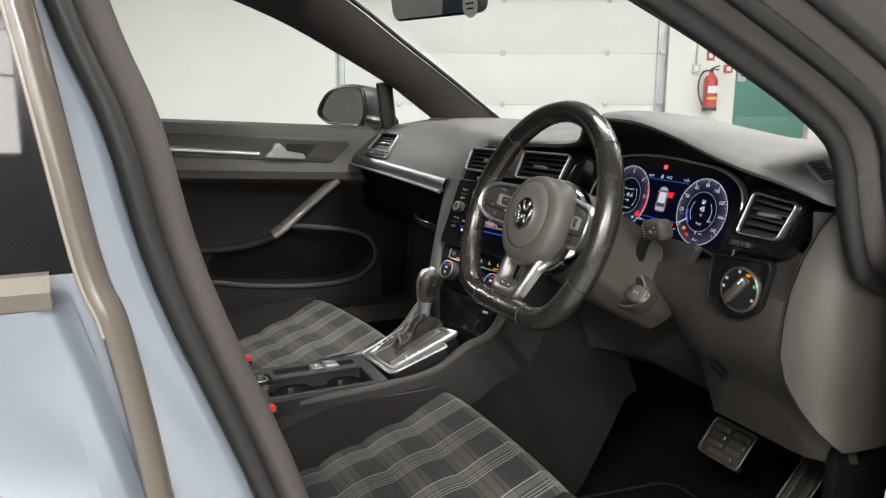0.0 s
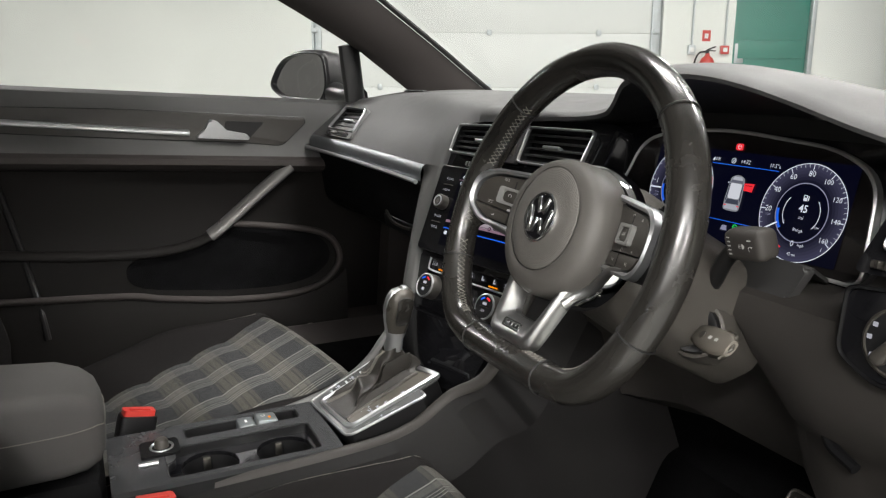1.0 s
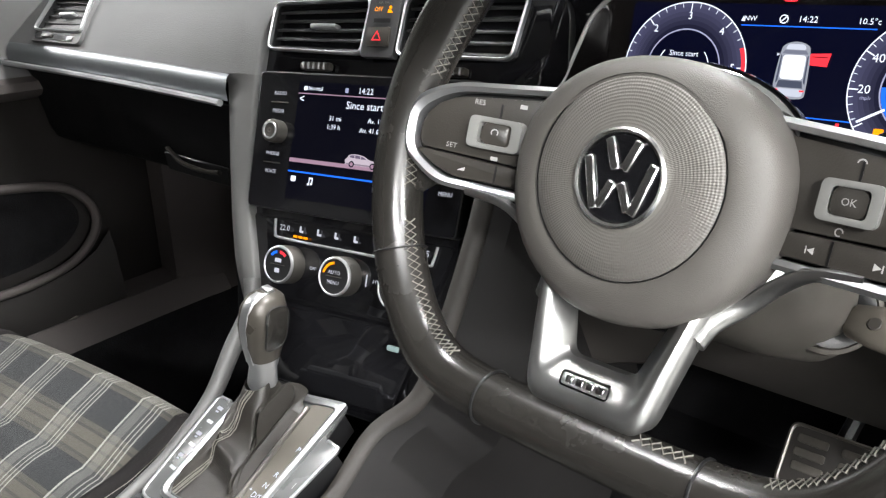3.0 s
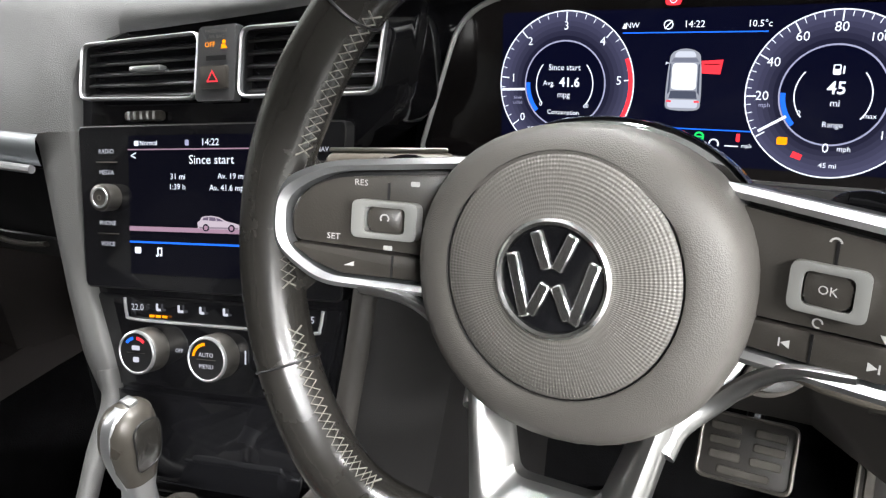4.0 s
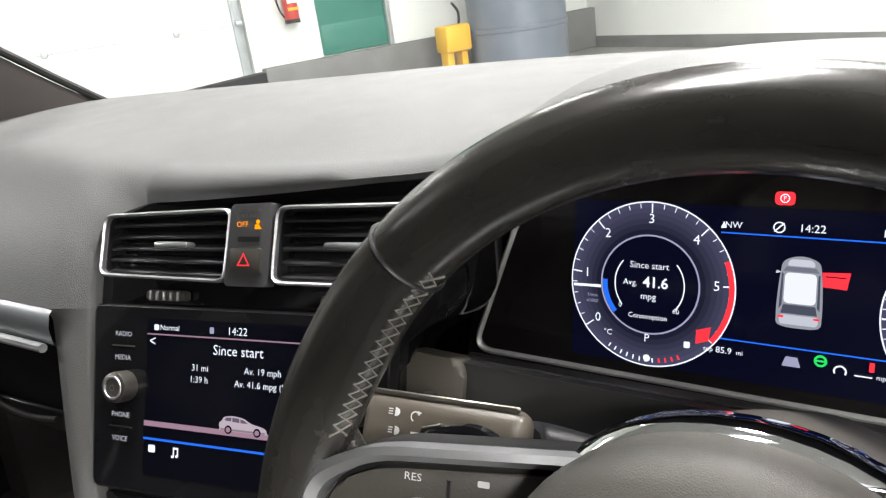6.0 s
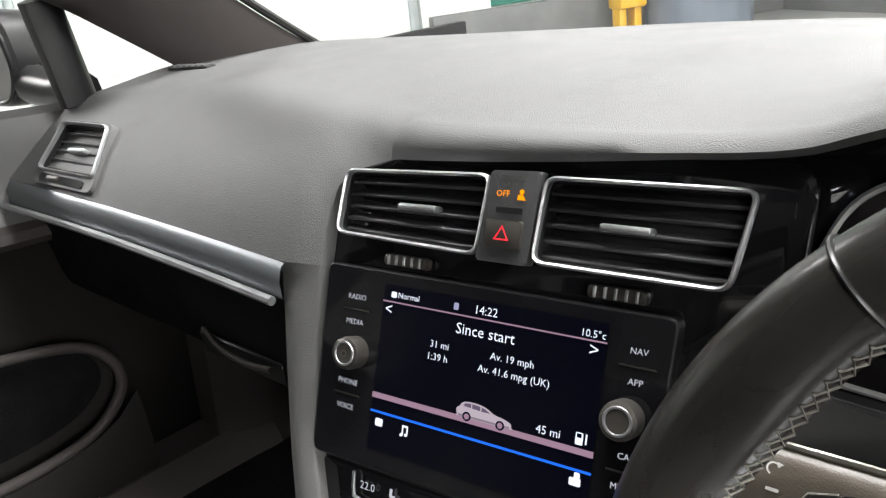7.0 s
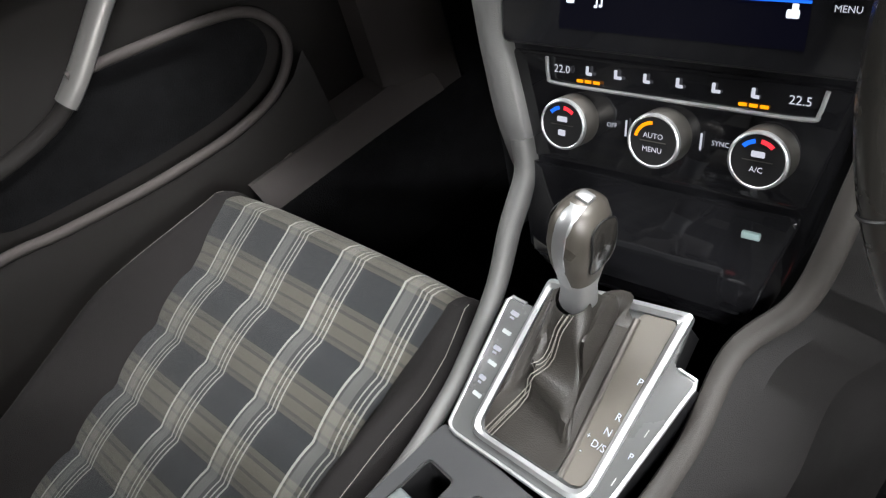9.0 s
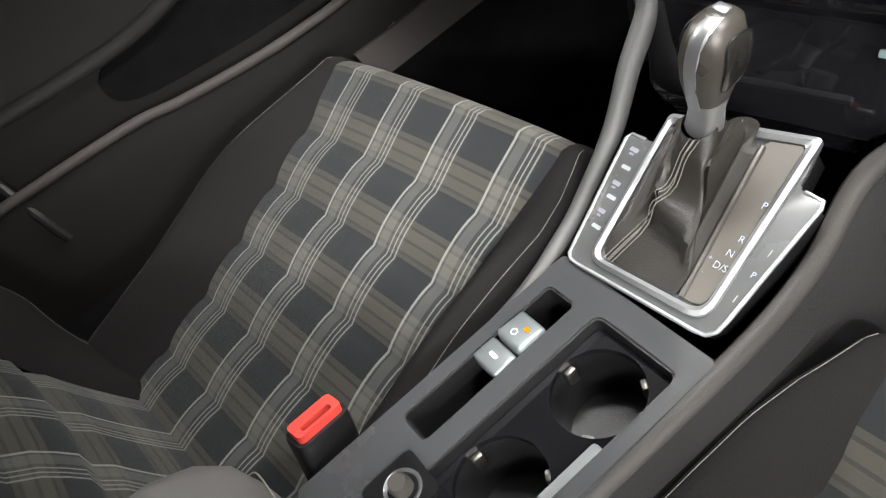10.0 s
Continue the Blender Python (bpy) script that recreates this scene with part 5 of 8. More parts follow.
icon_rect(0.004, 0.005, -0.020, 0.0915, G_LILAC, unit, S)
for u, names in ((-0.109, (("RADIO", 0.0845), ("MEDIA", 0.0655), ("PHONE", 0.0195), ("VOICE", 0.0005))), (0.1125, (("NAV", 0.0845), ("APP", 0.0655), ("CAR", 0.0195), ("MENU", 0.0005)))):
    for text, v in names:
        letters(text, 0.0057, at(STACK, u, v, 0.0008), G_MARK, unit)
    for v in (0.075, 0.010):
        part("divider", box(0.024, 0.0010, 0.0010, at(STACK, u, v, 0.0005)), M_METAL, unit)
for u in (-0.1045, 0.1090):
    k = part("knob", lathe([(0.0122, 0.0), (0.0125, 0.010), (0.0118, 0.0140), (0.0095, 0.0148)], 32, at(STACK, u, 0.0430)), M_KNOB, unit, "round satin knob with a dark face")
    part("knob_ring", lathe([(0.0095, 0.0146), (0.0090, 0.0155), (0.0078, 0.0155), (0.0074, 0.0146)], 32, at(STACK, u, 0.0430)), M_SATIN, k)
    part("knob_face", lathe([(0, 0.0143), (0.0075, 0.0147)], 24, at(STACK, u, 0.0430)), M_BTN, k)
part("power_mark", flat_ring(0.0018, 0.0026, at(STACK, -0.1045, 0.0430, 0.0152)), M_METAL, unit)

# ---- climate panel ----
clim = part("climate_panel", prism(rounded([(-0.128, -0.128), (0.108, -0.128), (0.128, -0.044), (-0.136, -0.044)], 0.006), 0.012, CLIM, 0.003, 2, -0.014), M_GLOSS, dash, "glossy black climate panel with three knobs")
brk = smooth_curve([(-0.0975, -0.0460, 0), (-0.0955, -0.0610, 0), (-0.089, -0.0655, 0), (-0.04, -0.0662, 0), (0.05, -0.0662, 0), (0.101, -0.0655, 0), (0.107, -0.0610, 0), (0.110, -0.0460, 0)], 5)
part("silver_bracket", tube([CLIM @ (Vector(p) + Vector((0, 0, 0.001))) for p in brk], 0.0015, 8), M_SATIN, clim)
letters("22.0", 0.0085, at(CLIM, -0.0835, -0.0545, 0.0006), G_MARK, clim)
letters("22.5", 0.0085, at(CLIM, 0.0945, -0.0545, 0.0006), G_MARK, clim)
for i, u in enumerate((-0.060, -0.036, -0.0125, 0.0125, 0.0385, 0.0655)):
    icon_rect(0.0026, 0.0065, u - 0.0012, -0.0530, G_MARK, clim, at(CLIM, 0, 0, 0.0006))
    icon_rect(0.0062 if i in (1, 4) else 0.0045, 0.0024, u + 0.0008, -0.0555, G_MARK, clim, at(CLIM, 0, 0, 0.0006))
    if i in (0, 5):
        for k in range(3):
            icon_rect(0.0058, 0.0024, u - 0.0072 + 0.0072 * k, -0.0615, G_AMBER, clim, at(CLIM, 0, 0, 0.0006), "seat_heat_lamp")
for i, u in enumerate((-0.0705, 0.0050, 0.0790)):
    m = at(CLIM, u, -0.0925, -0.002)
    k = part("climate_knob", lathe([(0.0205, 0.0), (0.0205, 0.014), (0.0198, 0.0185), (0.0182, 0.0200)], 36, m), M_KNOB, clim, "satin bronze climate knob with a dark face")
    part("knob_ring", lathe([(0.0203, 0.0180), (0.0198, 0.0200), (0.0184, 0.0207), (0.0176, 0.0200)], 36, m), M_SATIN, k)
    part("knob_face", lathe([(0, 0.0192), (0.0178, 0.0200)], 32, m), M_DARK, k)
    f = at(m, 0, 0, 0.0204)
    part("divider", flat(rect(0.020, 0.0008), f), M_METAL, k)
    if i == 1:
        letters("AUTO", 0.0055, at(f, 0, 0.0040), G_MARK, k)
        letters("MENU", 0.0055, at(f, 0, -0.0062), G_MARK, k)
        part("fan_arc", flat_ring(0.0122, 0.0148, f, 0, 95, 170), G_AMBER, k)
    else:
        part("cold_mark", flat_ring(0.0118, 0.0148, f, 0, 102, 140), G_BLUE, k)
        part("hot_mark", flat_ring(0.0118, 0.0148, f, 0, 48, 86), G_RED, k)
        icon_rect(0.009, 0.0042, 0, 0.0045, G_MARK, k, f)
        if i == 2:
            letters("A/C", 0.0055, at(f, 0, -0.0062), G_MARK, k)
        else:
            icon_rect(0.0065, 0.0048, 0, -0.0062, G_MARK, k, f)
for text, u in (("OFF", -0.0375), ("SYNC", 0.0470)):
    letters(text, 0.0050, at(CLIM, u, -0.0915, 0.0006), G_MARK, clim)
for u in (-0.0255, 0.0330):
    icon_rect(0.0016, 0.0125, u, -0.092, G_MARK, clim, at(CLIM, 0, 0, 0.0006))
part("tray_lid", prism(rounded([(-0.108, -0.220), (0.082, -0.220), (0.106, -0.136), (-0.122, -0.136)], 0.008), 0.006, STACK, 0.003, 2, -0.013), M_GLOSS, dash, "glossy black tray lid")
part("tray_slot", box(0.013, 0.0055, 0.004, at(STACK, 0.0755, -0.155, -0.006), 0.001), surface("slot_teal", (0.22, 0.30, 0.30), 0.4), dash)

# ---- passenger end vent ----
PV = basis((-0.9507, 0.1540, 0.9910), (0.985, 0.17, 0.02), (-0.12, 0.66, 0.74))
vent(dash, [(-0.058, -0.024), (0.064, -0.031), (0.052, 0.034), (-0.046, 0.038)], PV, 5, (0.006, 0.002))
part("vent_bezel", ring_plate(rounded([(-0.061, -0.040), (0.067, -0.047), (0.0555, 0.037), (-0.049, 0.041)], 0.011), [rounded([(-0.057, -0.023), (0.063, -0.030), (0.051, 0.033), (-0.045, 0.037)], 0.009)], -0.030, -0.0005, PV), M_DASH, dash)
part("vent_tab", prism(rounded([(-0.046, -0.0375), (0.050, -0.0435), (0.050, -0.0345), (-0.046, -0.0285)], 0.003), 0.003, PV, 0.001, 1, -0.002), M_GLOSS, dash, "glossy black strip below the vent")
part("vent_wheel", box(0.024, 0.006, 0.006, at(PV, -0.014, -0.0345, 0.001), 0.002), M_BTN, dash)

# ---- slots of the side demister beside the pillar ----
dm = part("demister_slots", box(0.075, 0.016, 0.004, pose(-0.985, 0.335, 1.0515, 0, 0, 14), 0.0015, 1), M_DARK, dash, "black demister slot at the dash corner")
for k in range(6):
    part("slot_rib", box(0.004, 0.014, 0.003, pose(-1.012 + 0.011 * k, 0.3285 + 0.0027 * k, 1.0535, 0, 0, 14)), M_DASH, dm)


# ---- driver's side of the dashboard ----
lining = []
for c in crest:
    if c.x < -0.48:
        continue
    x = c.x
    top = min(c.z - 0.018, 1.036 + 0.02 * (1 - ((x - 0.0) / 0.3) ** 2))
    lining.append([(x, c.y + 0.004, c.z - 0.010), (x, c.y + 0.04, c.z - 0.016), (x, c.y + 0.09, (c.z + top) / 2 - 0.010), (x, 0.345, top - 0.012), (x, 0.350, 0.93)])
part("hood_lining", loft(lining), M_DARK, dash, "matt black hood over the dials")
part("binnacle_back", prism([(-0.235, -0.078), (0.235, -0.078), (0.225, 0.075), (0.05, 0.105), (-0.08, 0.105), (-0.215, 0.075)], 0.010, CLUST, 0, 1, -0.020), M_GLOSS, dash, "glossy black surround")
rows = []
for x in (-0.235, -0.17, -0.10, 0.0, 0.10, 0.17, 0.215, 0.25, 0.29, 0.325, 0.345, 0.362, 0.376, 0.388):
    k = max(0.0, (x - 0.33) / 0.058)
    y0, z0 = (0.306, 0.879) if x < 0.19 else ((0.290, 0.922) if x < 0.33 else (0.262, 0.985))
    if x > 0.375:
        y0, z0 = 0.30, 0.99
    sh = 0.05 * k ** 2
    tp = 0.030 if -0.11 < x < 0.14 else 0.0
    rows.append([(x, y0 + sh, z0), (x, 0.268 + sh, 0.5 * z0 + 0.5 * 0.877), (x, 0.243 + sh, 0.875), (x, 0.230 + sh, 0.868), (x, 0.222 + sh, 0.845), (x, 0.222 + sh + tp, 0.80), (x, 0.238 + sh + tp * 2, 0.755), (x, 0.262 + sh + tp * 2, 0.735), (x, 0.275 + sh + tp * 2, 0.70), (x, 0.30 + sh + tp * 2, 0.635), (x, 0.42 + sh, 0.60)])
part("lower_panel", loft(rows), M_KNEE, dash, "dark grey lower dash below the dials")
LEDGE = basis((0.0, 0.2455, 0.868), (1, 0.0, 0.006), (0, 0.30, 1.0))
# the hood's shade on the shelf and its lit end are painted as two colours
part("ledge", prism(rounded([(-0.250, 0.0), (0.150, 0.0), (0.163, 0.036), (-0.250, 0.038)], [0.004, 0.004, 0.006, 0.014], 5), 0.012, LEDGE, 0.005, 4, -0.004), M_SHELF, dash, "grey-brown shelf below the dials, darkened for the hood's shade")
part("ledge_top", prism(rounded([(-0.246, 0.0), (0.158, 0.0), (0.150, 0.045), (-0.20, 0.045)], 0.006), 0.004, basis((0.0, 0.2575, 0.9005), (1, 0, 0.006), (0, 1, -0.52)), 0.001, 1), M_SHELF, dash)
part("ledge_end", prism(rounded([(-0.267, -0.034), (-0.202, -0.034), (-0.1985, 0.040), (-0.2565, 0.041)], [0.004, 0.004, 0.012, 0.017], 6), 0.016, LEDGE, 0.006, 4, -0.004), M_TAN, dash, "rounded end of the shelf, painted paler to look lit")
cap, cap_edge = [], []
for z, x, y in ((1.0, 0.374, 0.281), (0.965, 0.358, 0.264), (0.925, 0.349, 0.248), (0.88, 0.345, 0.235), (0.845, 0.348, 0.225), (0.80, 0.350, 0.221), (0.765, 0.357, 0.227), (0.73, 0.374, 0.240), (0.705, 0.392, 0.254), (0.685, 0.408, 0.272)):
    cap.append([(x + 0.002, y + 0.03, z), (x, y + 0.002, z), (x + 0.004, y - 0.001, z)] + [(x + (0.420 - x) * f, y + g, z) for f, g in ((0.35, 0.006), (0.65, 0.022), (0.85, 0.055), (0.96, 0.13), (1.0, 0.30))])
    cap_edge.append(Vector((x - 0.001, y + 0.001, z)))
cap.append([(p[0], p[1] + 0.012, 0.676) for p in cap[-1]])
part("end_cap", loft(cap), M_SHROUD, dash, "grey side cap of the dash end")
part("seam", tube(cap_edge, 0.0016, 6), M_DARK, dash)

DV = basis((0.28, 0.262, 0.968), (1, 0.06, 0), (0, 0.25, 0.97))
part("vent_bezel", ring_plate(rounded([(-0.072, -0.054), (0.028, -0.052), (0.048, 0.022), (0.042, 0.032), (-0.040, 0.041)], 0.010), [rounded([(-0.0485, -0.030), (0.0195, -0.030), (0.038, 0.023), (-0.035, 0.031)], 0.009)], -0.034, -0.004, DV), M_GLOSS, dash, "glossy black vent surround")
vent(dash, [(-0.0495, -0.031), (0.020, -0.031), (0.039, 0.024), (-0.036, 0.032)], DV, 5, (-0.005, 0.002))
part("vent_wheel", box(0.034, 0.008, 0.006, at(DV, -0.038, -0.044, -0.001), 0.002), M_BTN, dash, "ribbed vent wheel")
for k in range(4):
    part("rib", box(0.0018, 0.007, 0.002, at(DV, -0.048 + 0.007 * k, -0.044, 0.0025)), M_METAL, dash)

LS = basis((0.280, 0.2185, 0.872), (0.985, 0.12, 0), (0, 0.10, 0.99))
lp = rounded([(-0.046, -0.020), (-0.004, -0.043), (0.034, -0.024), (0.044, 0.036), (0.038, 0.042), (-0.046, 0.037)], [0.012, 0.02, 0.012, 0.008, 0.008, 0.008], 5)
ls = part("light_panel", prism(lp, 0.004, LS, 0.001, 1, 0.0005), M_GLOSS, dash, "black light switch panel")
part("panel_lip", frame_prism([(x * 1.08, y * 1.08) for x, y in lp], lp, 0.010, LS, -0.004, 0.002), M_LOWER, ls)
part("switch_ring", lathe([(0.031, 0.004), (0.031, 0.008), (0.0285, 0.010), (0.0275, 0.008)], 36, at(LS, 0.004, 0.0)), M_BTN, ls)
part("switch_disc", lathe([(0, 0.0075), (0.0278, 0.008)], 32, at(LS, 0.004, 0.0)), M_DARK, ls)
part("switch_grip", box(0.013, 0.046, 0.016, at(LS, 0.004, 0.0, 0.015, -38), 0.005, 3), M_BTN, ls, "rotary light switch grip")
part("grip_mark", box(0.0022, 0.010, 0.001, at(LS, 0.004 + 0.011, 0.014, 0.0232, -38)), M_WHITE, ls)
for a, mt2 in ((150, G_MARK), (178, G_MARK), (215, G_MARK), (95, G_MARK), (-25, G_MARK)):
    icon_rect(0.0045, 0.0042, 0.004 + 0.0245 * math.cos(radians(a)), 0.0245 * math.sin(radians(a)), mt2, ls, at(LS, 0, 0, 0.0088), "switch_mark")
icon_rect(0.007, 0.0035, 0.004 + 0.0245 * math.cos(radians(62)), 0.0245 * math.sin(radians(62)), G_AMBER, ls, at(LS, 0, 0, 0.0088), "fog_lamp_mark")
icon_rect(0.0045, 0.0045, 0.004 + 0.0245 * math.cos(radians(20)), 0.0245 * math.sin(radians(20)), G_GREEN, ls, at(LS, 0, 0, 0.0088), "side_lamp_mark")

SV = basis((0.340, 0.281, 1.0335), (0.0404, -0.010, -0.023), (0.003, 0.019, 0.006))
hole = rounded([(-0.0215, -0.0095), (0.0195, -0.0105), (0.0215, 0.0085), (-0.0190, 0.0095)], 0.003, 3)
sv = part("demister_vent", prism(hole, 0.002, SV, 0, 1, 0.0), M_DARK, dash, "small demister vent at the dash end")
part("vent_frame", frame_prism(rounded([(-0.0250, -0.0130), (0.0225, -0.0140), (0.0250, 0.0120), (-0.0220, 0.0130)], 0.004, 3), hole, 0.005, SV, -0.001, 0.001), surface("vent_frame_grey", (0.20, 0.20, 0.205), 0.5), sv, "grey vent frame")
for k in range(5):
    part("slat", box(0.0026, 0.018, 0.003, at(SV, -0.0150 + 0.0075 * k, -0.0005, 0.003, 4)), M_DASH, sv)

# ---- digital instrument cluster ----
cl = part("instrument_display", prism(rounded([(-0.222, -0.066), (0.185, -0.068), (0.172, 0.040), (0.12, 0.063), (-0.03, 0.074), (-0.125, 0.066), (-0.178, 0.050)], [0.018, 0.02, 0.03, 0.05, 0.08, 0.06, 0.03], 6), 0.010, CLUST, 0.0, 1, -0.011), surface("cluster_lens", (0.008, 0.007, 0.007), 0.12, coat=0.3), dash, "digital instrument cluster, lit, with two round dials")
ring_o = rounded([(-0.226, -0.070), (0.189, -0.072), (0.176, 0.042), (0.122, 0.067), (-0.03, 0.078), (-0.127, 0.070), (-0.182, 0.053)], [0.018, 0.02, 0.03, 0.05, 0.08, 0.06, 0.03], 6)
ring_i = shrink(ring_o, 0.0042)
part("cluster_frame", frame_prism(ring_o, ring_i, 0.012, CLUST, -0.012, 0.0018), surface("matt_silver", (0.55, 0.55, 0.54), 0.45, metal=0.75), cl, "thin satin silver cluster frame")
D = at(CLUST, 0, 0, 0.0)
part("display", flat(rounded(rect(0.296, 0.109, 0.006, -0.0045), 0.004), D), G_NAVY, cl, "lit dark blue display")
part("blue_line", flat(rect(0.100, 0.0009, 0.006, 0.0335), at(D, 0, 0, 0.0004)), G_BLUE, cl)
part("blue_line", flat(rect(0.100, 0.0009, 0.006, -0.0335), at(D, 0, 0, 0.0004)), G_BLUE, cl)


G_BAND = [glowing("dial_shade", (0.012 + 0.010 * k, 0.012 + 0.0098 * k, 0.028 + 0.017 * k), 1.0, 0.12) for k in range(6)]


def dial(cx, cy, r, marks, lo, hi, red, name):
    dl = part(name, flat(disc(r, 64, cx, cy), at(D, 0, 0, 0.0006)), G_DIAL, cl, "round dial, lit")
    z1 = at(D, 0, 0, 0.0010)
    for k in range(6):
        part("dial_band", flat_ring(r * (0.60 + 0.065 * k), r * (0.60 + 0.065 * (k + 1)), at(D, 0, 0, 0.0008), 0, 0, 360, 72, cx, cy), G_BAND[k], dl)
    part("dial_rim", flat_ring(r - 0.0009, r, z1, 0, 0, 360, 72, cx, cy), G_WHITE, dl)
    part("inner_disc", flat(disc(r * 0.60, 48, cx, cy), z1), G_NAVY, dl)
    z2 = at(D, 0, 0, 0.0013)
    part("inner_rim", flat_ring(r * 0.585, r * 0.605, z2, 0, 0, 360, 60, cx, cy), G_LILAC, dl)
    part("arc", flat_ring(r * 0.415, r * 0.430, z2, 0, 140, 220, 16, cx, cy), G_WHITE, dl)
    part("arc", flat_ring(r * 0.415, r * 0.430, z2, 0, -40, 40, 16, cx, cy), G_WHITE, dl)
    part("blue_arc", flat_ring(r * 0.52, r * 0.58, z2, 0, 178, 222, 16, cx, cy), G_BLUE, dl)
    n = len(marks)
    ticks = []
    for i in range((n - 1) * 5 + 1):
        a = lo + (hi - lo) * i / ((n - 1) * 5)
        big = i % 5 == 0
        ln = 0.0065 if big else 0.0032
        ticks.append(flat(rect(ln, 0.0009 if big else 0.0005), z2 @ pose(cx + (r - 0.0012 - ln / 2) * math.cos(radians(a)), cy + (r - 0.0012 - ln / 2) * math.sin(radians(a)), 0, 0, 0, a)))
    part("dial_scale", join(*ticks), G_WHITE, dl)
    for i, t in enumerate(marks):
        a = radians(lo + (hi - lo) * i / (n - 1))
        if t:
            letters(t, 0.0088 if len(t) < 3 else 0.0078, at(z2, cx + r * 0.79 * math.cos(a), cy + r * 0.79 * math.sin(a)), G_WHITE, dl)
    if red:
        part("red_arc", flat_ring(r * 0.925, r * 0.985, at(D, 0, 0, 0.0015), 0, red[0], red[1], 20, cx, cy), G_RED, dl)
    return dl


d1 = dial(-0.088, -0.0042, 0.0550, ["0", "1", "2", "3", "4", "5", ""], 217, -38, (-38, 22), "rev_counter")
d2 = dial(0.0990, -0.0075, 0.0545, ["", "20", "40", "60", "80", "100", "120", "140", "160"], 213, -35, None, "speedometer")
Z3 = at(D, 0, 0, 0.0018)
part("needle", flat(rect(0.020, 0.0019), Z3 @ pose(-0.088 - 0.043, -0.0042 - 0.0045, 0, 0, 0, 2)), G_WHITE, d1)
part("needle", flat(rect(0.020, 0.0019), Z3 @ pose(0.101 - 0.037, -0.0048 - 0.0225, 0, 0, 0, 32)), G_WHITE, d2)
letters("Since start", 0.0062, at(Z3, -0.088, 0.0085), G_WHITE, d1)
letters("Avg.", 0.0056, at(Z3, -0.1005, -0.0035), G_WHITE, d1)
letters("41.6", 0.0098, at(Z3, -0.0835, -0.0027), G_WHITE, d1, bold=0.0002)
letters("mpg", 0.0062, at(Z3, -0.088, -0.0120), G_WHITE, d1)
letters("Consumption", 0.0048, at(Z3, -0.088, -0.0255), G_WHITE, d1)
letters("0", 0.0050, at(Z3, -0.1070, -0.0195), G_WHITE, d1)
letters("60", 0.0045, at(Z3, -0.0695, -0.0200), G_WHITE, d1)
letters("P", 0.0075, at(Z3, -0.088, -0.0400), G_WHITE, d1)
letters("°C", 0.0055, at(Z3, -0.1150, -0.0395), G_WHITE, d1)
letters("1/min", 0.0034, at(Z3, -0.1270, -0.0150), G_LILAC, d1)
letters("x1000", 0.0034, at(Z3, -0.1270, -0.0190), G_LILAC, d1)
part("temperature_scale", join(*[flat(rect(0.0030, 0.0009), Z3 @ pose(-0.088 + 0.0505 * math.cos(radians(a)), -0.0042 + 0.0505 * math.sin(radians(a)), 0, 0, 0, a)) for a in range(240, 276, 5)]), G_WHITE, d1)
part("temperature_scale", join(*[flat(rect(0.0030, 0.0012), Z3 @ pose(-0.088 + 0.0505 * math.cos(radians(a)), -0.0042 + 0.0505 * math.sin(radians(a)), 0, 0, 0, a)) for a in range(280, 300, 5)]), G_RED, d1)
part("temperature_pointer", flat(disc(0.0024, 12, -0.0875, -0.0535), Z3), G_WHITE, d1)
icon_rect(0.004, 0.0042, -0.0615, -0.0405, G_WHITE, d1, Z3)
part("door_lamp", flat([(-0.0560, -0.0300), (-0.0470, -0.0270), (-0.0480, -0.0360), (-0.0560, -0.0390)], Z3), G_RED, d1)
letters("45", 0.0115, at(Z3, 0.1010, -0.0030), G_WHITE, d2, bold=0.0002)
letters("mi", 0.0062, at(Z3, 0.1010, -0.0125), G_WHITE, d2)
letters("Range", 0.0052, at(Z3, 0.1010, -0.0265), G_WHITE, d2)
letters("0", 0.0090, at(Z3, 0.0985, -0.0420), G_WHITE, d2)
letters("mph", 0.0048, at(Z3, 0.1095, -0.0420), G_WHITE, d2)
letters("mph", 0.0042, at(Z3, 0.0580, -0.0150), G_LILAC, d2)
letters("0", 0.0048, at(Z3, 0.0800, -0.0195), G_WHITE, d2)
letters("max", 0.0045, at(Z3, 0.1220, -0.0200), G_WHITE, d2)
letters("45 mi", 0.0048, at(Z3, 0.1010, -0.0535), G_WHITE, d2)
letters("1", 0.0060, at(Z3, 0.1350, -0.0420), G_WHITE, d2)
icon_rect(0.0048, 0.0066, 0.1000, 0.0090, G_WHITE, d2, Z3)
icon_rect(0.0030, 0.0022, 0.1000, 0.0105, G_NAVY, d2, at(Z3, 0, 0, 0.0002))
icon_rect(0.0012, 0.0050, 0.1040, 0.0090, G_WHITE, d2, Z3)
icon_rect(0.0068, 0.0052, 0.0715, -0.0385, G_AMBER, d2, Z3, "fuel_lamp")
part("fuel_scale", flat(rect(0.0065, 0.0040), Z3 @ pose(0.0815, -0.0480, 0, 0, 0, -20)), G_RED, d2)
letters("NW", 0.0056, at(Z3, -0.0365, 0.0385), G_WHITE, cl)
part("compass_mark", flat([(-0.0440, 0.0365), (-0.0405, 0.0365), (-0.0422, 0.0408)], Z3), G_WHITE, cl)
letters("14:22", 0.0066, at(Z3, 0.0075, 0.0388), G_WHITE, cl)
part("start_stop_mark", flat_ring(0.0026, 0.0034, at(Z3, -0.0105, 0.0388)), G_WHITE, cl)
part("start_stop_mark", flat(rect(0.0075, 0.0009), Z3 @ pose(-0.0105, 0.0388, 0, 0, 0, 45)), G_WHITE, cl)
letters("10.5°c", 0.0062, at(Z3, 0.0505, 0.0385), G_WHITE, cl)
letters("trip", 0.0042, at(Z3, -0.0480, -0.0410), G_WHITE, cl)
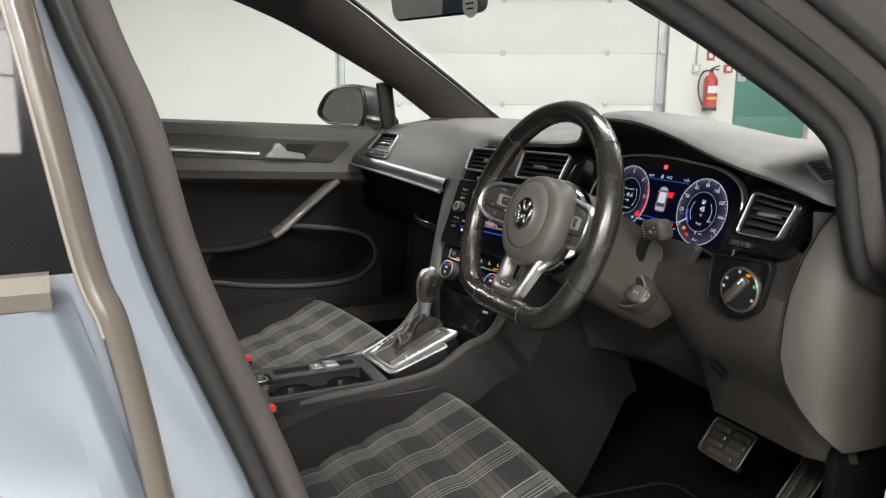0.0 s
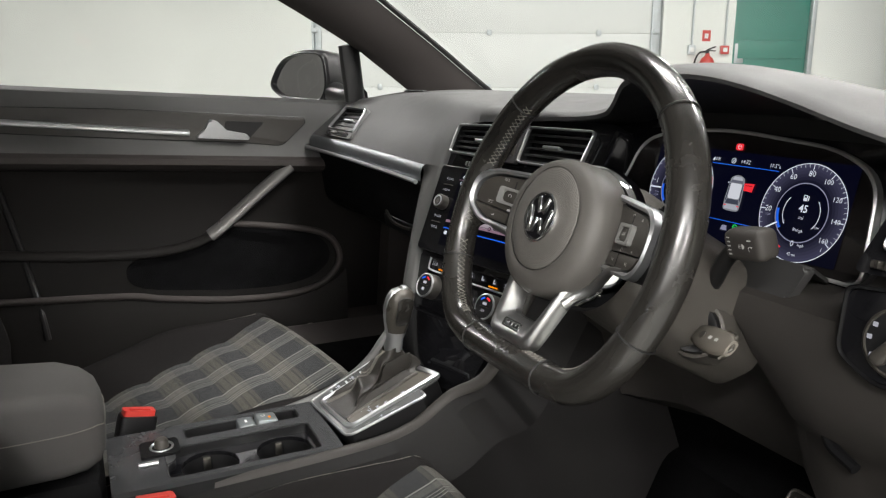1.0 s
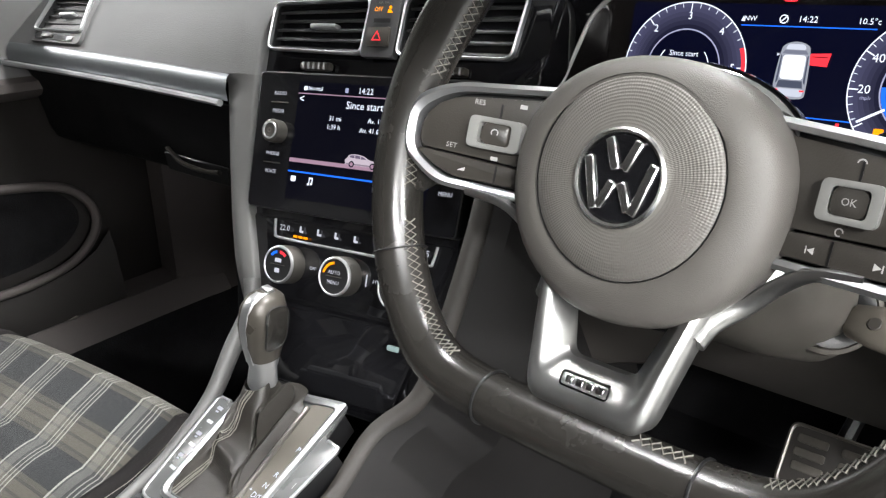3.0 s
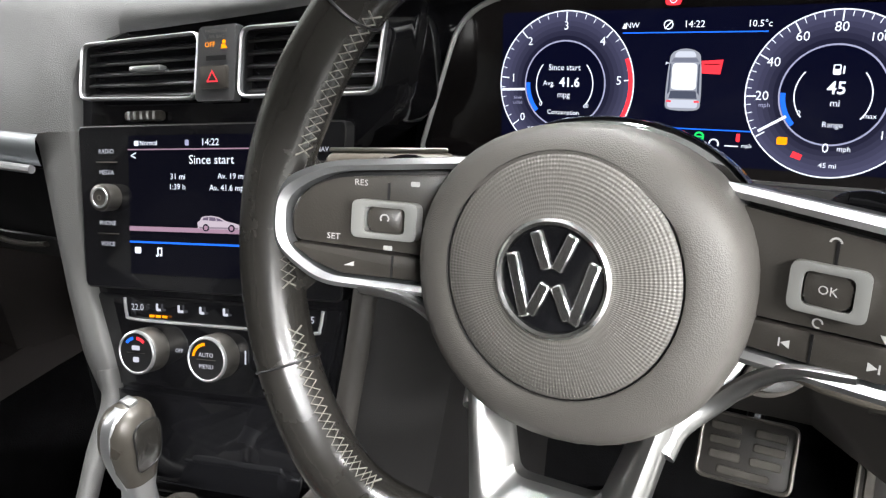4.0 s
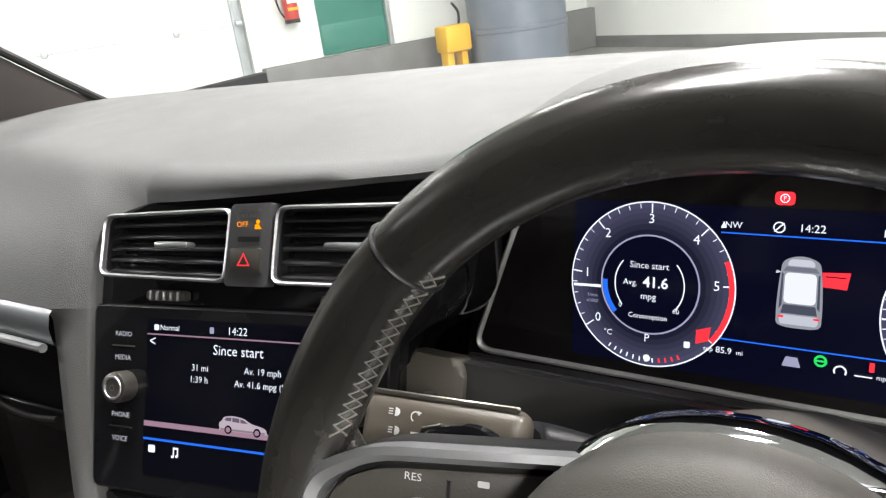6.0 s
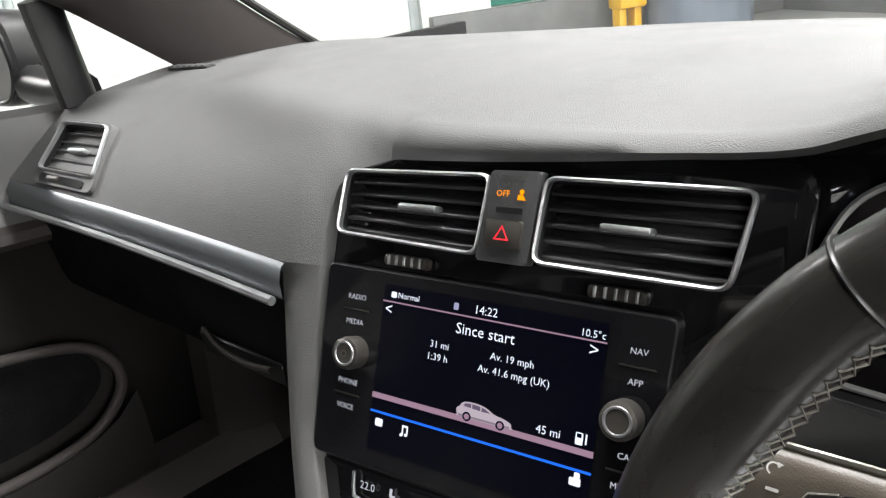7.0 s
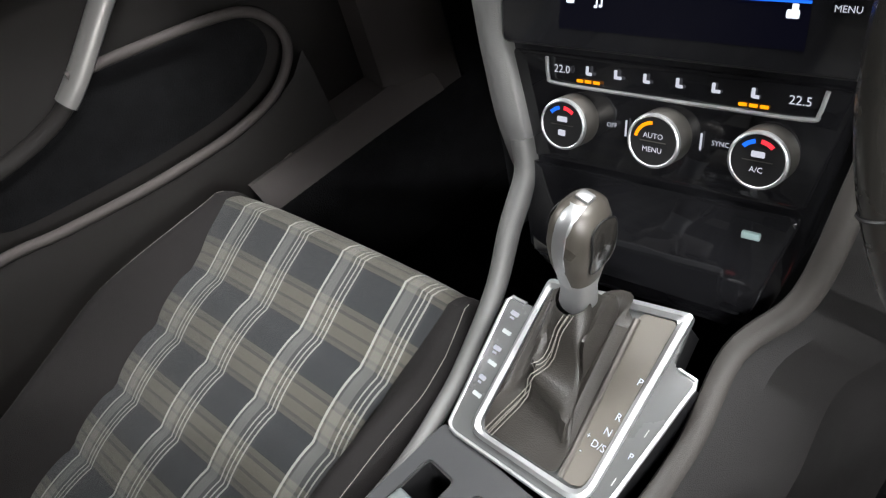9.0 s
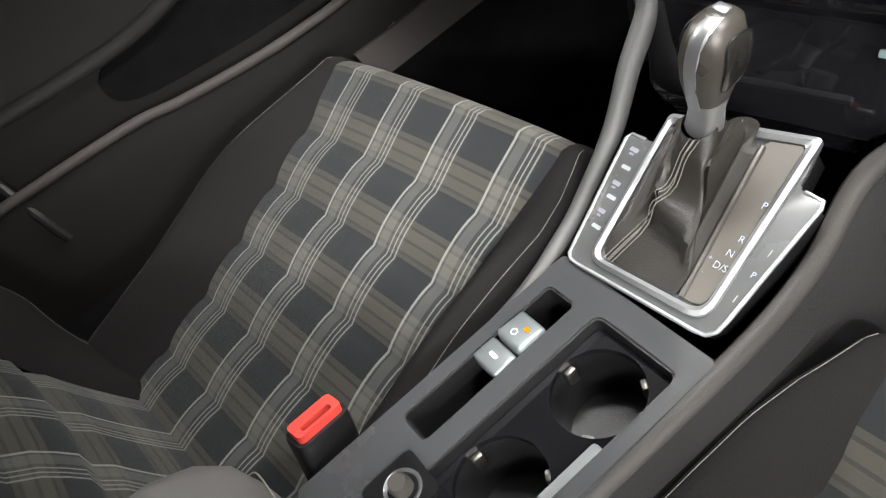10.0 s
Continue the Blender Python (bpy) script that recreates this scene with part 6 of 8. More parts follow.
letters("85.9", 0.0058, at(Z3, -0.0385, -0.0408), G_WHITE, cl)
letters("mi", 0.0042, at(Z3, -0.0290, -0.0410), G_WHITE, cl)
part("lane_mark", flat([(-0.0045, -0.0445), (0.0060, -0.0445), (0.0040, -0.0385), (-0.0025, -0.0385)], Z3), G_LILAC, cl)
part("brake_lamp", flat_ring(0.0022, 0.0036, at(Z3, 0.0165, -0.0385)), G_GREEN, cl)
icon_rect(0.0050, 0.0012, 0.0165, -0.0385, G_GREEN, cl, Z3)
part("cruise_mark", flat_ring(0.0026, 0.0036, at(Z3, 0.0270, -0.0430), 0, -30, 210), G_WHITE, cl)
icon_rect(0.0090, 0.0008, 0.0390, -0.0440, G_WHITE, cl, Z3)
letters("mph", 0.0040, at(Z3, 0.0490, -0.0435), G_WHITE, cl)
icon_rect(0.0026, 0.0056, 0.0430, -0.0380, G_RED, cl, Z3, "belt_lamp")
# picture of a car from behind, door open
CAR = at(Z3, 0.0030, 0.0, 0.0)
body = [(p.x, p.y) for p in smooth_curve([(-0.0110, -0.0195), (0.0, -0.0208), (0.0110, -0.0195), (0.0125, -0.0130), (0.0122, 0.0), (0.0112, 0.0120), (0.0092, 0.0195), (0.0, 0.0225), (-0.0092, 0.0195), (-0.0112, 0.0120), (-0.0122, 0.0), (-0.0125, -0.0130)], 4, True)]
cp = part("car_picture", flat(body, CAR), glowing("car_silver", (0.34, 0.35, 0.40), 0.85), cl, "white car seen from above on the display")
part("car_roof", flat(rounded([(-0.0088, -0.0060), (0.0088, -0.0060), (0.0086, 0.0125), (-0.0086, 0.0125)], 0.003, 4), CAR, 0.0002), glowing("car_white", (0.84, 0.86, 0.93), 1.0), cp)
part("car_bonnet", flat(rounded([(-0.0080, 0.0165), (0.0080, 0.0165), (0.0062, 0.0206), (-0.0062, 0.0206)], 0.002, 4), CAR, 0.0002), glowing("car_pale", (0.62, 0.64, 0.72), 0.9), cp)
part("car_boot", flat(rounded([(-0.0105, -0.0188), (0.0105, -0.0188), (0.0108, -0.0130), (-0.0108, -0.0130)], 0.002, 4), CAR, 0.0002), glowing("car_pale_rear", (0.58, 0.60, 0.68), 0.9), cp)
part("car_glass", flat([(-0.0098, 0.0132), (0.0098, 0.0132), (0.0080, 0.0160), (-0.0080, 0.0160)], CAR, 0.0003), glowing("car_grey", (0.20, 0.21, 0.27), 0.8), cp)
part("car_glass", flat([(-0.0100, -0.0122), (0.0100, -0.0122), (0.0088, -0.0068), (-0.0088, -0.0068)], CAR, 0.0003), glowing("car_dark", (0.08, 0.09, 0.13), 0.8), cp)
for k in (-1, 1):
    part("car_glass", flat([(k * 0.0112, -0.0095), (k * 0.0096, -0.0075), (k * 0.0094, 0.0115), (k * 0.0104, 0.0125)][::k], CAR, 0.0003), glowing("car_dark_side", (0.08, 0.09, 0.13), 0.8), cp)
    icon_rect(0.0034, 0.0013, k * 0.0098, -0.0142, G_RED, cp, at(CAR, 0, 0, 0.0004), "tail_lamp")
part("mirror_picture", flat([(-0.0108, 0.0125), (-0.0138, 0.0112), (-0.0135, 0.0135)], CAR, 0.0001), glowing("car_mirror", (0.62, 0.64, 0.72), 0.9), cp)
part("open_door", flat([(0.0150, 0.0055), (0.0142, 0.0140), (0.0290, 0.0150), (0.0275, 0.0050)], Z3), G_RED, cl, "lit red open door")
part("door_line", flat(rect(0.0105, 0.0006, 0.0215, 0.0118), at(Z3, 0, 0, 0.0003)), G_BLACK, cl)
RL = at(CLUST, -0.0085, 0.0560, 0.0004)
rl = part("parking_brake_lamp", flat(rounded(rect(0.0112, 0.0080), 0.0028, 4), RL), G_RED, cl, "lit red brake warning lamp")
part("lamp_ring", flat_ring(0.0021, 0.0027, RL, 0.0002), G_WHITE, rl)
letters("P", 0.0036, at(RL, 0, 0, 0.0003), G_WHITE, rl)

# ---- steering column: shroud, stalks, lock ----
secs = []
for z, w, y0, y1 in ((-0.052, 0.060, -0.052, 0.050), (-0.058, 0.074, -0.060, 0.058), (-0.070, 0.080, -0.066, 0.062), (-0.10, 0.082, -0.086, 0.062), (-0.16, 0.083, -0.103, 0.050), (-0.26, 0.084, -0.118, 0.030)):
    secs.append([(x, y, z) for x, y in rounded([(-w, y0 * 0.7), (-w * 0.55, y0), (w * 0.55, y0), (w, y0 * 0.7), (w * 0.97, y1 * 0.36), (w * 0.52, y1 * 0.82), (0.0, y1 * 1.04), (-w * 0.52, y1 * 0.82), (-w * 0.97, y1 * 0.36)], 0.014, 3)])
col = tagged(new("steering_column", mesh_of("steering_column", loft(secs, True, True, WHEEL), M_SHROUD)), "warm grey steering column shroud behind the wheel", "steering column")
lock_m = basis((0.088, 0.178, 0.832), (0.86, 0.5, 0.0), (0, 0.34, 0.94))
part("lock_housing", lathe([(0.0255, -0.008), (0.0275, -0.004), (0.0310, -0.006), (0.0350, -0.020), (0.0400, -0.055)], 32, lock_m), M_SHROUD, col)
part("lock_ring", lathe([(0.0135, -0.012), (0.0150, -0.002), (0.0200, 0.001), (0.0250, 0.001), (0.0265, -0.006)], 28, lock_m), M_DARK, col)
part("lock_barrel", lathe([(0, 0.004), (0.009, 0.004), (0.011, 0.0), (0.0135, -0.010)], 20, lock_m), M_METAL, col)


def stalk(path, head_at, size, turn, marks, name, label, head_mat=M_BTN):
    s = part(name, tube(smooth_curve(path, 5), 0.0085, 10), M_DARK, col, label)
    hm = Matrix.Translation(head_at) @ turn
    part("stalk_head", box(*size, hm, 0.008, 4), head_mat, s)
    face = hm @ pose(0, -size[1] / 2 - 0.0004, 0, 90)
    for kind, dx, dz, k in marks:
        if kind == "lamp":
            shape = [flat([(dx + k * 0.0030 * math.cos(radians(a)), dz + k * 0.0022 * math.sin(radians(a))) for a in range(-90, 91, 15)], face)]
            shape += [flat(rect(0.0026 * k, 0.0006, dx - 0.0026 * k, dz + e * 0.0012 * k), face) for e in (-1, 0, 1)]
        elif kind == "arrow":
            shape = [flat([(dx, dz), (dx + k * 0.0042, dz + abs(k) * 0.0042), (dx + k * 0.0042, dz - abs(k) * 0.0042)], face), flat(rect(0.0030, 0.0026, dx + k * 0.0056, dz), face)]
        elif kind == "turn":
            shape = [flat_ring(0.0020 * k, 0.0027 * k, at(face, dx, dz), 0, 20, 250, 14), flat([(dx + 0.0010, dz + 0.0030 * k), (dx + 0.0036, dz + 0.0022 * k), (dx + 0.0014, dz + 0.0008 * k)], face)]
        else:
            shape = [flat(rounded(rect(0.0050 * k, 0.0013, dx, dz), 0.0004, 2), face)]
        part("stalk_mark", join(*shape), M_PRINT, s)
    return s


stalk([(-0.04, 0.165, 0.920), (-0.09, 0.150, 0.935), (-0.09, 0.132, 0.945)], (-0.130, 0.122, 0.944), (0.092, 0.018, 0.036), pose(0, 0, 0, -34, -2, 4), [("lamp", -0.024, 0.009, 1.0), ("lamp", -0.023, 0.0, 1.0), ("lamp", -0.021, -0.009, 1.0), ("turn", -0.012, 0.008, 1.0), ("bar", -0.011, 0.0, 1.0), ("turn", -0.009, -0.008, 1.0), ("arrow", 0.0185, 0.001, 1.0), ("arrow", 0.0355, 0.001, -1.0)], "indicator_stalk", "dark brown-grey indicator stalk with pale symbols", M_STALK)
part("stalk_edge", box(0.084, 0.0022, 0.0030, Matrix.Translation((-0.130, 0.122, 0.944)) @ pose(0, 0, 0, -34, -2, 4) @ pose(0, -0.0060, 0.0180), 0.0008, 1), M_METAL, col, "bright edge of the indicator stalk")
stalk([(0.055, 0.205, 0.852), (0.085, 0.200, 0.872), (0.110, 0.190, 0.905), (0.136, 0.181, 0.931)], (0.157, 0.174, 0.9365), (0.048, 0.026, 0.030), pose(0, 0, 0, 12, -8, -4), [("bar", -0.014, 0.009, 0.8), ("bar", -0.014, 0.005, 0.8), ("bar", -0.014, 0.001, 0.8), ("bar", -0.014, -0.003, 0.8), ("bar", -0.014, -0.007, 0.8), ("lamp", 0.002, 0.001, 1.1), ("bar", 0.012, 0.007, 1.0), ("turn", 0.012, -0.001, 0.9)], "wiper_stalk", "dark grey wiper stalk with white symbols", M_KNEE)
part("stalk_boot", lathe([(0.016, -0.01), (0.016, 0.004), (0.011, 0.012)], 20, basis((0.055, 0.205, 0.852), (1, 0, 0.3), (0, 1, 0.3))), M_PILLAR, col)
ky = thing("ignition_key", "black folding key turned in the ignition lock, sheen painted grey", "key", at=(0.10, 0.176, 0.832))
KEY = basis((0.130, 0.166, 0.833), (0.93, -0.30, 0.12), (0.25, 0.62, 0.74))
secs = []
for x, w, h in ((-0.034, 0.007, 0.004), (-0.031, 0.011, 0.0058), (-0.014, 0.0140, 0.0066), (0.010, 0.0150, 0.0066), (0.026, 0.0135, 0.0062), (0.033, 0.0085, 0.0042)):
    secs.append([(x, w * math.copysign(abs(math.cos(2 * math.pi * j / 16)) ** 0.7, math.cos(2 * math.pi * j / 16)), h * math.copysign(abs(math.sin(2 * math.pi * j / 16)) ** 0.7, math.sin(2 * math.pi * j / 16))) for j in range(16)])
# the key is black; this paler colour paints the sheen on its head
part("bow", loft(secs, True, True, KEY), M_TAN, ky, "black key head, its sheen painted as warm grey")
part("key_edge", tube([KEY @ Vector(p) for p in ((0.012, -0.0150, 0), (0.027, -0.0132, 0), (0.0338, 0.0, 0), (0.027, 0.0132, 0), (0.012, 0.0150, 0))], 0.0022, 8), M_METAL, ky, "bright metal edge")
part("key_button", prism(disc(0.0042, 16, -0.014, 0.0), 0.0012, KEY, 0.0004, 1, 0.0062), M_BTN, ky)
for x in (0.002, 0.014):
    part("key_mark", flat(rounded(rect(0.0060, 0.0036, x, 0.0), 0.0008, 2), at(KEY, 0, 0, 0.0070)), M_PRINT, ky)
part("blade", box(0.022, 0.0085, 0.0026, at(KEY, -0.044, 0.0, 0.0), 0.0006, 1), M_METAL, ky, "steel key blade")

# ---- pedals ----


def pedal(name, c, w, h, lean, label, pads):
    p = thing(name, label, "pedal", at=c)
    m = Matrix.Translation(c) @ pose(0, 0, 0, 90 - lean)
    part("plate", prism(rounded(rect(w, h), 0.012, 4), 0.010, m, 0.003, 2), M_KNEE, p, "dark rubber pedal plate")
    part("rim", frame_prism(rounded(rect(w, h), 0.012, 4), rounded(rect(w - 0.008, h - 0.008), 0.009, 4), 0.012, m, 0.0, 0.001), M_PEDAL, p, "worn steel rim")
    for x, y, a, b2 in pads:
        part("tread_bar", prism(rounded(rect(a, b2, x, y), 0.003, 2), 0.003, m, 0.001, 1, 0.0095), M_PEDAL, p)
    part("arm", tube([m @ Vector((0, h * 0.2, -0.004)), m @ Vector((0.0, h * 0.9, -0.05)), m @ Vector((0.0, h * 0.9 + 0.2, -0.10))], 0.010, 8), M_DARK, p)
    return p


pedal("brake_pedal", (0.030, 0.488, 0.474), 0.104, 0.078, 38, "dark brake pedal with a steel rim and bars", [(-0.024, 0.022, 0.034, 0.010), (0.024, 0.022, 0.034, 0.010), (-0.024, 0.006, 0.034, 0.010), (0.024, 0.006, 0.034, 0.010), (-0.022, -0.010, 0.034, 0.010), (0.022, -0.010, 0.034, 0.010), (0.0, -0.026, 0.056, 0.009)])
pedal("accelerator_pedal", (0.168, 0.515, 0.430), 0.056, 0.16, 42, "dark accelerator pedal with a steel rim and strips", [(-0.014, 0.0, 0.010, 0.12), (0.014, 0.0, 0.010, 0.12)])
mat_edge = thing("floor_mat", "black carpet floor mat with a bound edge", "mat", at=(0.02, 0.3, 0.262))
part("mat_carpet", prism(rounded([(-0.24, 0.10), (0.26, 0.10), (0.26, 0.56), (-0.20, 0.56)], 0.05), 0.008, pose(0, 0, 0.262), 0.003), M_CARPET, mat_edge)
part("binding", frame_prism(rounded([(-0.243, 0.097), (0.263, 0.097), (0.263, 0.563), (-0.203, 0.563)], 0.05), rounded([(-0.235, 0.105), (0.255, 0.105), (0.255, 0.555), (-0.195, 0.555)], 0.045), 0.010, pose(0, 0, 0.262), 0, 0.002), M_CLOTH, mat_edge)
part("release_lever", tube(smooth_curve([(0.19, 0.262, 0.752), (0.205, 0.256, 0.735), (0.235, 0.252, 0.726)], 5), 0.006, 8), M_LOWER, dash, "bonnet release lever")


# ---- steering wheel, in its own plane ----
def steering_wheel():
    sw = thing("steering_wheel", "black leather flat-bottomed steering wheel with satin silver spokes", "steering wheel", at=tuple(WHEEL.translation))
    R, FLAT = 0.1775, -0.1400
    ctr = []
    n = 160
    for i in range(n):
        a = 2 * math.pi * i / n
        x, y = R * math.sin(a), R * math.cos(a)
        k = 0.012
        y2 = FLAT + k * math.log1p(math.exp((y - FLAT) / k)) if y < 0 else y
        y2 = y2 if y < 0 else y
        ctr.append(Vector((x + 0.0035, y2 - 0.007, 0)))
    secs = []
    for i, p in enumerate(ctr):
        t = (ctr[(i + 1) % n] - ctr[i - 1]).normalized()
        out = Vector((-t.y, t.x, 0))
        a = 2 * math.pi * i / n
        ang = math.degrees(math.atan2(p.y, abs(p.x)))
        bulge = math.exp(-((ang - 26) / 11) ** 2) * 0.0035
        ri, ro, ax = 0.0168 + bulge, 0.0168, 0.0187
        seg = 14
        secs.append([p + out * ((ro if math.cos(2 * math.pi * j / seg) > 0 else ri) * math.cos(2 * math.pi * j / seg)) + Vector((0, 0, ax * math.sin(2 * math.pi * j / seg))) for j in range(seg)])
    secs.append(secs[0])
    bm = loft(secs, True, False, WHEEL)
    bmesh.ops.remove_doubles(bm, verts=bm.verts, dist=1e-6)
    rim = part("rim", bm, M_LEATHER, sw, "worn glossy black leather rim")
    for deg in (-45, 45, -112, 112, 158, -158):
        i = int(round((deg % 360) / 360 * n)) % n
        t = (ctr[(i + 1) % n] - ctr[i - 1]).normalized()
        out = Vector((-t.y, t.x, 0))
        ring = [WHEEL @ (ctr[i] + out * (0.01715 * math.cos(2 * math.pi * j / 24)) + Vector((0, 0, 0.0190 * math.sin(2 * math.pi * j / 24)))) for j in range(24)]
        part("seam", tube(ring, 0.0009, 6, True), M_DARK, rim, "sewn seam round the rim")
    # pale cross stitching along the inner side of the grips
    for a0, a1 in ((215, 254), (262, 284), (288, 318), (42, 72), (76, 98), (106, 145), (160, 170)):
        for ph in (0, 1):
            pts = []
            steps = int((a1 - a0) / 1.8)
            for k in range(steps + 1):
                f = (a0 + (a1 - a0) * k / steps) / 360 * n
                i0 = int(f) % n
                p = ctr[i0].lerp(ctr[(i0 + 1) % n], f - int(f))
                t = (ctr[(i0 + 1) % n] - ctr[i0]).normalized()
                out = Vector((-t.y, t.x, 0))
                z = (0.0062 if (k + ph) % 2 else -0.0022) + 0.003
                ang = math.degrees(math.atan2(p.y, abs(p.x)))
                bulge = math.exp(-((ang - 26) / 11) ** 2) * 0.0035
                pts.append(WHEEL @ (p - out * ((0.0168 + bulge) * math.sqrt(max(0, 1 - (z / 0.0187) ** 2)) + 0.0002) + Vector((0, 0, z))))
            part("stitching", tube(pts, 0.00055, 5), M_STITCH, rim, "pale cross stitching")
    # spokes
    for s in (-1, 1):
        def mx(pl):
            return [(x * s, y) for x, y in (pl if s > 0 else pl[::-1])]
        e = 0.163 if s < 0 else 0.154
        full = rounded([(0.050, -0.027), (0.138, -0.026), (e, -0.008), (e, 0.026), (0.138, 0.040), (0.040, 0.050)], [0.004, 0.010, 0.012, 0.012, 0.014, 0.004], 5)
        inner = rounded([(0.050, -0.0215), (0.134, -0.0205), (e - (0.0068 if s < 0 else 0.0045), -0.006), (e - (0.0068 if s < 0 else 0.0045), 0.020), (0.135, 0.0345), (0.040, 0.0445)], [0.003, 0.009, 0.010, 0.010, 0.012, 0.003], 5)
        DISH = WHEEL @ pose(0, -0.0023, 0, 0, 0, -1.3) @ Matrix(((1, 0, 0, 0), (0, 1, 0, 0), (s * 0.36, 0, 1, -0.36 * 0.122), (0, 0, 0, 1)))
        sp = part("spoke", prism(mx(full), 0.016, DISH, 0.002, 2, -0.028), M_DARK, sw, "side spoke with control buttons")
        part("silver_bezel", frame_prism(mx(full), mx(inner), 0.010, DISH, -0.013, 0.0025), M_SATIN, sp, "satin silver spoke bezel")
        pan = rounded([(0.050, -0.006), (e - 0.011, -0.003), (e - 0.0105, 0.020), (0.133, 0.0315), (0.045, 0.0415)], [0.002, 0.004, 0.010, 0.010, 0.002], 4)
        low = rounded([(0.050, -0.0195), (0.133, -0.0185), (e - 0.011, -0.006), (e - 0.011, -0.0045), (0.050, -0.0075)], [0.002, 0.008, 0.003, 0.002, 0.002], 3)
        bp = part("button_panel", prism(mx(pan), 0.008, DISH, 0.0015, 2, -0.012), M_BTN, sp)
        part("lower_buttons", prism(mx(low), 0.009, DISH, 0.0015, 2, -0.012), M_BTN, sp)
        part("button_gap", box(0.0012, 0.030, 0.0006, at(DISH, s * 0.104, 0.016, -0.0038)), M_DARK, bp)
        part("button_gap", box(0.0010, 0.012, 0.0006, at(DISH, s * 0.100, -0.0125, -0.0028)), M_DARK, sp)
        sb = part("silver_button", frame_prism(rounded(rect(0.0325 if s < 0 else 0.0290, 0.0198, s * 0.103, 0.0120), 0.004), rounded(rect(0.0205 if s < 0 else 0.0185, 0.0135, s * 0.103, 0.0120), 0.003), 0.006, DISH, -0.0045, 0.0005), surface("silver_rocker", (0.27, 0.27, 0.26), 0.35, metal=0.35), bp, "satin silver rocker")
        part("button_cap", prism(rounded(rect(0.0170, 0.0130, s * 0.103, 0.0120), 0.003), 0.005, DISH, 0.001, 1, -0.0045), M_BTN, sb)
        W1 = at(DISH, 0, 0, -0.0036)
        if s < 0:
            letters("RES", 0.0045, at(W1, -0.118, 0.0300), M_PRINT, bp)
            letters("SET", 0.0045, at(W1, -0.131, 0.0005), M_PRINT, bp)
            for x, y, w, h in ((-0.091, 0.0315, 0.0045, 0.0026), (-0.103, -0.0030, 0.0045, 0.0026)):
                icon_rect(w, h, x, y, M_PRINT, bp, W1)
            part("icon", flat_ring(0.0016, 0.0024, at(DISH, -0.103, 0.0130, 0.0008), 0, -40, 220), M_PRINT, sb)
            for x in (-0.122, -0.081):
                part("icon", flat([(x - 0.0026, -0.0142), (x + 0.0026, -0.0142), (x + 0.0026, -0.0117)], at(DISH, 0, 0, -0.0028)), M_PRINT, sp)
        else:
            letters("OK", 0.0050, at(DISH, 0.103, 0.0120, 0.0008), M_PRINT, sb)
            part("icon", flat([(0.1225, 0.0270), (0.1265, 0.0270), (0.1245, 0.0300)], W1), M_PRINT, bp)
            part("icon", flat([(0.1225, -0.0005), (0.1265, -0.0005), (0.1245, -0.0035)], W1), M_PRINT, bp)
            part("icon", flat_ring(0.0017, 0.0025, at(W1, 0.103, 0.0300), 0, 10, 170), M_PRINT, bp)
            part("icon", flat_ring(0.0014, 0.0021, at(W1, 0.101, -0.0020), 0, 0, 300), M_PRINT, bp)
            for x, d in ((0.090, -1), (0.122, 1)):
                part("icon", flat([(x - 0.0020 * d, -0.0150), (x + 0.0016 * d, -0.0132), (x - 0.0020 * d, -0.0114)], at(DISH, 0, 0, -0.0028)), M_PRINT, sp)
                part("icon", flat(rect(0.0007, 0.0036, x + 0.0021 * d, -0.0132), at(DISH, 0, 0, -0.0028)), M_PRINT, sp)
        # root of the rim, spreading into the spoke
        root = loft([[WHEEL @ Vector((s * x, yc + h * math.cos(2 * math.pi * j / 14), zc + d * math.sin(2 * math.pi * j / 14))) for j in range(14)] for x, yc, h, zc, d in ((0.128, 0.000, 0.020, -0.020, 0.007), (0.145, 0.002, 0.024, -0.016, 0.010), (0.161, 0.008, 0.046, -0.006, 0.014), (0.173, 0.008, 0.060, 0.0, 0.0135))], True, True)
        part("spoke_root", root, M_LEATHER, sp)
        pd = prism(mx(rounded([(0.086, 0.004), (0.095, -0.026), (0.146, -0.022), (0.1495, 0.014), (0.138, 0.0385), (0.112, 0.0455), (0.098, 0.0420)], [0.004, 0.01, 0.01, 0.012, 0.010, 0.008, 0.006], 4)), 0.005, WHEEL, 0.002, 2, -0.044)
        pdo = part("shift_paddle", pd, M_GLOSS, sw, "glossy black shift paddle")
        part("paddle_edge", tube([WHEEL @ Vector((s * x, y, -0.0405)) for x, y in ((0.128, 0.0416), (0.1375, 0.0382), (0.1452, 0.0245), (0.1497, 0.013))], 0.0011, 6), M_METAL, pdo, "thin bright edge of the paddle")
        if s > 0:
            letters("OFF +", 0.0046, at(WHEEL, 0.1275, 0.0320, -0.0383, -12), M_PRINT, pdo)
        else:
            letters("-", 0.0085, at(WHEEL, -0.1255, 0.0335, -0.0383, 12), M_PRINT, pdo)
    # hub cover
    def hub(w, top, bot, k=48):
        out = []
        for i in range(k):
            a = 2 * math.pi * i / k
            c, q = math.cos(a), math.sin(a)
            e = 2 / 2.12
            x = w * math.copysign(abs(c) ** e, c)
            y = (top if q > 0 else -bot) * math.copysign(abs(q) ** e, q)
            out.append((x, y))
        return out
    secs = []
    for f, z in ((0.985, -0.040), (1.0, -0.026), (1.0, -0.010), (0.985, -0.001), (0.95, 0.0045), (0.88, 0.0085), (0.78, 0.0108), (0.728, 0.0112)):
        secs.append([(x, y, z) for x, y in hub(0.0775 * f, 0.0665 * f, -0.0790 * f)])
    disc_r = 0.0545
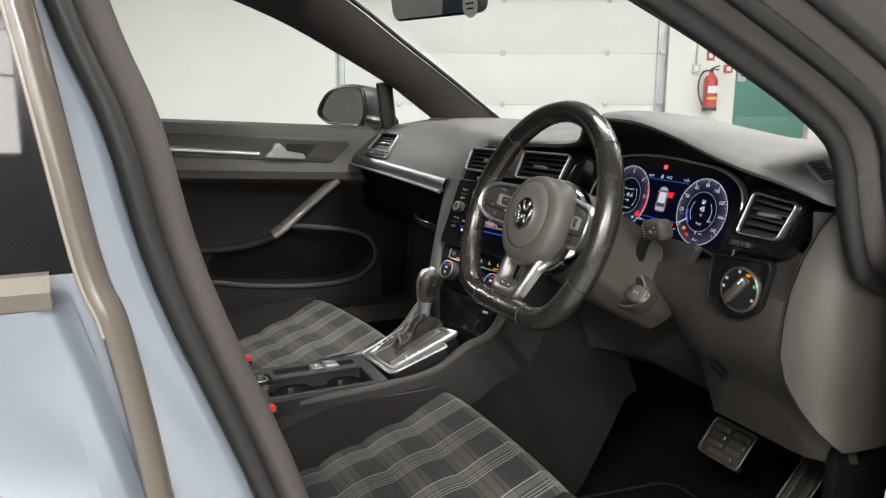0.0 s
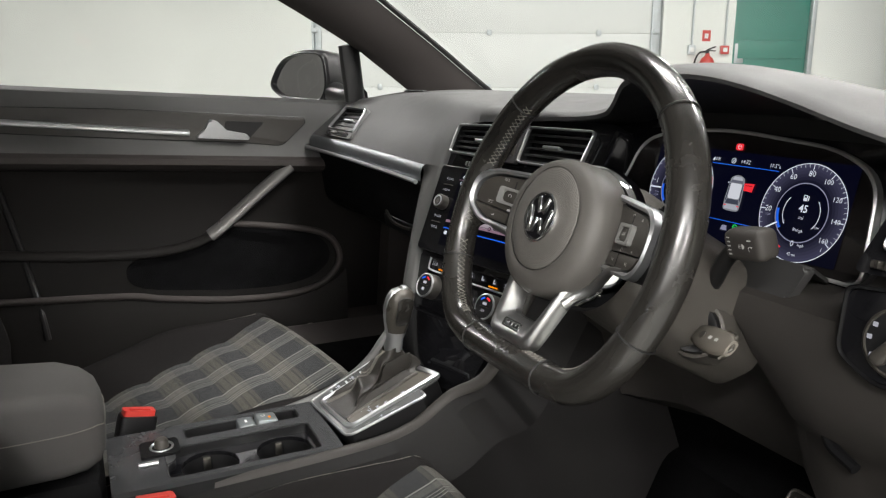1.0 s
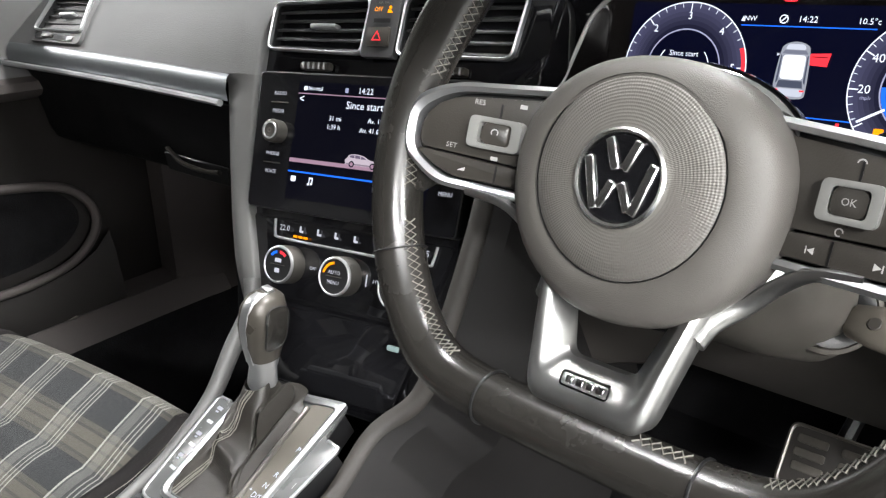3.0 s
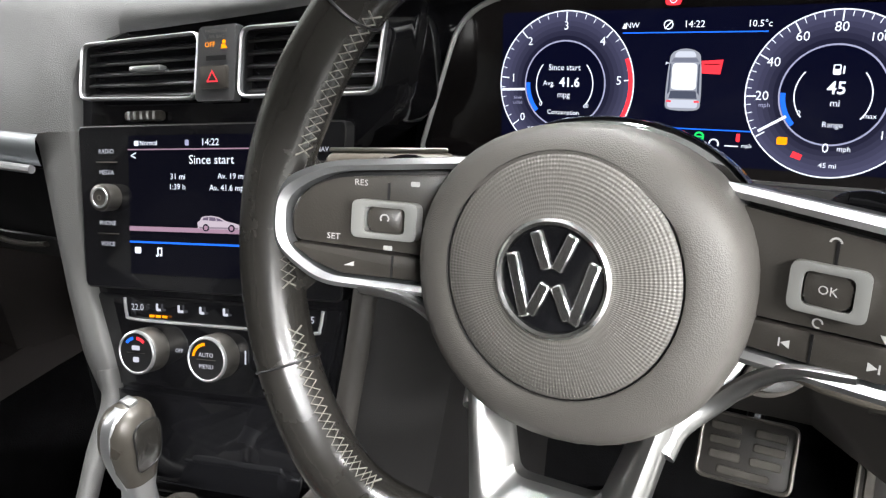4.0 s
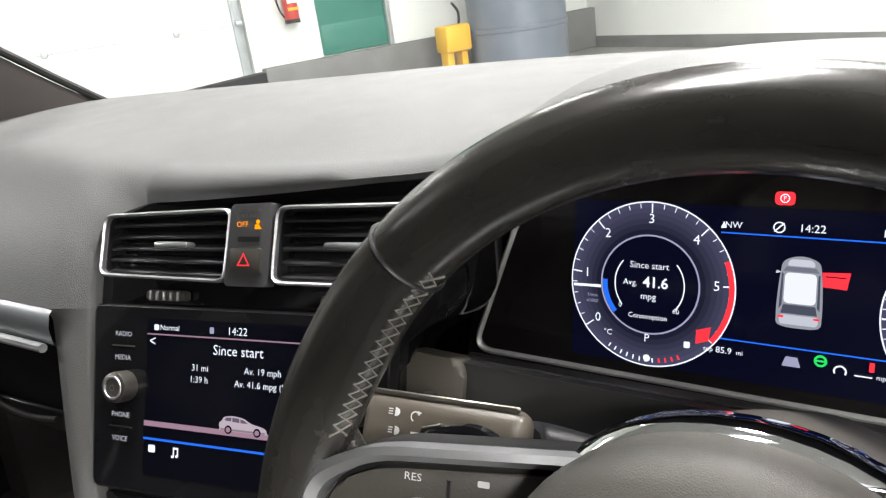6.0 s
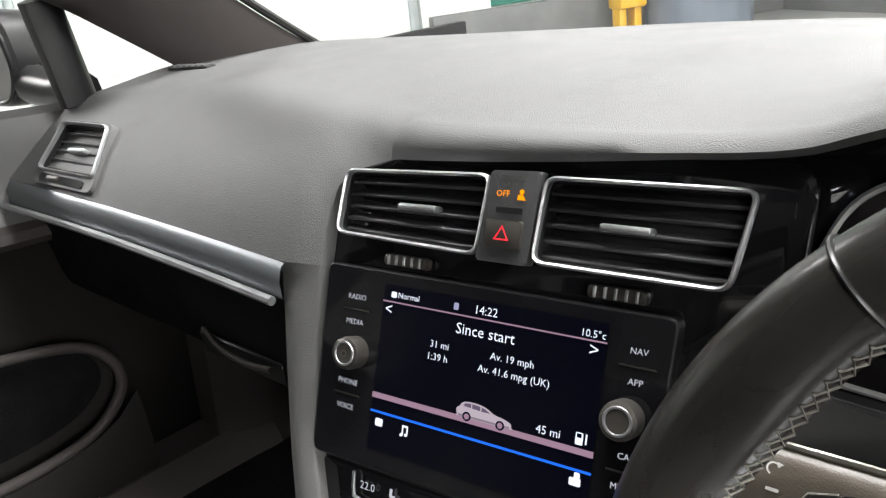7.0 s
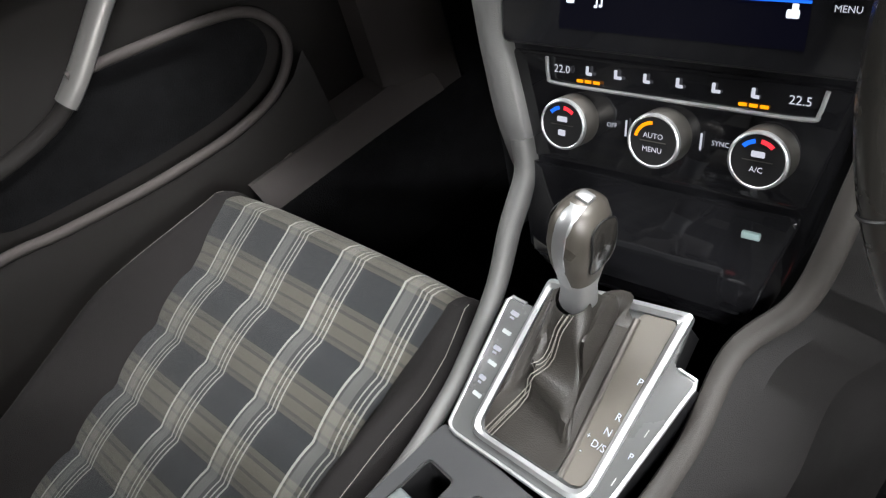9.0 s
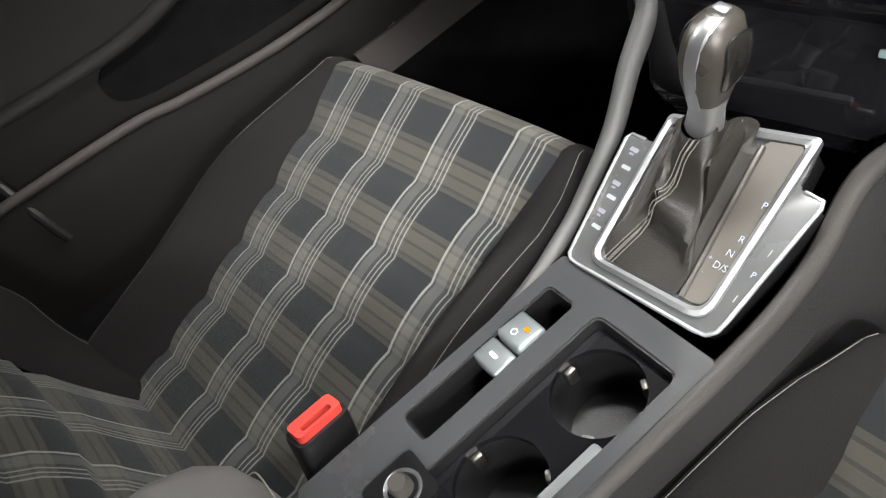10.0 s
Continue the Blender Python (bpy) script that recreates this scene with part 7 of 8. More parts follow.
    secs.append([(disc_r * math.cos(2 * math.pi * i / 48), disc_r * math.sin(2 * math.pi * i / 48), 0.0108) for i in range(48)])
    pad = part("hub_cover", loft(secs, True, False, WHEEL), M_PAD, sw, "grey grained airbag cover")
    part("groove", lathe([(0.0548, 0.0112), (0.0542, 0.0092), (0.0536, 0.0106)], 64, WHEEL), M_DARK, pad)
    part("centre_disc", lathe([(0.0537, 0.0104), (0.0520, 0.0118), (0.040, 0.0138), (0.027, 0.0148), (0.0, 0.0150)], 64, WHEEL), M_DOTS, pad, "disc with a fine dotted grain")
    secs = [[(x, y, z) for x, y in hub(0.0775 * f, 0.0665 * f, -0.0790 * f)] for f, z in ((1.0, -0.030), (1.035, -0.033), (1.06, -0.042), (1.05, -0.052), (0.9, -0.056))]
    part("hub_back", loft(secs, True, True, WHEEL), M_CHROME, sw, "polished band round the back of the hub")
    letters("AIRBAG", 0.0070, at(WHEEL, 0.0, -0.0655, 0.0089), M_PAD, pad)
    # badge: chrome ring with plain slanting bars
    bd = part("badge", lathe([(0.0, 0.0160), (0.0225, 0.0160), (0.0235, 0.0150)], 48, WHEEL), M_GLOSS, pad, "round chrome and black badge")
    part("badge_ring", lathe([(0.0232, 0.0145), (0.0236, 0.0172), (0.0250, 0.0178), (0.0264, 0.0168), (0.0268, 0.0140)], 48, WHEEL), M_BADGE, bd)
    for x0, y0, x1, y1 in ((-0.0192, 0.0095, -0.0110, -0.0178), (0.0192, 0.0095, 0.0110, -0.0178), (-0.0088, 0.0200, -0.0022, 0.0040), (0.0088, 0.0200, 0.0022, 0.0040), (-0.0022, -0.0020, -0.0090, -0.0165), (0.0022, -0.0020, 0.0090, -0.0165)):
        d = Vector((x1 - x0, y1 - y0))
        part("slanting_bar", box(d.length, 0.0054, 0.0024, WHEEL @ pose((x0 + x1) / 2, (y0 + y1) / 2, 0.0168, 0, 0, math.degrees(math.atan2(d.y, d.x))), 0.0008, 1), M_BADGE, bd)
    # lower spoke: two polished legs joined by a bar, open between them
    SLOPE = WHEEL @ Matrix(((1, 0, 0, 0), (0, 1, 0, 0), (0, -0.24, 1, -0.0175), (0, 0, 0, 1)))
    rings = []
    for g, z in ((0.0, -0.020), (0.0, -0.008), (0.12, -0.0035), (0.30, -0.0015), (0.52, -0.0025), (0.62, -0.0050), (1.0, -0.0140), (1.0, -0.022)):
        bx, by, tx, ty, cx = 0.0375 - 0.0165 * g, -0.1315 + 0.0275 * g, 0.0515 - 0.0185 * g, -0.0600 - 0.0060 * g, 0.012 - 0.006 * g
        pl = rounded([(-bx, by), (bx, by), (tx, ty), (tx - 0.010, ty + 0.004), (-tx + 0.010, ty + 0.004), (-tx, ty)], [cx, cx, 0.003, 0.003, 0.003, 0.003], 5)
        rings.append([(x, y, z) for x, y in pl])
    rings.append(rings[0])
    lo = part("lower_spoke", loft(rings, True, False, SLOPE), M_POLISH, sw, "polished silver lower spoke with an open middle")
    nm = part("name_plate", frame_prism(rounded(rect(0.031, 0.0088, 0.0, -0.1135), 0.003), rounded(rect(0.0290, 0.0066, 0.0, -0.1135), 0.002), 0.002, SLOPE, -0.0042, 0.0), M_CHROME, lo)
    for x in (-0.0098, -0.0033, 0.0033, 0.0098):
        part("raised_bar", box(0.0048, 0.0046, 0.002, at(SLOPE, x, -0.1135, -0.0030), 0.0006, 1), M_CHROME, nm)
    # silver strips that sweep from the side bezels round the hub into the legs
    for s in (-1, 1):
        sweep = smooth_curve([(s * 0.118, -0.0255, -0.0075), (s * 0.094, -0.0285, -0.014), (s * 0.078, -0.0385, -0.021), (s * 0.064, -0.0530, -0.024), (s * 0.0520, -0.0650, -0.018), (s * 0.0480, -0.0760, -0.010)], 6)
        part("sweep", tube([WHEEL @ p for p in sweep], [0.0042 + 0.0022 * i / (len(sweep) - 1) for i in range(len(sweep))], 10, flat=0.75), M_POLISH, lo, "polished strip from bezel to leg")
    # seat the whole on the column
    part("boss", lathe([(0.045, -0.055), (0.042, -0.09)], 32, WHEEL), M_DARK, sw)
    return sw


M_DOTS = ribbed("dotted_plastic", (0.098, 0.092, 0.084), 20)
steering_wheel()


# ---- centre console ----
GEAR = basis((-0.345, -0.10, 0.597), (1, 0, 0), (0, 1, 0.35))
con = thing("centre_console", "dark grey centre console with tray and two cup holders", "console", at=(-0.34, -0.15, 0.3))
TOP = pose(0, 0, 0.597)


outer = rounded([(-0.418, -0.385), (-0.256, -0.385), (-0.256, -0.094), (-0.418, -0.094)], 0.006)
tray = rounded([(-0.405, -0.285), (-0.372, -0.285), (-0.372, -0.123), (-0.405, -0.123)], 0.007)
cups = rounded([(-0.353, -0.318), (-0.268, -0.318), (-0.268, -0.118), (-0.353, -0.118)], 0.010)
part("top_frame", ring_plate(outer, [tray, cups], -0.012, 0.0, TOP), surface("console_grey", (0.040, 0.041, 0.043), 0.22, grain=0.12, scale=1500, vary=0.06), con, "dark grey console top frame")
part("frame_edge", frame_prism(tray, shrink(tray, 0.002), 0.06, TOP, -0.062), M_DARK, con)
part("tray_floor", prism(shrink(tray, 0.001), 0.004, TOP, 0, 1, -0.058), M_DARK, con)
part("well_wall", frame_prism(cups, shrink(cups, 0.002), 0.066, TOP, -0.068), M_DARK, con)
part("well_floor", prism(shrink(cups, 0.001), 0.004, TOP, 0, 1, -0.085), M_DARK, con)
c1, c2 = disc(0.0375, 40, -0.3105, -0.163), disc(0.0375, 40, -0.3105, -0.262)
well = shrink(cups, 0.003)
part("cup_plate", ring_plate(well, [c1, c2], -0.020, -0.014, TOP), M_GLOSS, con, "glossy black cup holder plate")
for cy in (-0.163, -0.262):
    cup = part("cup_holder", lathe([(0.0376, -0.016), (0.0370, -0.05), (0.0355, -0.078), (0.0, -0.080)], 40, at(TOP, -0.3105, cy)), M_DARK, con, "black round cup holder")
    for a in (60, 180, 300):
        part("grip_finger", box(0.010, 0.006, 0.018, at(TOP, -0.3105 + 0.0345 * math.cos(radians(a)), cy + 0.0345 * math.sin(radians(a)), -0.030, a + 90), 0.002), M_METAL, cup, "sprung cup grip")
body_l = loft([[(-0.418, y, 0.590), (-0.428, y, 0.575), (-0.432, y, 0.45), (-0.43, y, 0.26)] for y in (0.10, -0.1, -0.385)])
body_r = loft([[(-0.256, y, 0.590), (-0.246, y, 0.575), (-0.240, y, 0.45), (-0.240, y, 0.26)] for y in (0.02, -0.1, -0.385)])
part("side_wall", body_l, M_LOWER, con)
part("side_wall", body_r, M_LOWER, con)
part("cup_divider", box(0.016, 0.060, 0.030, at(TOP, -0.276, -0.222, -0.026), 0.004), surface("clip_grey", (0.20, 0.21, 0.215), 0.4), con, "grey sprung cup clip")
# parking brake switch and auto-hold key
ep = part("parking_brake_switch", box(0.031, 0.030, 0.018, at(TOP, -0.3885, -0.170, -0.006) @ pose(0, 0, 0, -6), 0.004, 3), surface("grey_key", (0.17, 0.19, 0.193), 0.35, metal=0.4, vary=0.05), con, "grey parking brake switch, lamp lit")
part("lamp", flat(rounded(rect(0.006, 0.0035, -0.383, -0.166), 0.001, 2), at(TOP, 0, 0, 0.0042)), G_AMBER, ep)
part("key_mark", flat_ring(0.0022, 0.0032, at(TOP, -0.390, -0.174, 0.0042)), M_WHITE, ep)
ah = part("hold_key", box(0.031, 0.024, 0.016, at(TOP, -0.3885, -0.199, -0.007), 0.003, 3), surface("grey_key_dark", (0.15, 0.163, 0.167), 0.35, metal=0.4), con)
part("key_mark", flat(rounded(rect(0.009, 0.0035, -0.3885, -0.199), 0.001, 2), at(TOP, 0, 0, 0.0014)), M_WHITE, ah)
# socket
so = part("power_socket", lathe([(0.006, -0.02), (0.0125, 0.004), (0.0150, 0.006), (0.0165, 0.002), (0.0165, -0.02)], 28, at(TOP, -0.352, -0.318, 0.0)), M_SATIN, con, "round chrome-ringed power socket")
part("socket_plug", lathe([(0, 0.016), (0.007, 0.016), (0.009, 0.012), (0.009, -0.01)], 20, at(TOP, -0.352, -0.318, 0.0)), M_BTN, so)
part("socket_bed", prism(rounded([(-0.375, -0.345), (-0.330, -0.345), (-0.330, -0.296), (-0.375, -0.296)], 0.005), 0.004, TOP, 0.001, 1, 0.0), M_LOWER, con)
part("slide_rail", tube([(-0.312, -0.350, 0.600), (-0.312, -0.326, 0.600)], 0.0035, 8), M_SATIN, con, "satin silver rail")

# ---- gear selector ----
gs = thing("gear_selector", "automatic gear selector with leather gaiter and silver frame", "gear selector", at=(-0.345, -0.02, 0.6))
plate = [(-0.0660, 0.0040), (0.0765, 0.0160), (0.0822, 0.1400), (0.0600, 0.1405), (0.0530, 0.1770), (-0.0655, 0.1490), (-0.0640, 0.1235), (-0.0925, 0.1215)]
plate_r = [0.012, 0.016, 0.006, 0.002, 0.004, 0.004, 0.002, 0.006]
o = rounded(plate, plate_r, 5)
part("base_plate", prism(o, 0.004, GEAR, 0.0015, 2, -0.002), surface("plate_grey", (0.075, 0.077, 0.077), 0.30, vary=0.1, spec=0.5), gs, "dark grey selector plate")
part("skirt", prism(shrink(o, 0.004), 0.030, GEAR, 0, 1, -0.032), M_DARK, gs)
edge = [(-0.0740, 0.1228), (-0.0885, 0.1218), (-0.0915, 0.1175), (-0.0690, 0.0165), (-0.0672, 0.0092), (-0.0630, 0.0058), (-0.0560, 0.0052), (0.0620, 0.0148), (0.0712, 0.0170), (0.0765, 0.0230), (0.0777, 0.0320), (0.0818, 0.1340), (0.0800, 0.1392), (0.0650, 0.1400)]
part("outer_edge", tube([GEAR @ Vector((x, y, 0.0012)) for x, y in edge], 0.0019, 8), M_SATIN, gs, "thin satin silver edge of the plate")
f_o = rounded([(-0.0465, 0.0130), (0.0665, 0.0225), (0.0540, 0.1795), (-0.0670, 0.1505)], [0.014, 0.018, 0.005, 0.005], 5)
f_i = rounded([(-0.0405, 0.0195), (0.0600, 0.0290), (0.0470, 0.1700), (-0.0600, 0.1440)], [0.010, 0.013, 0.004, 0.004], 5)
part("silver_frame", frame_prism(f_o, f_i, 0.005, GEAR, 0.001, 0.002), M_SATIN, gs, "satin silver selector frame")
part("scale_plate", prism(rounded([(0.0385, 0.0300), (0.0590, 0.0310), (0.0462, 0.1690), (0.0180, 0.1620)], [0.004, 0.010, 0.003, 0.004], 4), 0.003, GEAR, 0.001, 1, 0.0015), surface("scale_grey", (0.092, 0.084, 0.072), 0.40, vary=0.05), gs, "warm grey scale plate")
part("scale_ridge", tube([GEAR @ Vector(p) for p in ((0.0395, 0.0300, 0.004), (0.0290, 0.0950, 0.0055), (0.0190, 0.1560, 0.006))], 0.0028, 8), M_KNOB, gs, "raised edge beside the gaiter")
for t, x, y in (("P", 0.0488, 0.1172), ("R", 0.0505, 0.0881), ("N", 0.0500, 0.0753), ("D/S", 0.0500, 0.0634)):
    letters(t, 0.0080, at(GEAR, x, y, 0.0052, 4), G_WHITE, gs)
letters("+", 0.0065, at(GEAR, 0.0395, 0.0655, 0.0052, 4), G_WHITE, gs)
letters("-", 0.0065, at(GEAR, 0.0410, 0.0540, 0.0052, 4), G_WHITE, gs)
letters("P", 0.0070, at(GEAR, 0.0725, 0.0705, 0.0022, 4), G_WHITE, gs, label="backlit letter on the parking aid key")
for y in (0.0500, 0.0900):
    part("key_line", flat(rect(0.0008, 0.006, 0.0725, y), at(GEAR, 0, 0, 0.0022)), M_PRINT, gs)
for x, y, w in ((-0.0766, 0.1098, 0.0090), (-0.0708, 0.0782, 0.0085), (-0.0660, 0.0521, 0.0075)):
    part("key_mark", join(flat(rounded(rect(w, 0.0040, x, y + 0.001), 0.0012, 2), at(GEAR, 0, 0, 0.0022)), flat(rect(w * 0.5, 0.0018, x, y - 0.0032), at(GEAR, 0, 0, 0.0022))), G_MARK, gs)
for x, y in ((-0.0725, 0.0944), (-0.0665, 0.0669), (-0.0610, 0.0398)):
    part("key_lamp", flat(rounded(rect(0.0095, 0.0036, x, y), 0.0010, 2), at(GEAR, 0, 0, 0.0022)), M_STEEL, gs, "unlit grey key lamp")
# gaiter: folded leather cone leaning forward
secs = []
foot = rounded([(-0.0385, 0.0220), (0.0375, 0.0285), (0.0180, 0.1580), (-0.0585, 0.1430)], 0.012, 9)
kf = len(foot)
top_c = Vector((-0.007, 0.139, 0.047))
for j in range(15):
    t = j / 14
    ring = []
    for i, (x, y) in enumerate(foot):
        a = 2 * math.pi * i / kf
        fx, fy = top_c.x + 0.014 * math.cos(a + math.pi * 1.25), top_c.y + 0.014 * math.sin(a + math.pi * 1.25)
        w = t ** 0.75
        fold = 0.013 * math.sin(math.pi * min(1, t * 1.25)) * (math.sin(a * 3 + t * 6) + 0.5 * math.sin(a * 5 - t * 4))
        x1, y1 = x + (fx - x) * w, y + (fy - y) * w
        sc = 1 + fold / 0.05
        cx, cy = (1 - w) * -0.014 + w * top_c.x, (1 - w) * 0.09 + w * top_c.y
        ring.append((cx + (x1 - cx) * sc, cy + (y1 - cy) * sc, 0.006 + top_c.z * t ** 1.15 + 0.006 * math.sin(a * 2 + t * 13) * math.sin(math.pi * t)))
    secs.append(ring)
ga = part("gaiter", loft(secs, True, False, GEAR), surface("soft_leather", (0.024, 0.022, 0.0195), 0.42, grain=0.25, scale=900, vary=0.2, vscale=30, spec=0.3), gs, "creased black leather gaiter")
for off in (0, 1):
    i0 = 7 + 2 * off
    for d in (-0.0016, 0.0016):
        pts = [GEAR @ (Vector(s[i0]) + Vector((d, -0.0008, 0.0012))) for s in secs]
        part("stitching", tube(pts, 0.00045, 5), M_STITCH, ga, "pale double stitching")
# lever head
LV = basis(tuple(GEAR @ Vector((-0.007, 0.139, 0.044))), (1, 0, -0.18), (0, 0.95, -0.10)) @ Matrix.Diagonal((0.69, 0.74, 1.02, 1))
secs = []
for z, w, d, oy in ((0.0, 0.0165, 0.0165, 0.0), (0.004, 0.0185, 0.018, 0.0), (0.022, 0.0165, 0.0165, 0.0), (0.034, 0.0195, 0.0205, -0.001), (0.052, 0.0245, 0.026, -0.003), (0.070, 0.0265, 0.029, -0.004), (0.086, 0.0245, 0.0275, -0.003), (0.096, 0.0195, 0.0225, -0.001), (0.101, 0.010, 0.013, 0.0), (0.102, 0.001, 0.001, 0.0)):
    e = 2 / 2.6
    secs.append([(w * math.copysign(abs(math.cos(2 * math.pi * j / 28)) ** e, math.cos(2 * math.pi * j / 28)), oy + d * math.copysign(abs(math.sin(2 * math.pi * j / 28)) ** e, math.sin(2 * math.pi * j / 28)), z) for j in range(28)])
lk = part("lever_knob", loft(secs[3:], True, False, LV), surface("knob_leather", (0.050, 0.045, 0.038), 0.34, metal=0.25, grain=0.06, scale=1500, vary=0.12, vscale=40), gs, "worn dark leather lever knob with a silver spine")
part("knob_collar", loft(secs[:4], True, False, LV), M_SATIN, lk, "satin silver collar")
spine = [LV @ Vector((0, oy - d - 0.0006, z)) for z, w, d, oy in ((0.030, 0, 0.0200, -0.001), (0.052, 0, 0.026, -0.003), (0.070, 0, 0.029, -0.004), (0.086, 0, 0.0275, -0.003), (0.096, 0, 0.0225, -0.001), (0.1015, 0, 0.010, 0.0))]
sm = smooth_curve(spine, 5)
part("silver_spine", loft([[p + Vector((-0.0068, 0.0040, 0)), p + Vector((-0.0052, 0.0008, 0.0004)), p + Vector((-0.002, 0, 0.0010)), p + Vector((0.002, 0, 0.0010)), p + Vector((0.0052, 0.0008, 0.0004)), p + Vector((0.0068, 0.0040, 0))] for p in sm]), M_SATIN, lk)
for sx in (-1, 1):
    rim_o = smooth_curve([LV @ Vector((sx * w, y, z)) for w, y, z in ((0.0238, 0.012, 0.052), (0.0272, 0.016, 0.070), (0.0245, 0.016, 0.088), (0.0225, 0.0, 0.092), (0.0245, -0.014, 0.088), (0.0275, -0.016, 0.072), (0.0238, -0.012, 0.050))], 5, True)
    mid_p = sum(rim_o, Vector()) / len(rim_o) + (LV.to_3x3() @ Vector((sx * 0.0022, 0, 0)))
    part("side_inlay", loft([rim_o, [p.lerp(mid_p, 0.12) + (LV.to_3x3() @ Vector((sx * 0.0014, 0, 0))) for p in rim_o], [p.lerp(mid_p, 0.6) + (LV.to_3x3() @ Vector((sx * 0.0012, 0, 0))) for p in rim_o], [mid_p + (p - mid_p) * 0.02 for p in rim_o]], True), M_LEATHER, lk, "dark leather side inlay")
    part("inlay_seam", tube(rim_o, 0.0006, 6, True), M_DARK, lk)
part("release_button", box(0.016, 0.012, 0.006, LV @ pose(0, 0.002, 0.1015), 0.002), M_SATIN, lk, "silver release button")

# ---- armrest ----
ar = thing("armrest", "grey padded centre armrest with pale stitching", "armrest", at=(-0.34, -0.55, 0.6))
secs = []
for y, z0, z1, w in ((-0.383, 0.655, 0.668, 0.025), (-0.385, 0.635, 0.688, 0.040), (-0.392, 0.622, 0.704, 0.052), (-0.408, 0.616, 0.716, 0.061), (-0.435, 0.615, 0.725, 0.067), (-0.50, 0.615, 0.730, 0.070), (-0.72, 0.615, 0.730, 0.070)):
    secs.append([(x - 0.345, y, z) for x, z in rounded([(-w, z0), (w, z0), (w, z1), (-w, z1)], 0.018, 4)])
pad = part("cushion", loft(secs, True, True), surface("armrest_cloth", (0.074, 0.071, 0.069), 0.8, grain=0.3, scale=1300, vary=0.08, vscale=14, spec=0.3), ar, "grey cloth armrest pad")
st = smooth_curve([(-0.345 + s * w, y, 0.674) for s, w, y in ((-1, 0.0705, -0.65), (-1, 0.0705, -0.50), (-1, 0.0675, -0.435), (-1, 0.0615, -0.408), (-1, 0.0525, -0.392), (-1, 0.040, -0.3835), (1, 0.040, -0.3835), (1, 0.0525, -0.392), (1, 0.0615, -0.408), (1, 0.0675, -0.435), (1, 0.0705, -0.50), (1, 0.0705, -0.65))], 6)
part("stitching", tube(st, 0.0007, 5), M_STITCH, pad, "pale seam stitching")
part("support", box(0.13, 0.36, 0.30, pose(-0.345, -0.57, 0.46), 0.02), M_LOWER, ar)


# ---- seats ----
def with_uv(bm_rows, seam_rows=None):
    """A skin over rows of points with its own metres as texture coordinates."""
    bm = bmesh.new()
    uvl = bm.loops.layers.uv.new("UVMap")
    rows = [[bm.verts.new(p) for p in s] for s in bm_rows]
    P = np.array([[tuple(v) for v in s] for s in bm_rows], float)
    nr, nc = P.shape[:2]
    vlen = np.concatenate([[0], np.cumsum(np.linalg.norm(P[1:, nc // 2] - P[:-1, nc // 2], axis=1))])
    if seam_rows:
        vlen = (vlen - vlen[seam_rows[0]]) * 0.08 / (vlen[seam_rows[1]] - vlen[seam_rows[0]])
    for i in range(nr - 1):
        for j in range(nc - 1):
            f = bm.faces.new((rows[i][j], rows[i][j + 1], rows[i + 1][j + 1], rows[i + 1][j]))
            for lp, (a, c) in zip(f.loops, ((i, j), (i, j + 1), (i + 1, j + 1), (i + 1, j))):
                lp[uvl].uv = (P[a, c, 0] + 0.748 + 0.965, vlen[a] + 0.8)
    return bm


def channel(v, seams, depth=0.010, width=0.012):
    return -sum(depth * math.exp(-((v - s) / width) ** 2) for s in seams)


def spine_y(z):
    """The leaning line of the backrest."""
    return -0.520 - 0.38 * (z - 0.47) - 0.34 * max(0.0, z - 0.62)


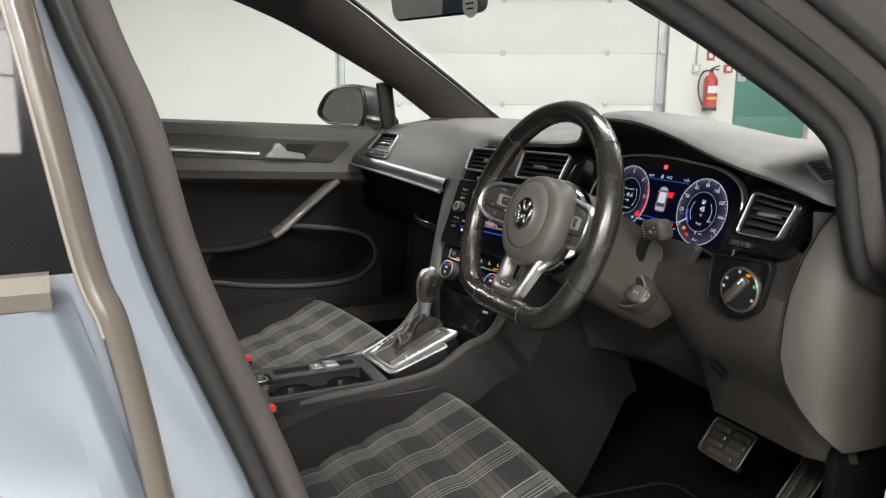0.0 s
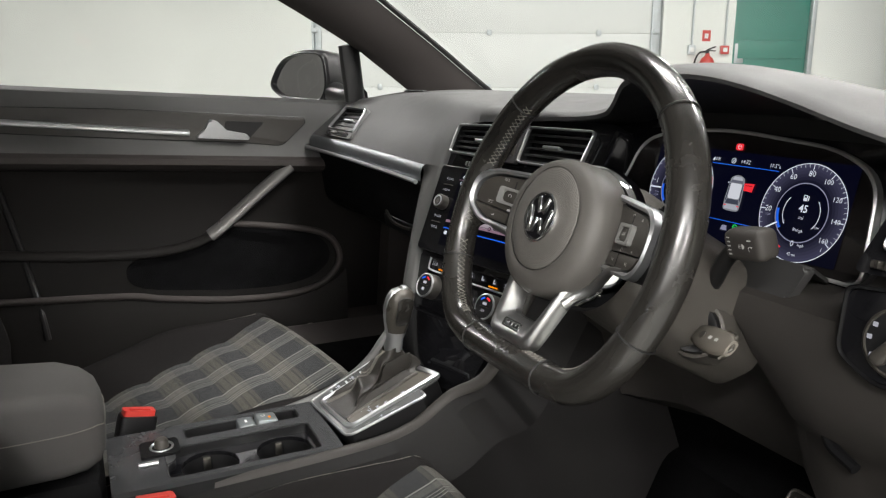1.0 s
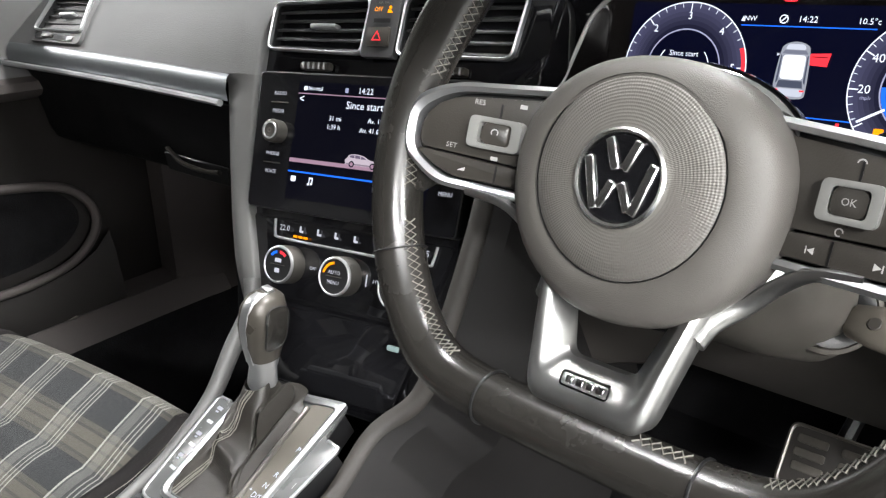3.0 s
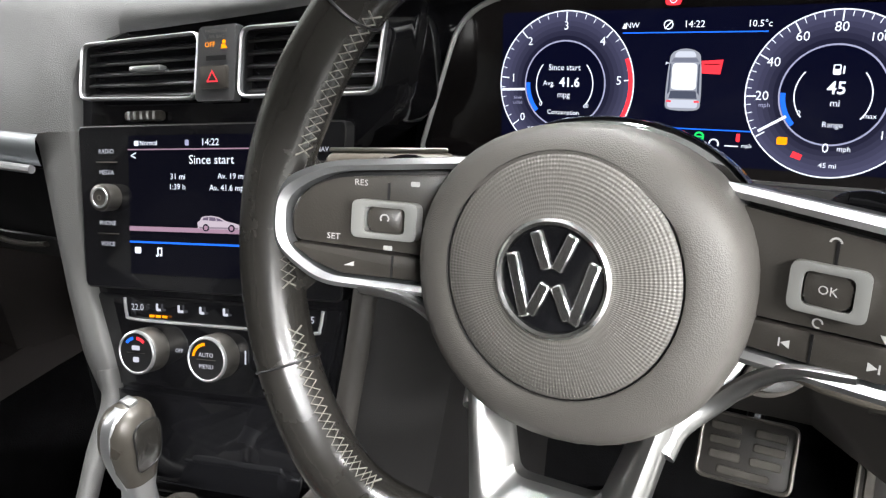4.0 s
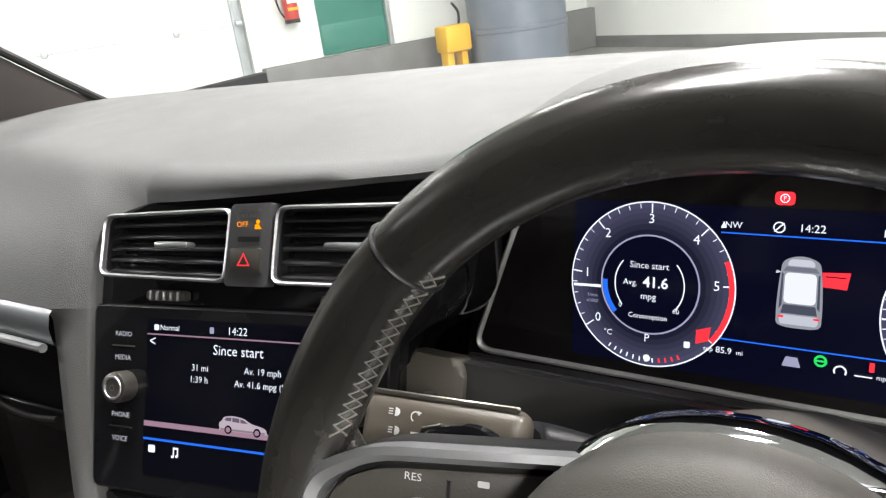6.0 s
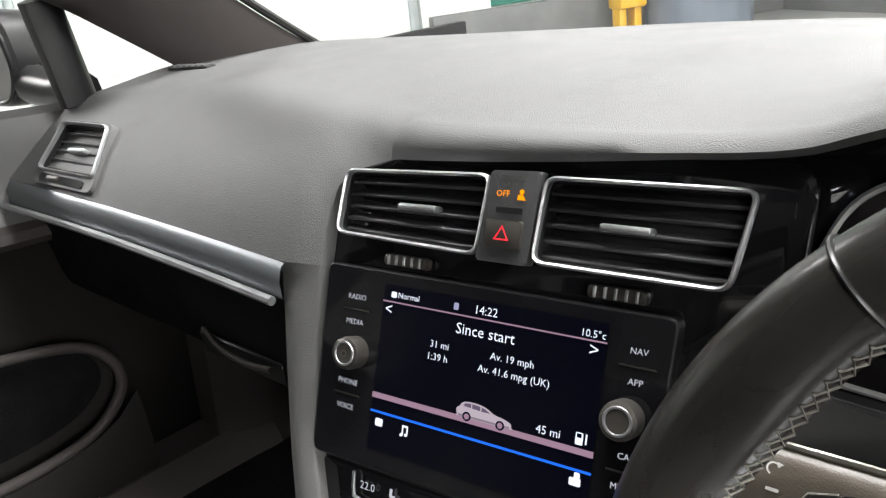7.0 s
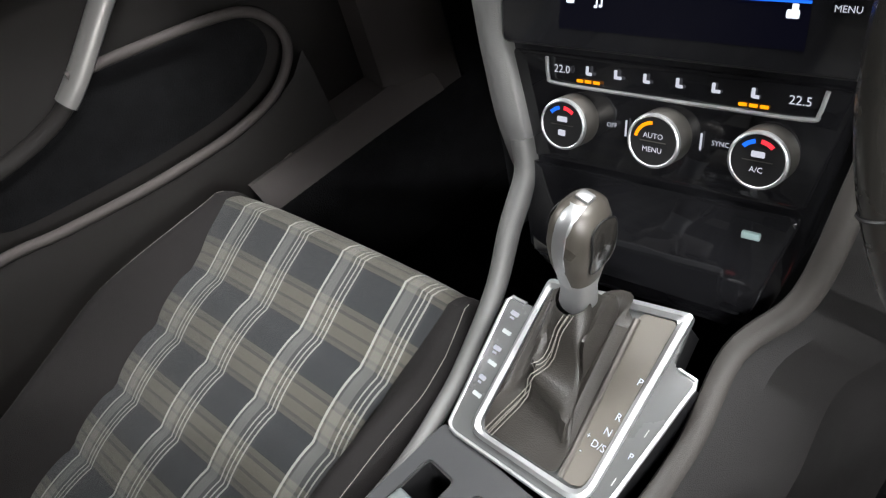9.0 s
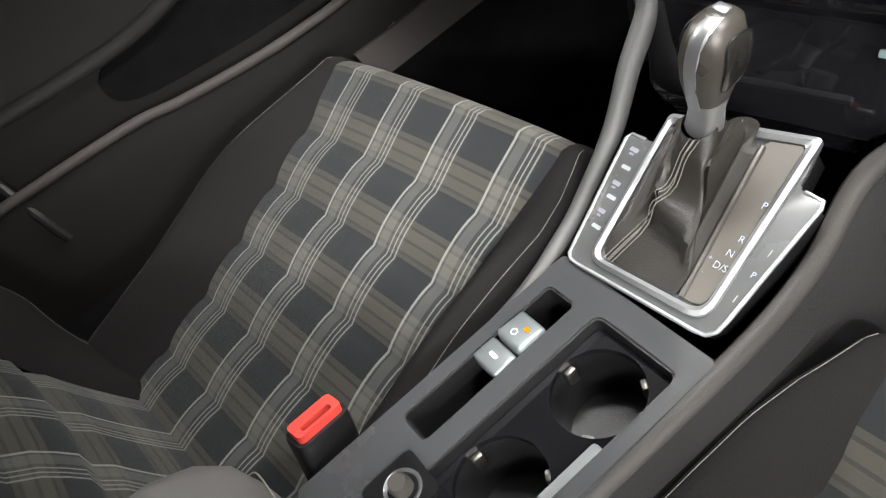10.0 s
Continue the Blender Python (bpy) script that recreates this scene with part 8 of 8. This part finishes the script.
def car_seat():
    """Sports seat: tartan middle sewn in channels between raised plain bolsters; x across, y forward, z up, in place of the passenger's."""
    X = -0.695
    st = thing("front_seat", "black sports seat with tartan cloth middle", "seat", "front seats", at=(X, -0.3, 0.3))
    seams = (-0.140, -0.220, -0.300, -0.380, -0.460)
    ys = [-0.018, -0.015, -0.018, -0.024, -0.032, -0.042, -0.052] + [-0.060 - 0.0100 * k for k in range(50)]
    front = [0.49, 0.53, 0.556, 0.572, 0.583, 0.590, 0.593]

    def top(y, i):
        if i < 7:
            return front[i]
        return float(np.interp(-y, [0.052, 0.14, 0.22, 0.30, 0.40, 0.55], [0.592, 0.560, 0.536, 0.512, 0.484, 0.452]))

    def half(y):
        return float(np.interp(-y, [0.0, 0.06, 0.10, 0.14, 0.20, 0.30, 0.55], [0.200, 0.197, 0.192, 0.187, 0.182, 0.176, 0.168]))

    def reach(y):
        return float(np.interp(-y, [0.0, 0.03, 0.06, 0.10, 0.14, 0.23, 0.55], [0.208, 0.216, 0.228, 0.244, 0.254, 0.258, 0.250]))

    def ease(v):
        v = min(1.0, max(0.0, v))
        return v * v * (3 - 2 * v)

    def puff(y):
        f = ((-0.14 - y) / 0.08) % 1.0
        return 0.0068 * (1 - abs(2 * f - 1) ** 2.2) - 0.004 if y < -0.14 else 0.0045 * ease((y + 0.14) / 0.05) - 0.004
    rows = []
    for i, y in enumerate(ys):
        z = top(y, i) + puff(y)
        h = half(y)
        rows.append([(X + h * k, y, z + 0.006 * (1 - k * k) - 0.004 * abs(k) ** 6) for k in [j / 10 for j in range(-10, 11)]])
    cu = part("cushion", with_uv(rows, (15, 23)), M_TARTAN, st, "tartan cloth seat cushion, sewn in channels")
    for s in (-1, 1):
        secs = []
        for i, y in enumerate(ys[2:]):
            z = top(y, i + 2)
            h = half(y)
            rise = 0.058 * ease((-0.02 - y) / 0.26)
            w = reach(y) - h
            sec = [(p.x, p.y) for p in smooth_curve([(h - 0.003, z - 0.006), (h + 0.10 * w, z + 0.10 * rise), (h + 0.36 * w, z + 0.72 * rise), (h + 0.62 * w, z + rise), (h + 0.86 * w, z + rise * 0.80 - 0.004), (h + w, z + rise * 0.2 - 0.016), (h + w + 0.004, z - 0.07), (h + w - 0.004, z - 0.17)], 3)]
            secs.append([(X + s * x, y - (0.012 if j >= 20 else 0), zz) for j, (x, zz) in enumerate(sec)])
        nose = [[(p[0], p[1] + 0.004, p[2] - 0.10) for p in secs[0]]]
        bo = part("bolster", loft(nose + secs), M_CLOTH, st, "plain black cloth bolster")
        line = [Vector(q[11]) + Vector((s * 0.0004, 0, 0.0004)) for q in secs[3:]]
        part("stitching", tube(resample(line, 60), 0.0004, 5), M_STITCH, bo, "thin pale seam stitching")
    part("base", loft([[(X + x, y, z) for x, z in ((-0.24, 0.50), (-0.24, 0.30), (0.24, 0.30), (0.24, 0.50))] for y in (-0.03, -0.53)], False), M_DARK, st, "black seat base")
    part("front_skirt", loft([[(X + 0.21 * k, -0.018 - 0.012 * abs(k) ** 3, 0.503), (X + 0.22 * k, -0.022, 0.44), (X + 0.22 * k, -0.04, 0.34)] for k in (-1, -0.5, 0, 0.5, 1)]), M_CLOTH, st)
    part("rail", box(0.04, 0.55, 0.05, pose(X - 0.2, -0.23, 0.285), 0.008), M_METAL, st)
    part("rail", box(0.04, 0.55, 0.05, pose(X + 0.2, -0.23, 0.285), 0.008), M_METAL, st)
    # backrest
    bz = [0.455 + 0.02 * k for k in range(37)]
    seam_b = (0.60, 0.68, 0.76, 0.84, 0.92, 1.0, 1.08)
    rows = []
    for z in bz:
        y = spine_y(z) + 0.03 * math.exp(-((z - 0.72) / 0.12) ** 2)
        y -= channel(z, seam_b, 0.009, 0.008) * -1.0
        h = 0.145 + 0.03 * (z - 0.47)
        rows.append([(X + h * k, y - 0.010 * k * k, z) for k in [j / 8 for j in range(-8, 9)]])
    part("backrest", with_uv(rows), M_TARTAN, st, "tartan cloth backrest")
    for s in (-1, 1):
        secs = []
        for z in bz:
            y = spine_y(z) + 0.03 * math.exp(-((z - 0.72) / 0.12) ** 2)
            h = 0.145 + 0.03 * (z - 0.47)
            r = 0.070 * math.exp(-((z - 0.78) / 0.22) ** 2)
            secs.append([(X + s * x, yy, z) for x, yy in ((p.x, p.y) for p in smooth_curve([(h - 0.002, y - 0.012), (h + 0.012, y + 0.004), (h + 0.04, y + r * 0.75), (h + 0.065, y + r), (h + 0.088, y + r * 0.8), (h + 0.10, y + r * 0.1), (h + 0.10, y - 0.09)], 3))])
        bo = part("back_bolster", loft(secs), M_CLOTH, st, "plain black cloth backrest bolster")
        part("stitching", tube(resample([Vector(q[10]) + Vector((0, 0.0005, 0)) for q in secs[1:]], 60), 0.0004, 5), M_STITCH, bo, "thin pale seam stitching")
    shell = []
    for z in (0.50, 0.6, 0.8, 1.0, 1.15, 1.19):
        y = spine_y(z)
        k = 1.0 if z < 1.1 else 0.85
        shell.append([(X - 0.25 * k, y - 0.05, z), (X - 0.24 * k, y - 0.13, z), (X, y - 0.15, z), (X + 0.24 * k, y - 0.13, z), (X + 0.25 * k, y - 0.05, z)])
    part("back_shell", loft(shell), M_CLOTH, st)
    hr = loft([[(X + x, y2, z) for x, y2 in rounded([(-0.12 * k, -1.095), (0.12 * k, -1.095), (0.11 * k, -1.02), (-0.11 * k, -1.02)], 0.03, 4)] for z, k in ((1.21, 0.8), (1.23, 0.95), (1.30, 1.0), (1.37, 0.95), (1.39, 0.7))], True, True)
    part("headrest", hr, M_CLOTH, st)
    for dx in (-0.06, 0.06):
        part("headrest_post", tube([(X + dx, -1.0, 1.13), (X + dx, -1.055, 1.24)], 0.006, 8), M_METAL, st)
    return st


seat = car_seat()
seat.matrix_basis = pose(-0.688, -0.275, 0.292, 0, 0, 8)
driver = copy_thing(seat, Matrix.Translation((-0.695 + 0.715, -0.3 + 0.035, 0.3)))
driver["label"] = "black sports seat with tartan cloth middle, by the wheel"


def buckle(x, y, z, lean):
    b = thing("belt_buckle", "black seat belt buckle with red release button", "seat belt buckle", "seat belt buckles", at=(x, y, z - 0.09))
    m = Matrix.Translation((x, y, z)) @ pose(0, 0, 0, lean, 0, 12)
    secs = [[(px, py, zz) for px, py in rounded(rect(0.026 * k, 0.052 * k), 0.007, 3)] for zz, k in ((-0.11, 0.55), (-0.095, 0.9), (-0.06, 1.0), (-0.012, 1.0), (-0.006, 0.97))]
    part("body", loft(secs, True, True, m), M_DARK, b)
    part("release_button", ring_plate(rounded(rect(0.019, 0.044), 0.005, 3), [rounded(rect(0.006, 0.030, 0.003, 0.0), 0.002, 3)], -0.006, 0.002, m), M_RED, b, "red release button with its slot")
    part("stalk", tube([m @ Vector((0, 0, -0.10)), m @ Vector((0.0, -0.02, -0.24))], 0.011, 8), M_DARK, b)
    return b


buckle(-0.445, -0.338, 0.619, -14)
buckle(-0.222, -0.338, 0.600, -10)
back = thing("rear_seat", "black and tartan rear bench seat", "seat", at=(MID, -1.2, 0.4))
part("cushion", with_uv([[(MID + 0.62 * k, y, z) for k in [j / 12 for j in range(-12, 13)]] for y, z in ((-0.92, 0.42), (-0.90, 0.52), (-0.94, 0.555), (-1.1, 0.545), (-1.38, 0.53))]), M_TARTAN, back)
part("backrest", with_uv([[(MID + 0.62 * k, y, z) for k in [j / 12 for j in range(-12, 13)]] for y, z in ((-1.36, 0.52), (-1.40, 0.7), (-1.47, 1.0), (-1.50, 1.1), (-1.54, 1.08))]), M_TARTAN, back)
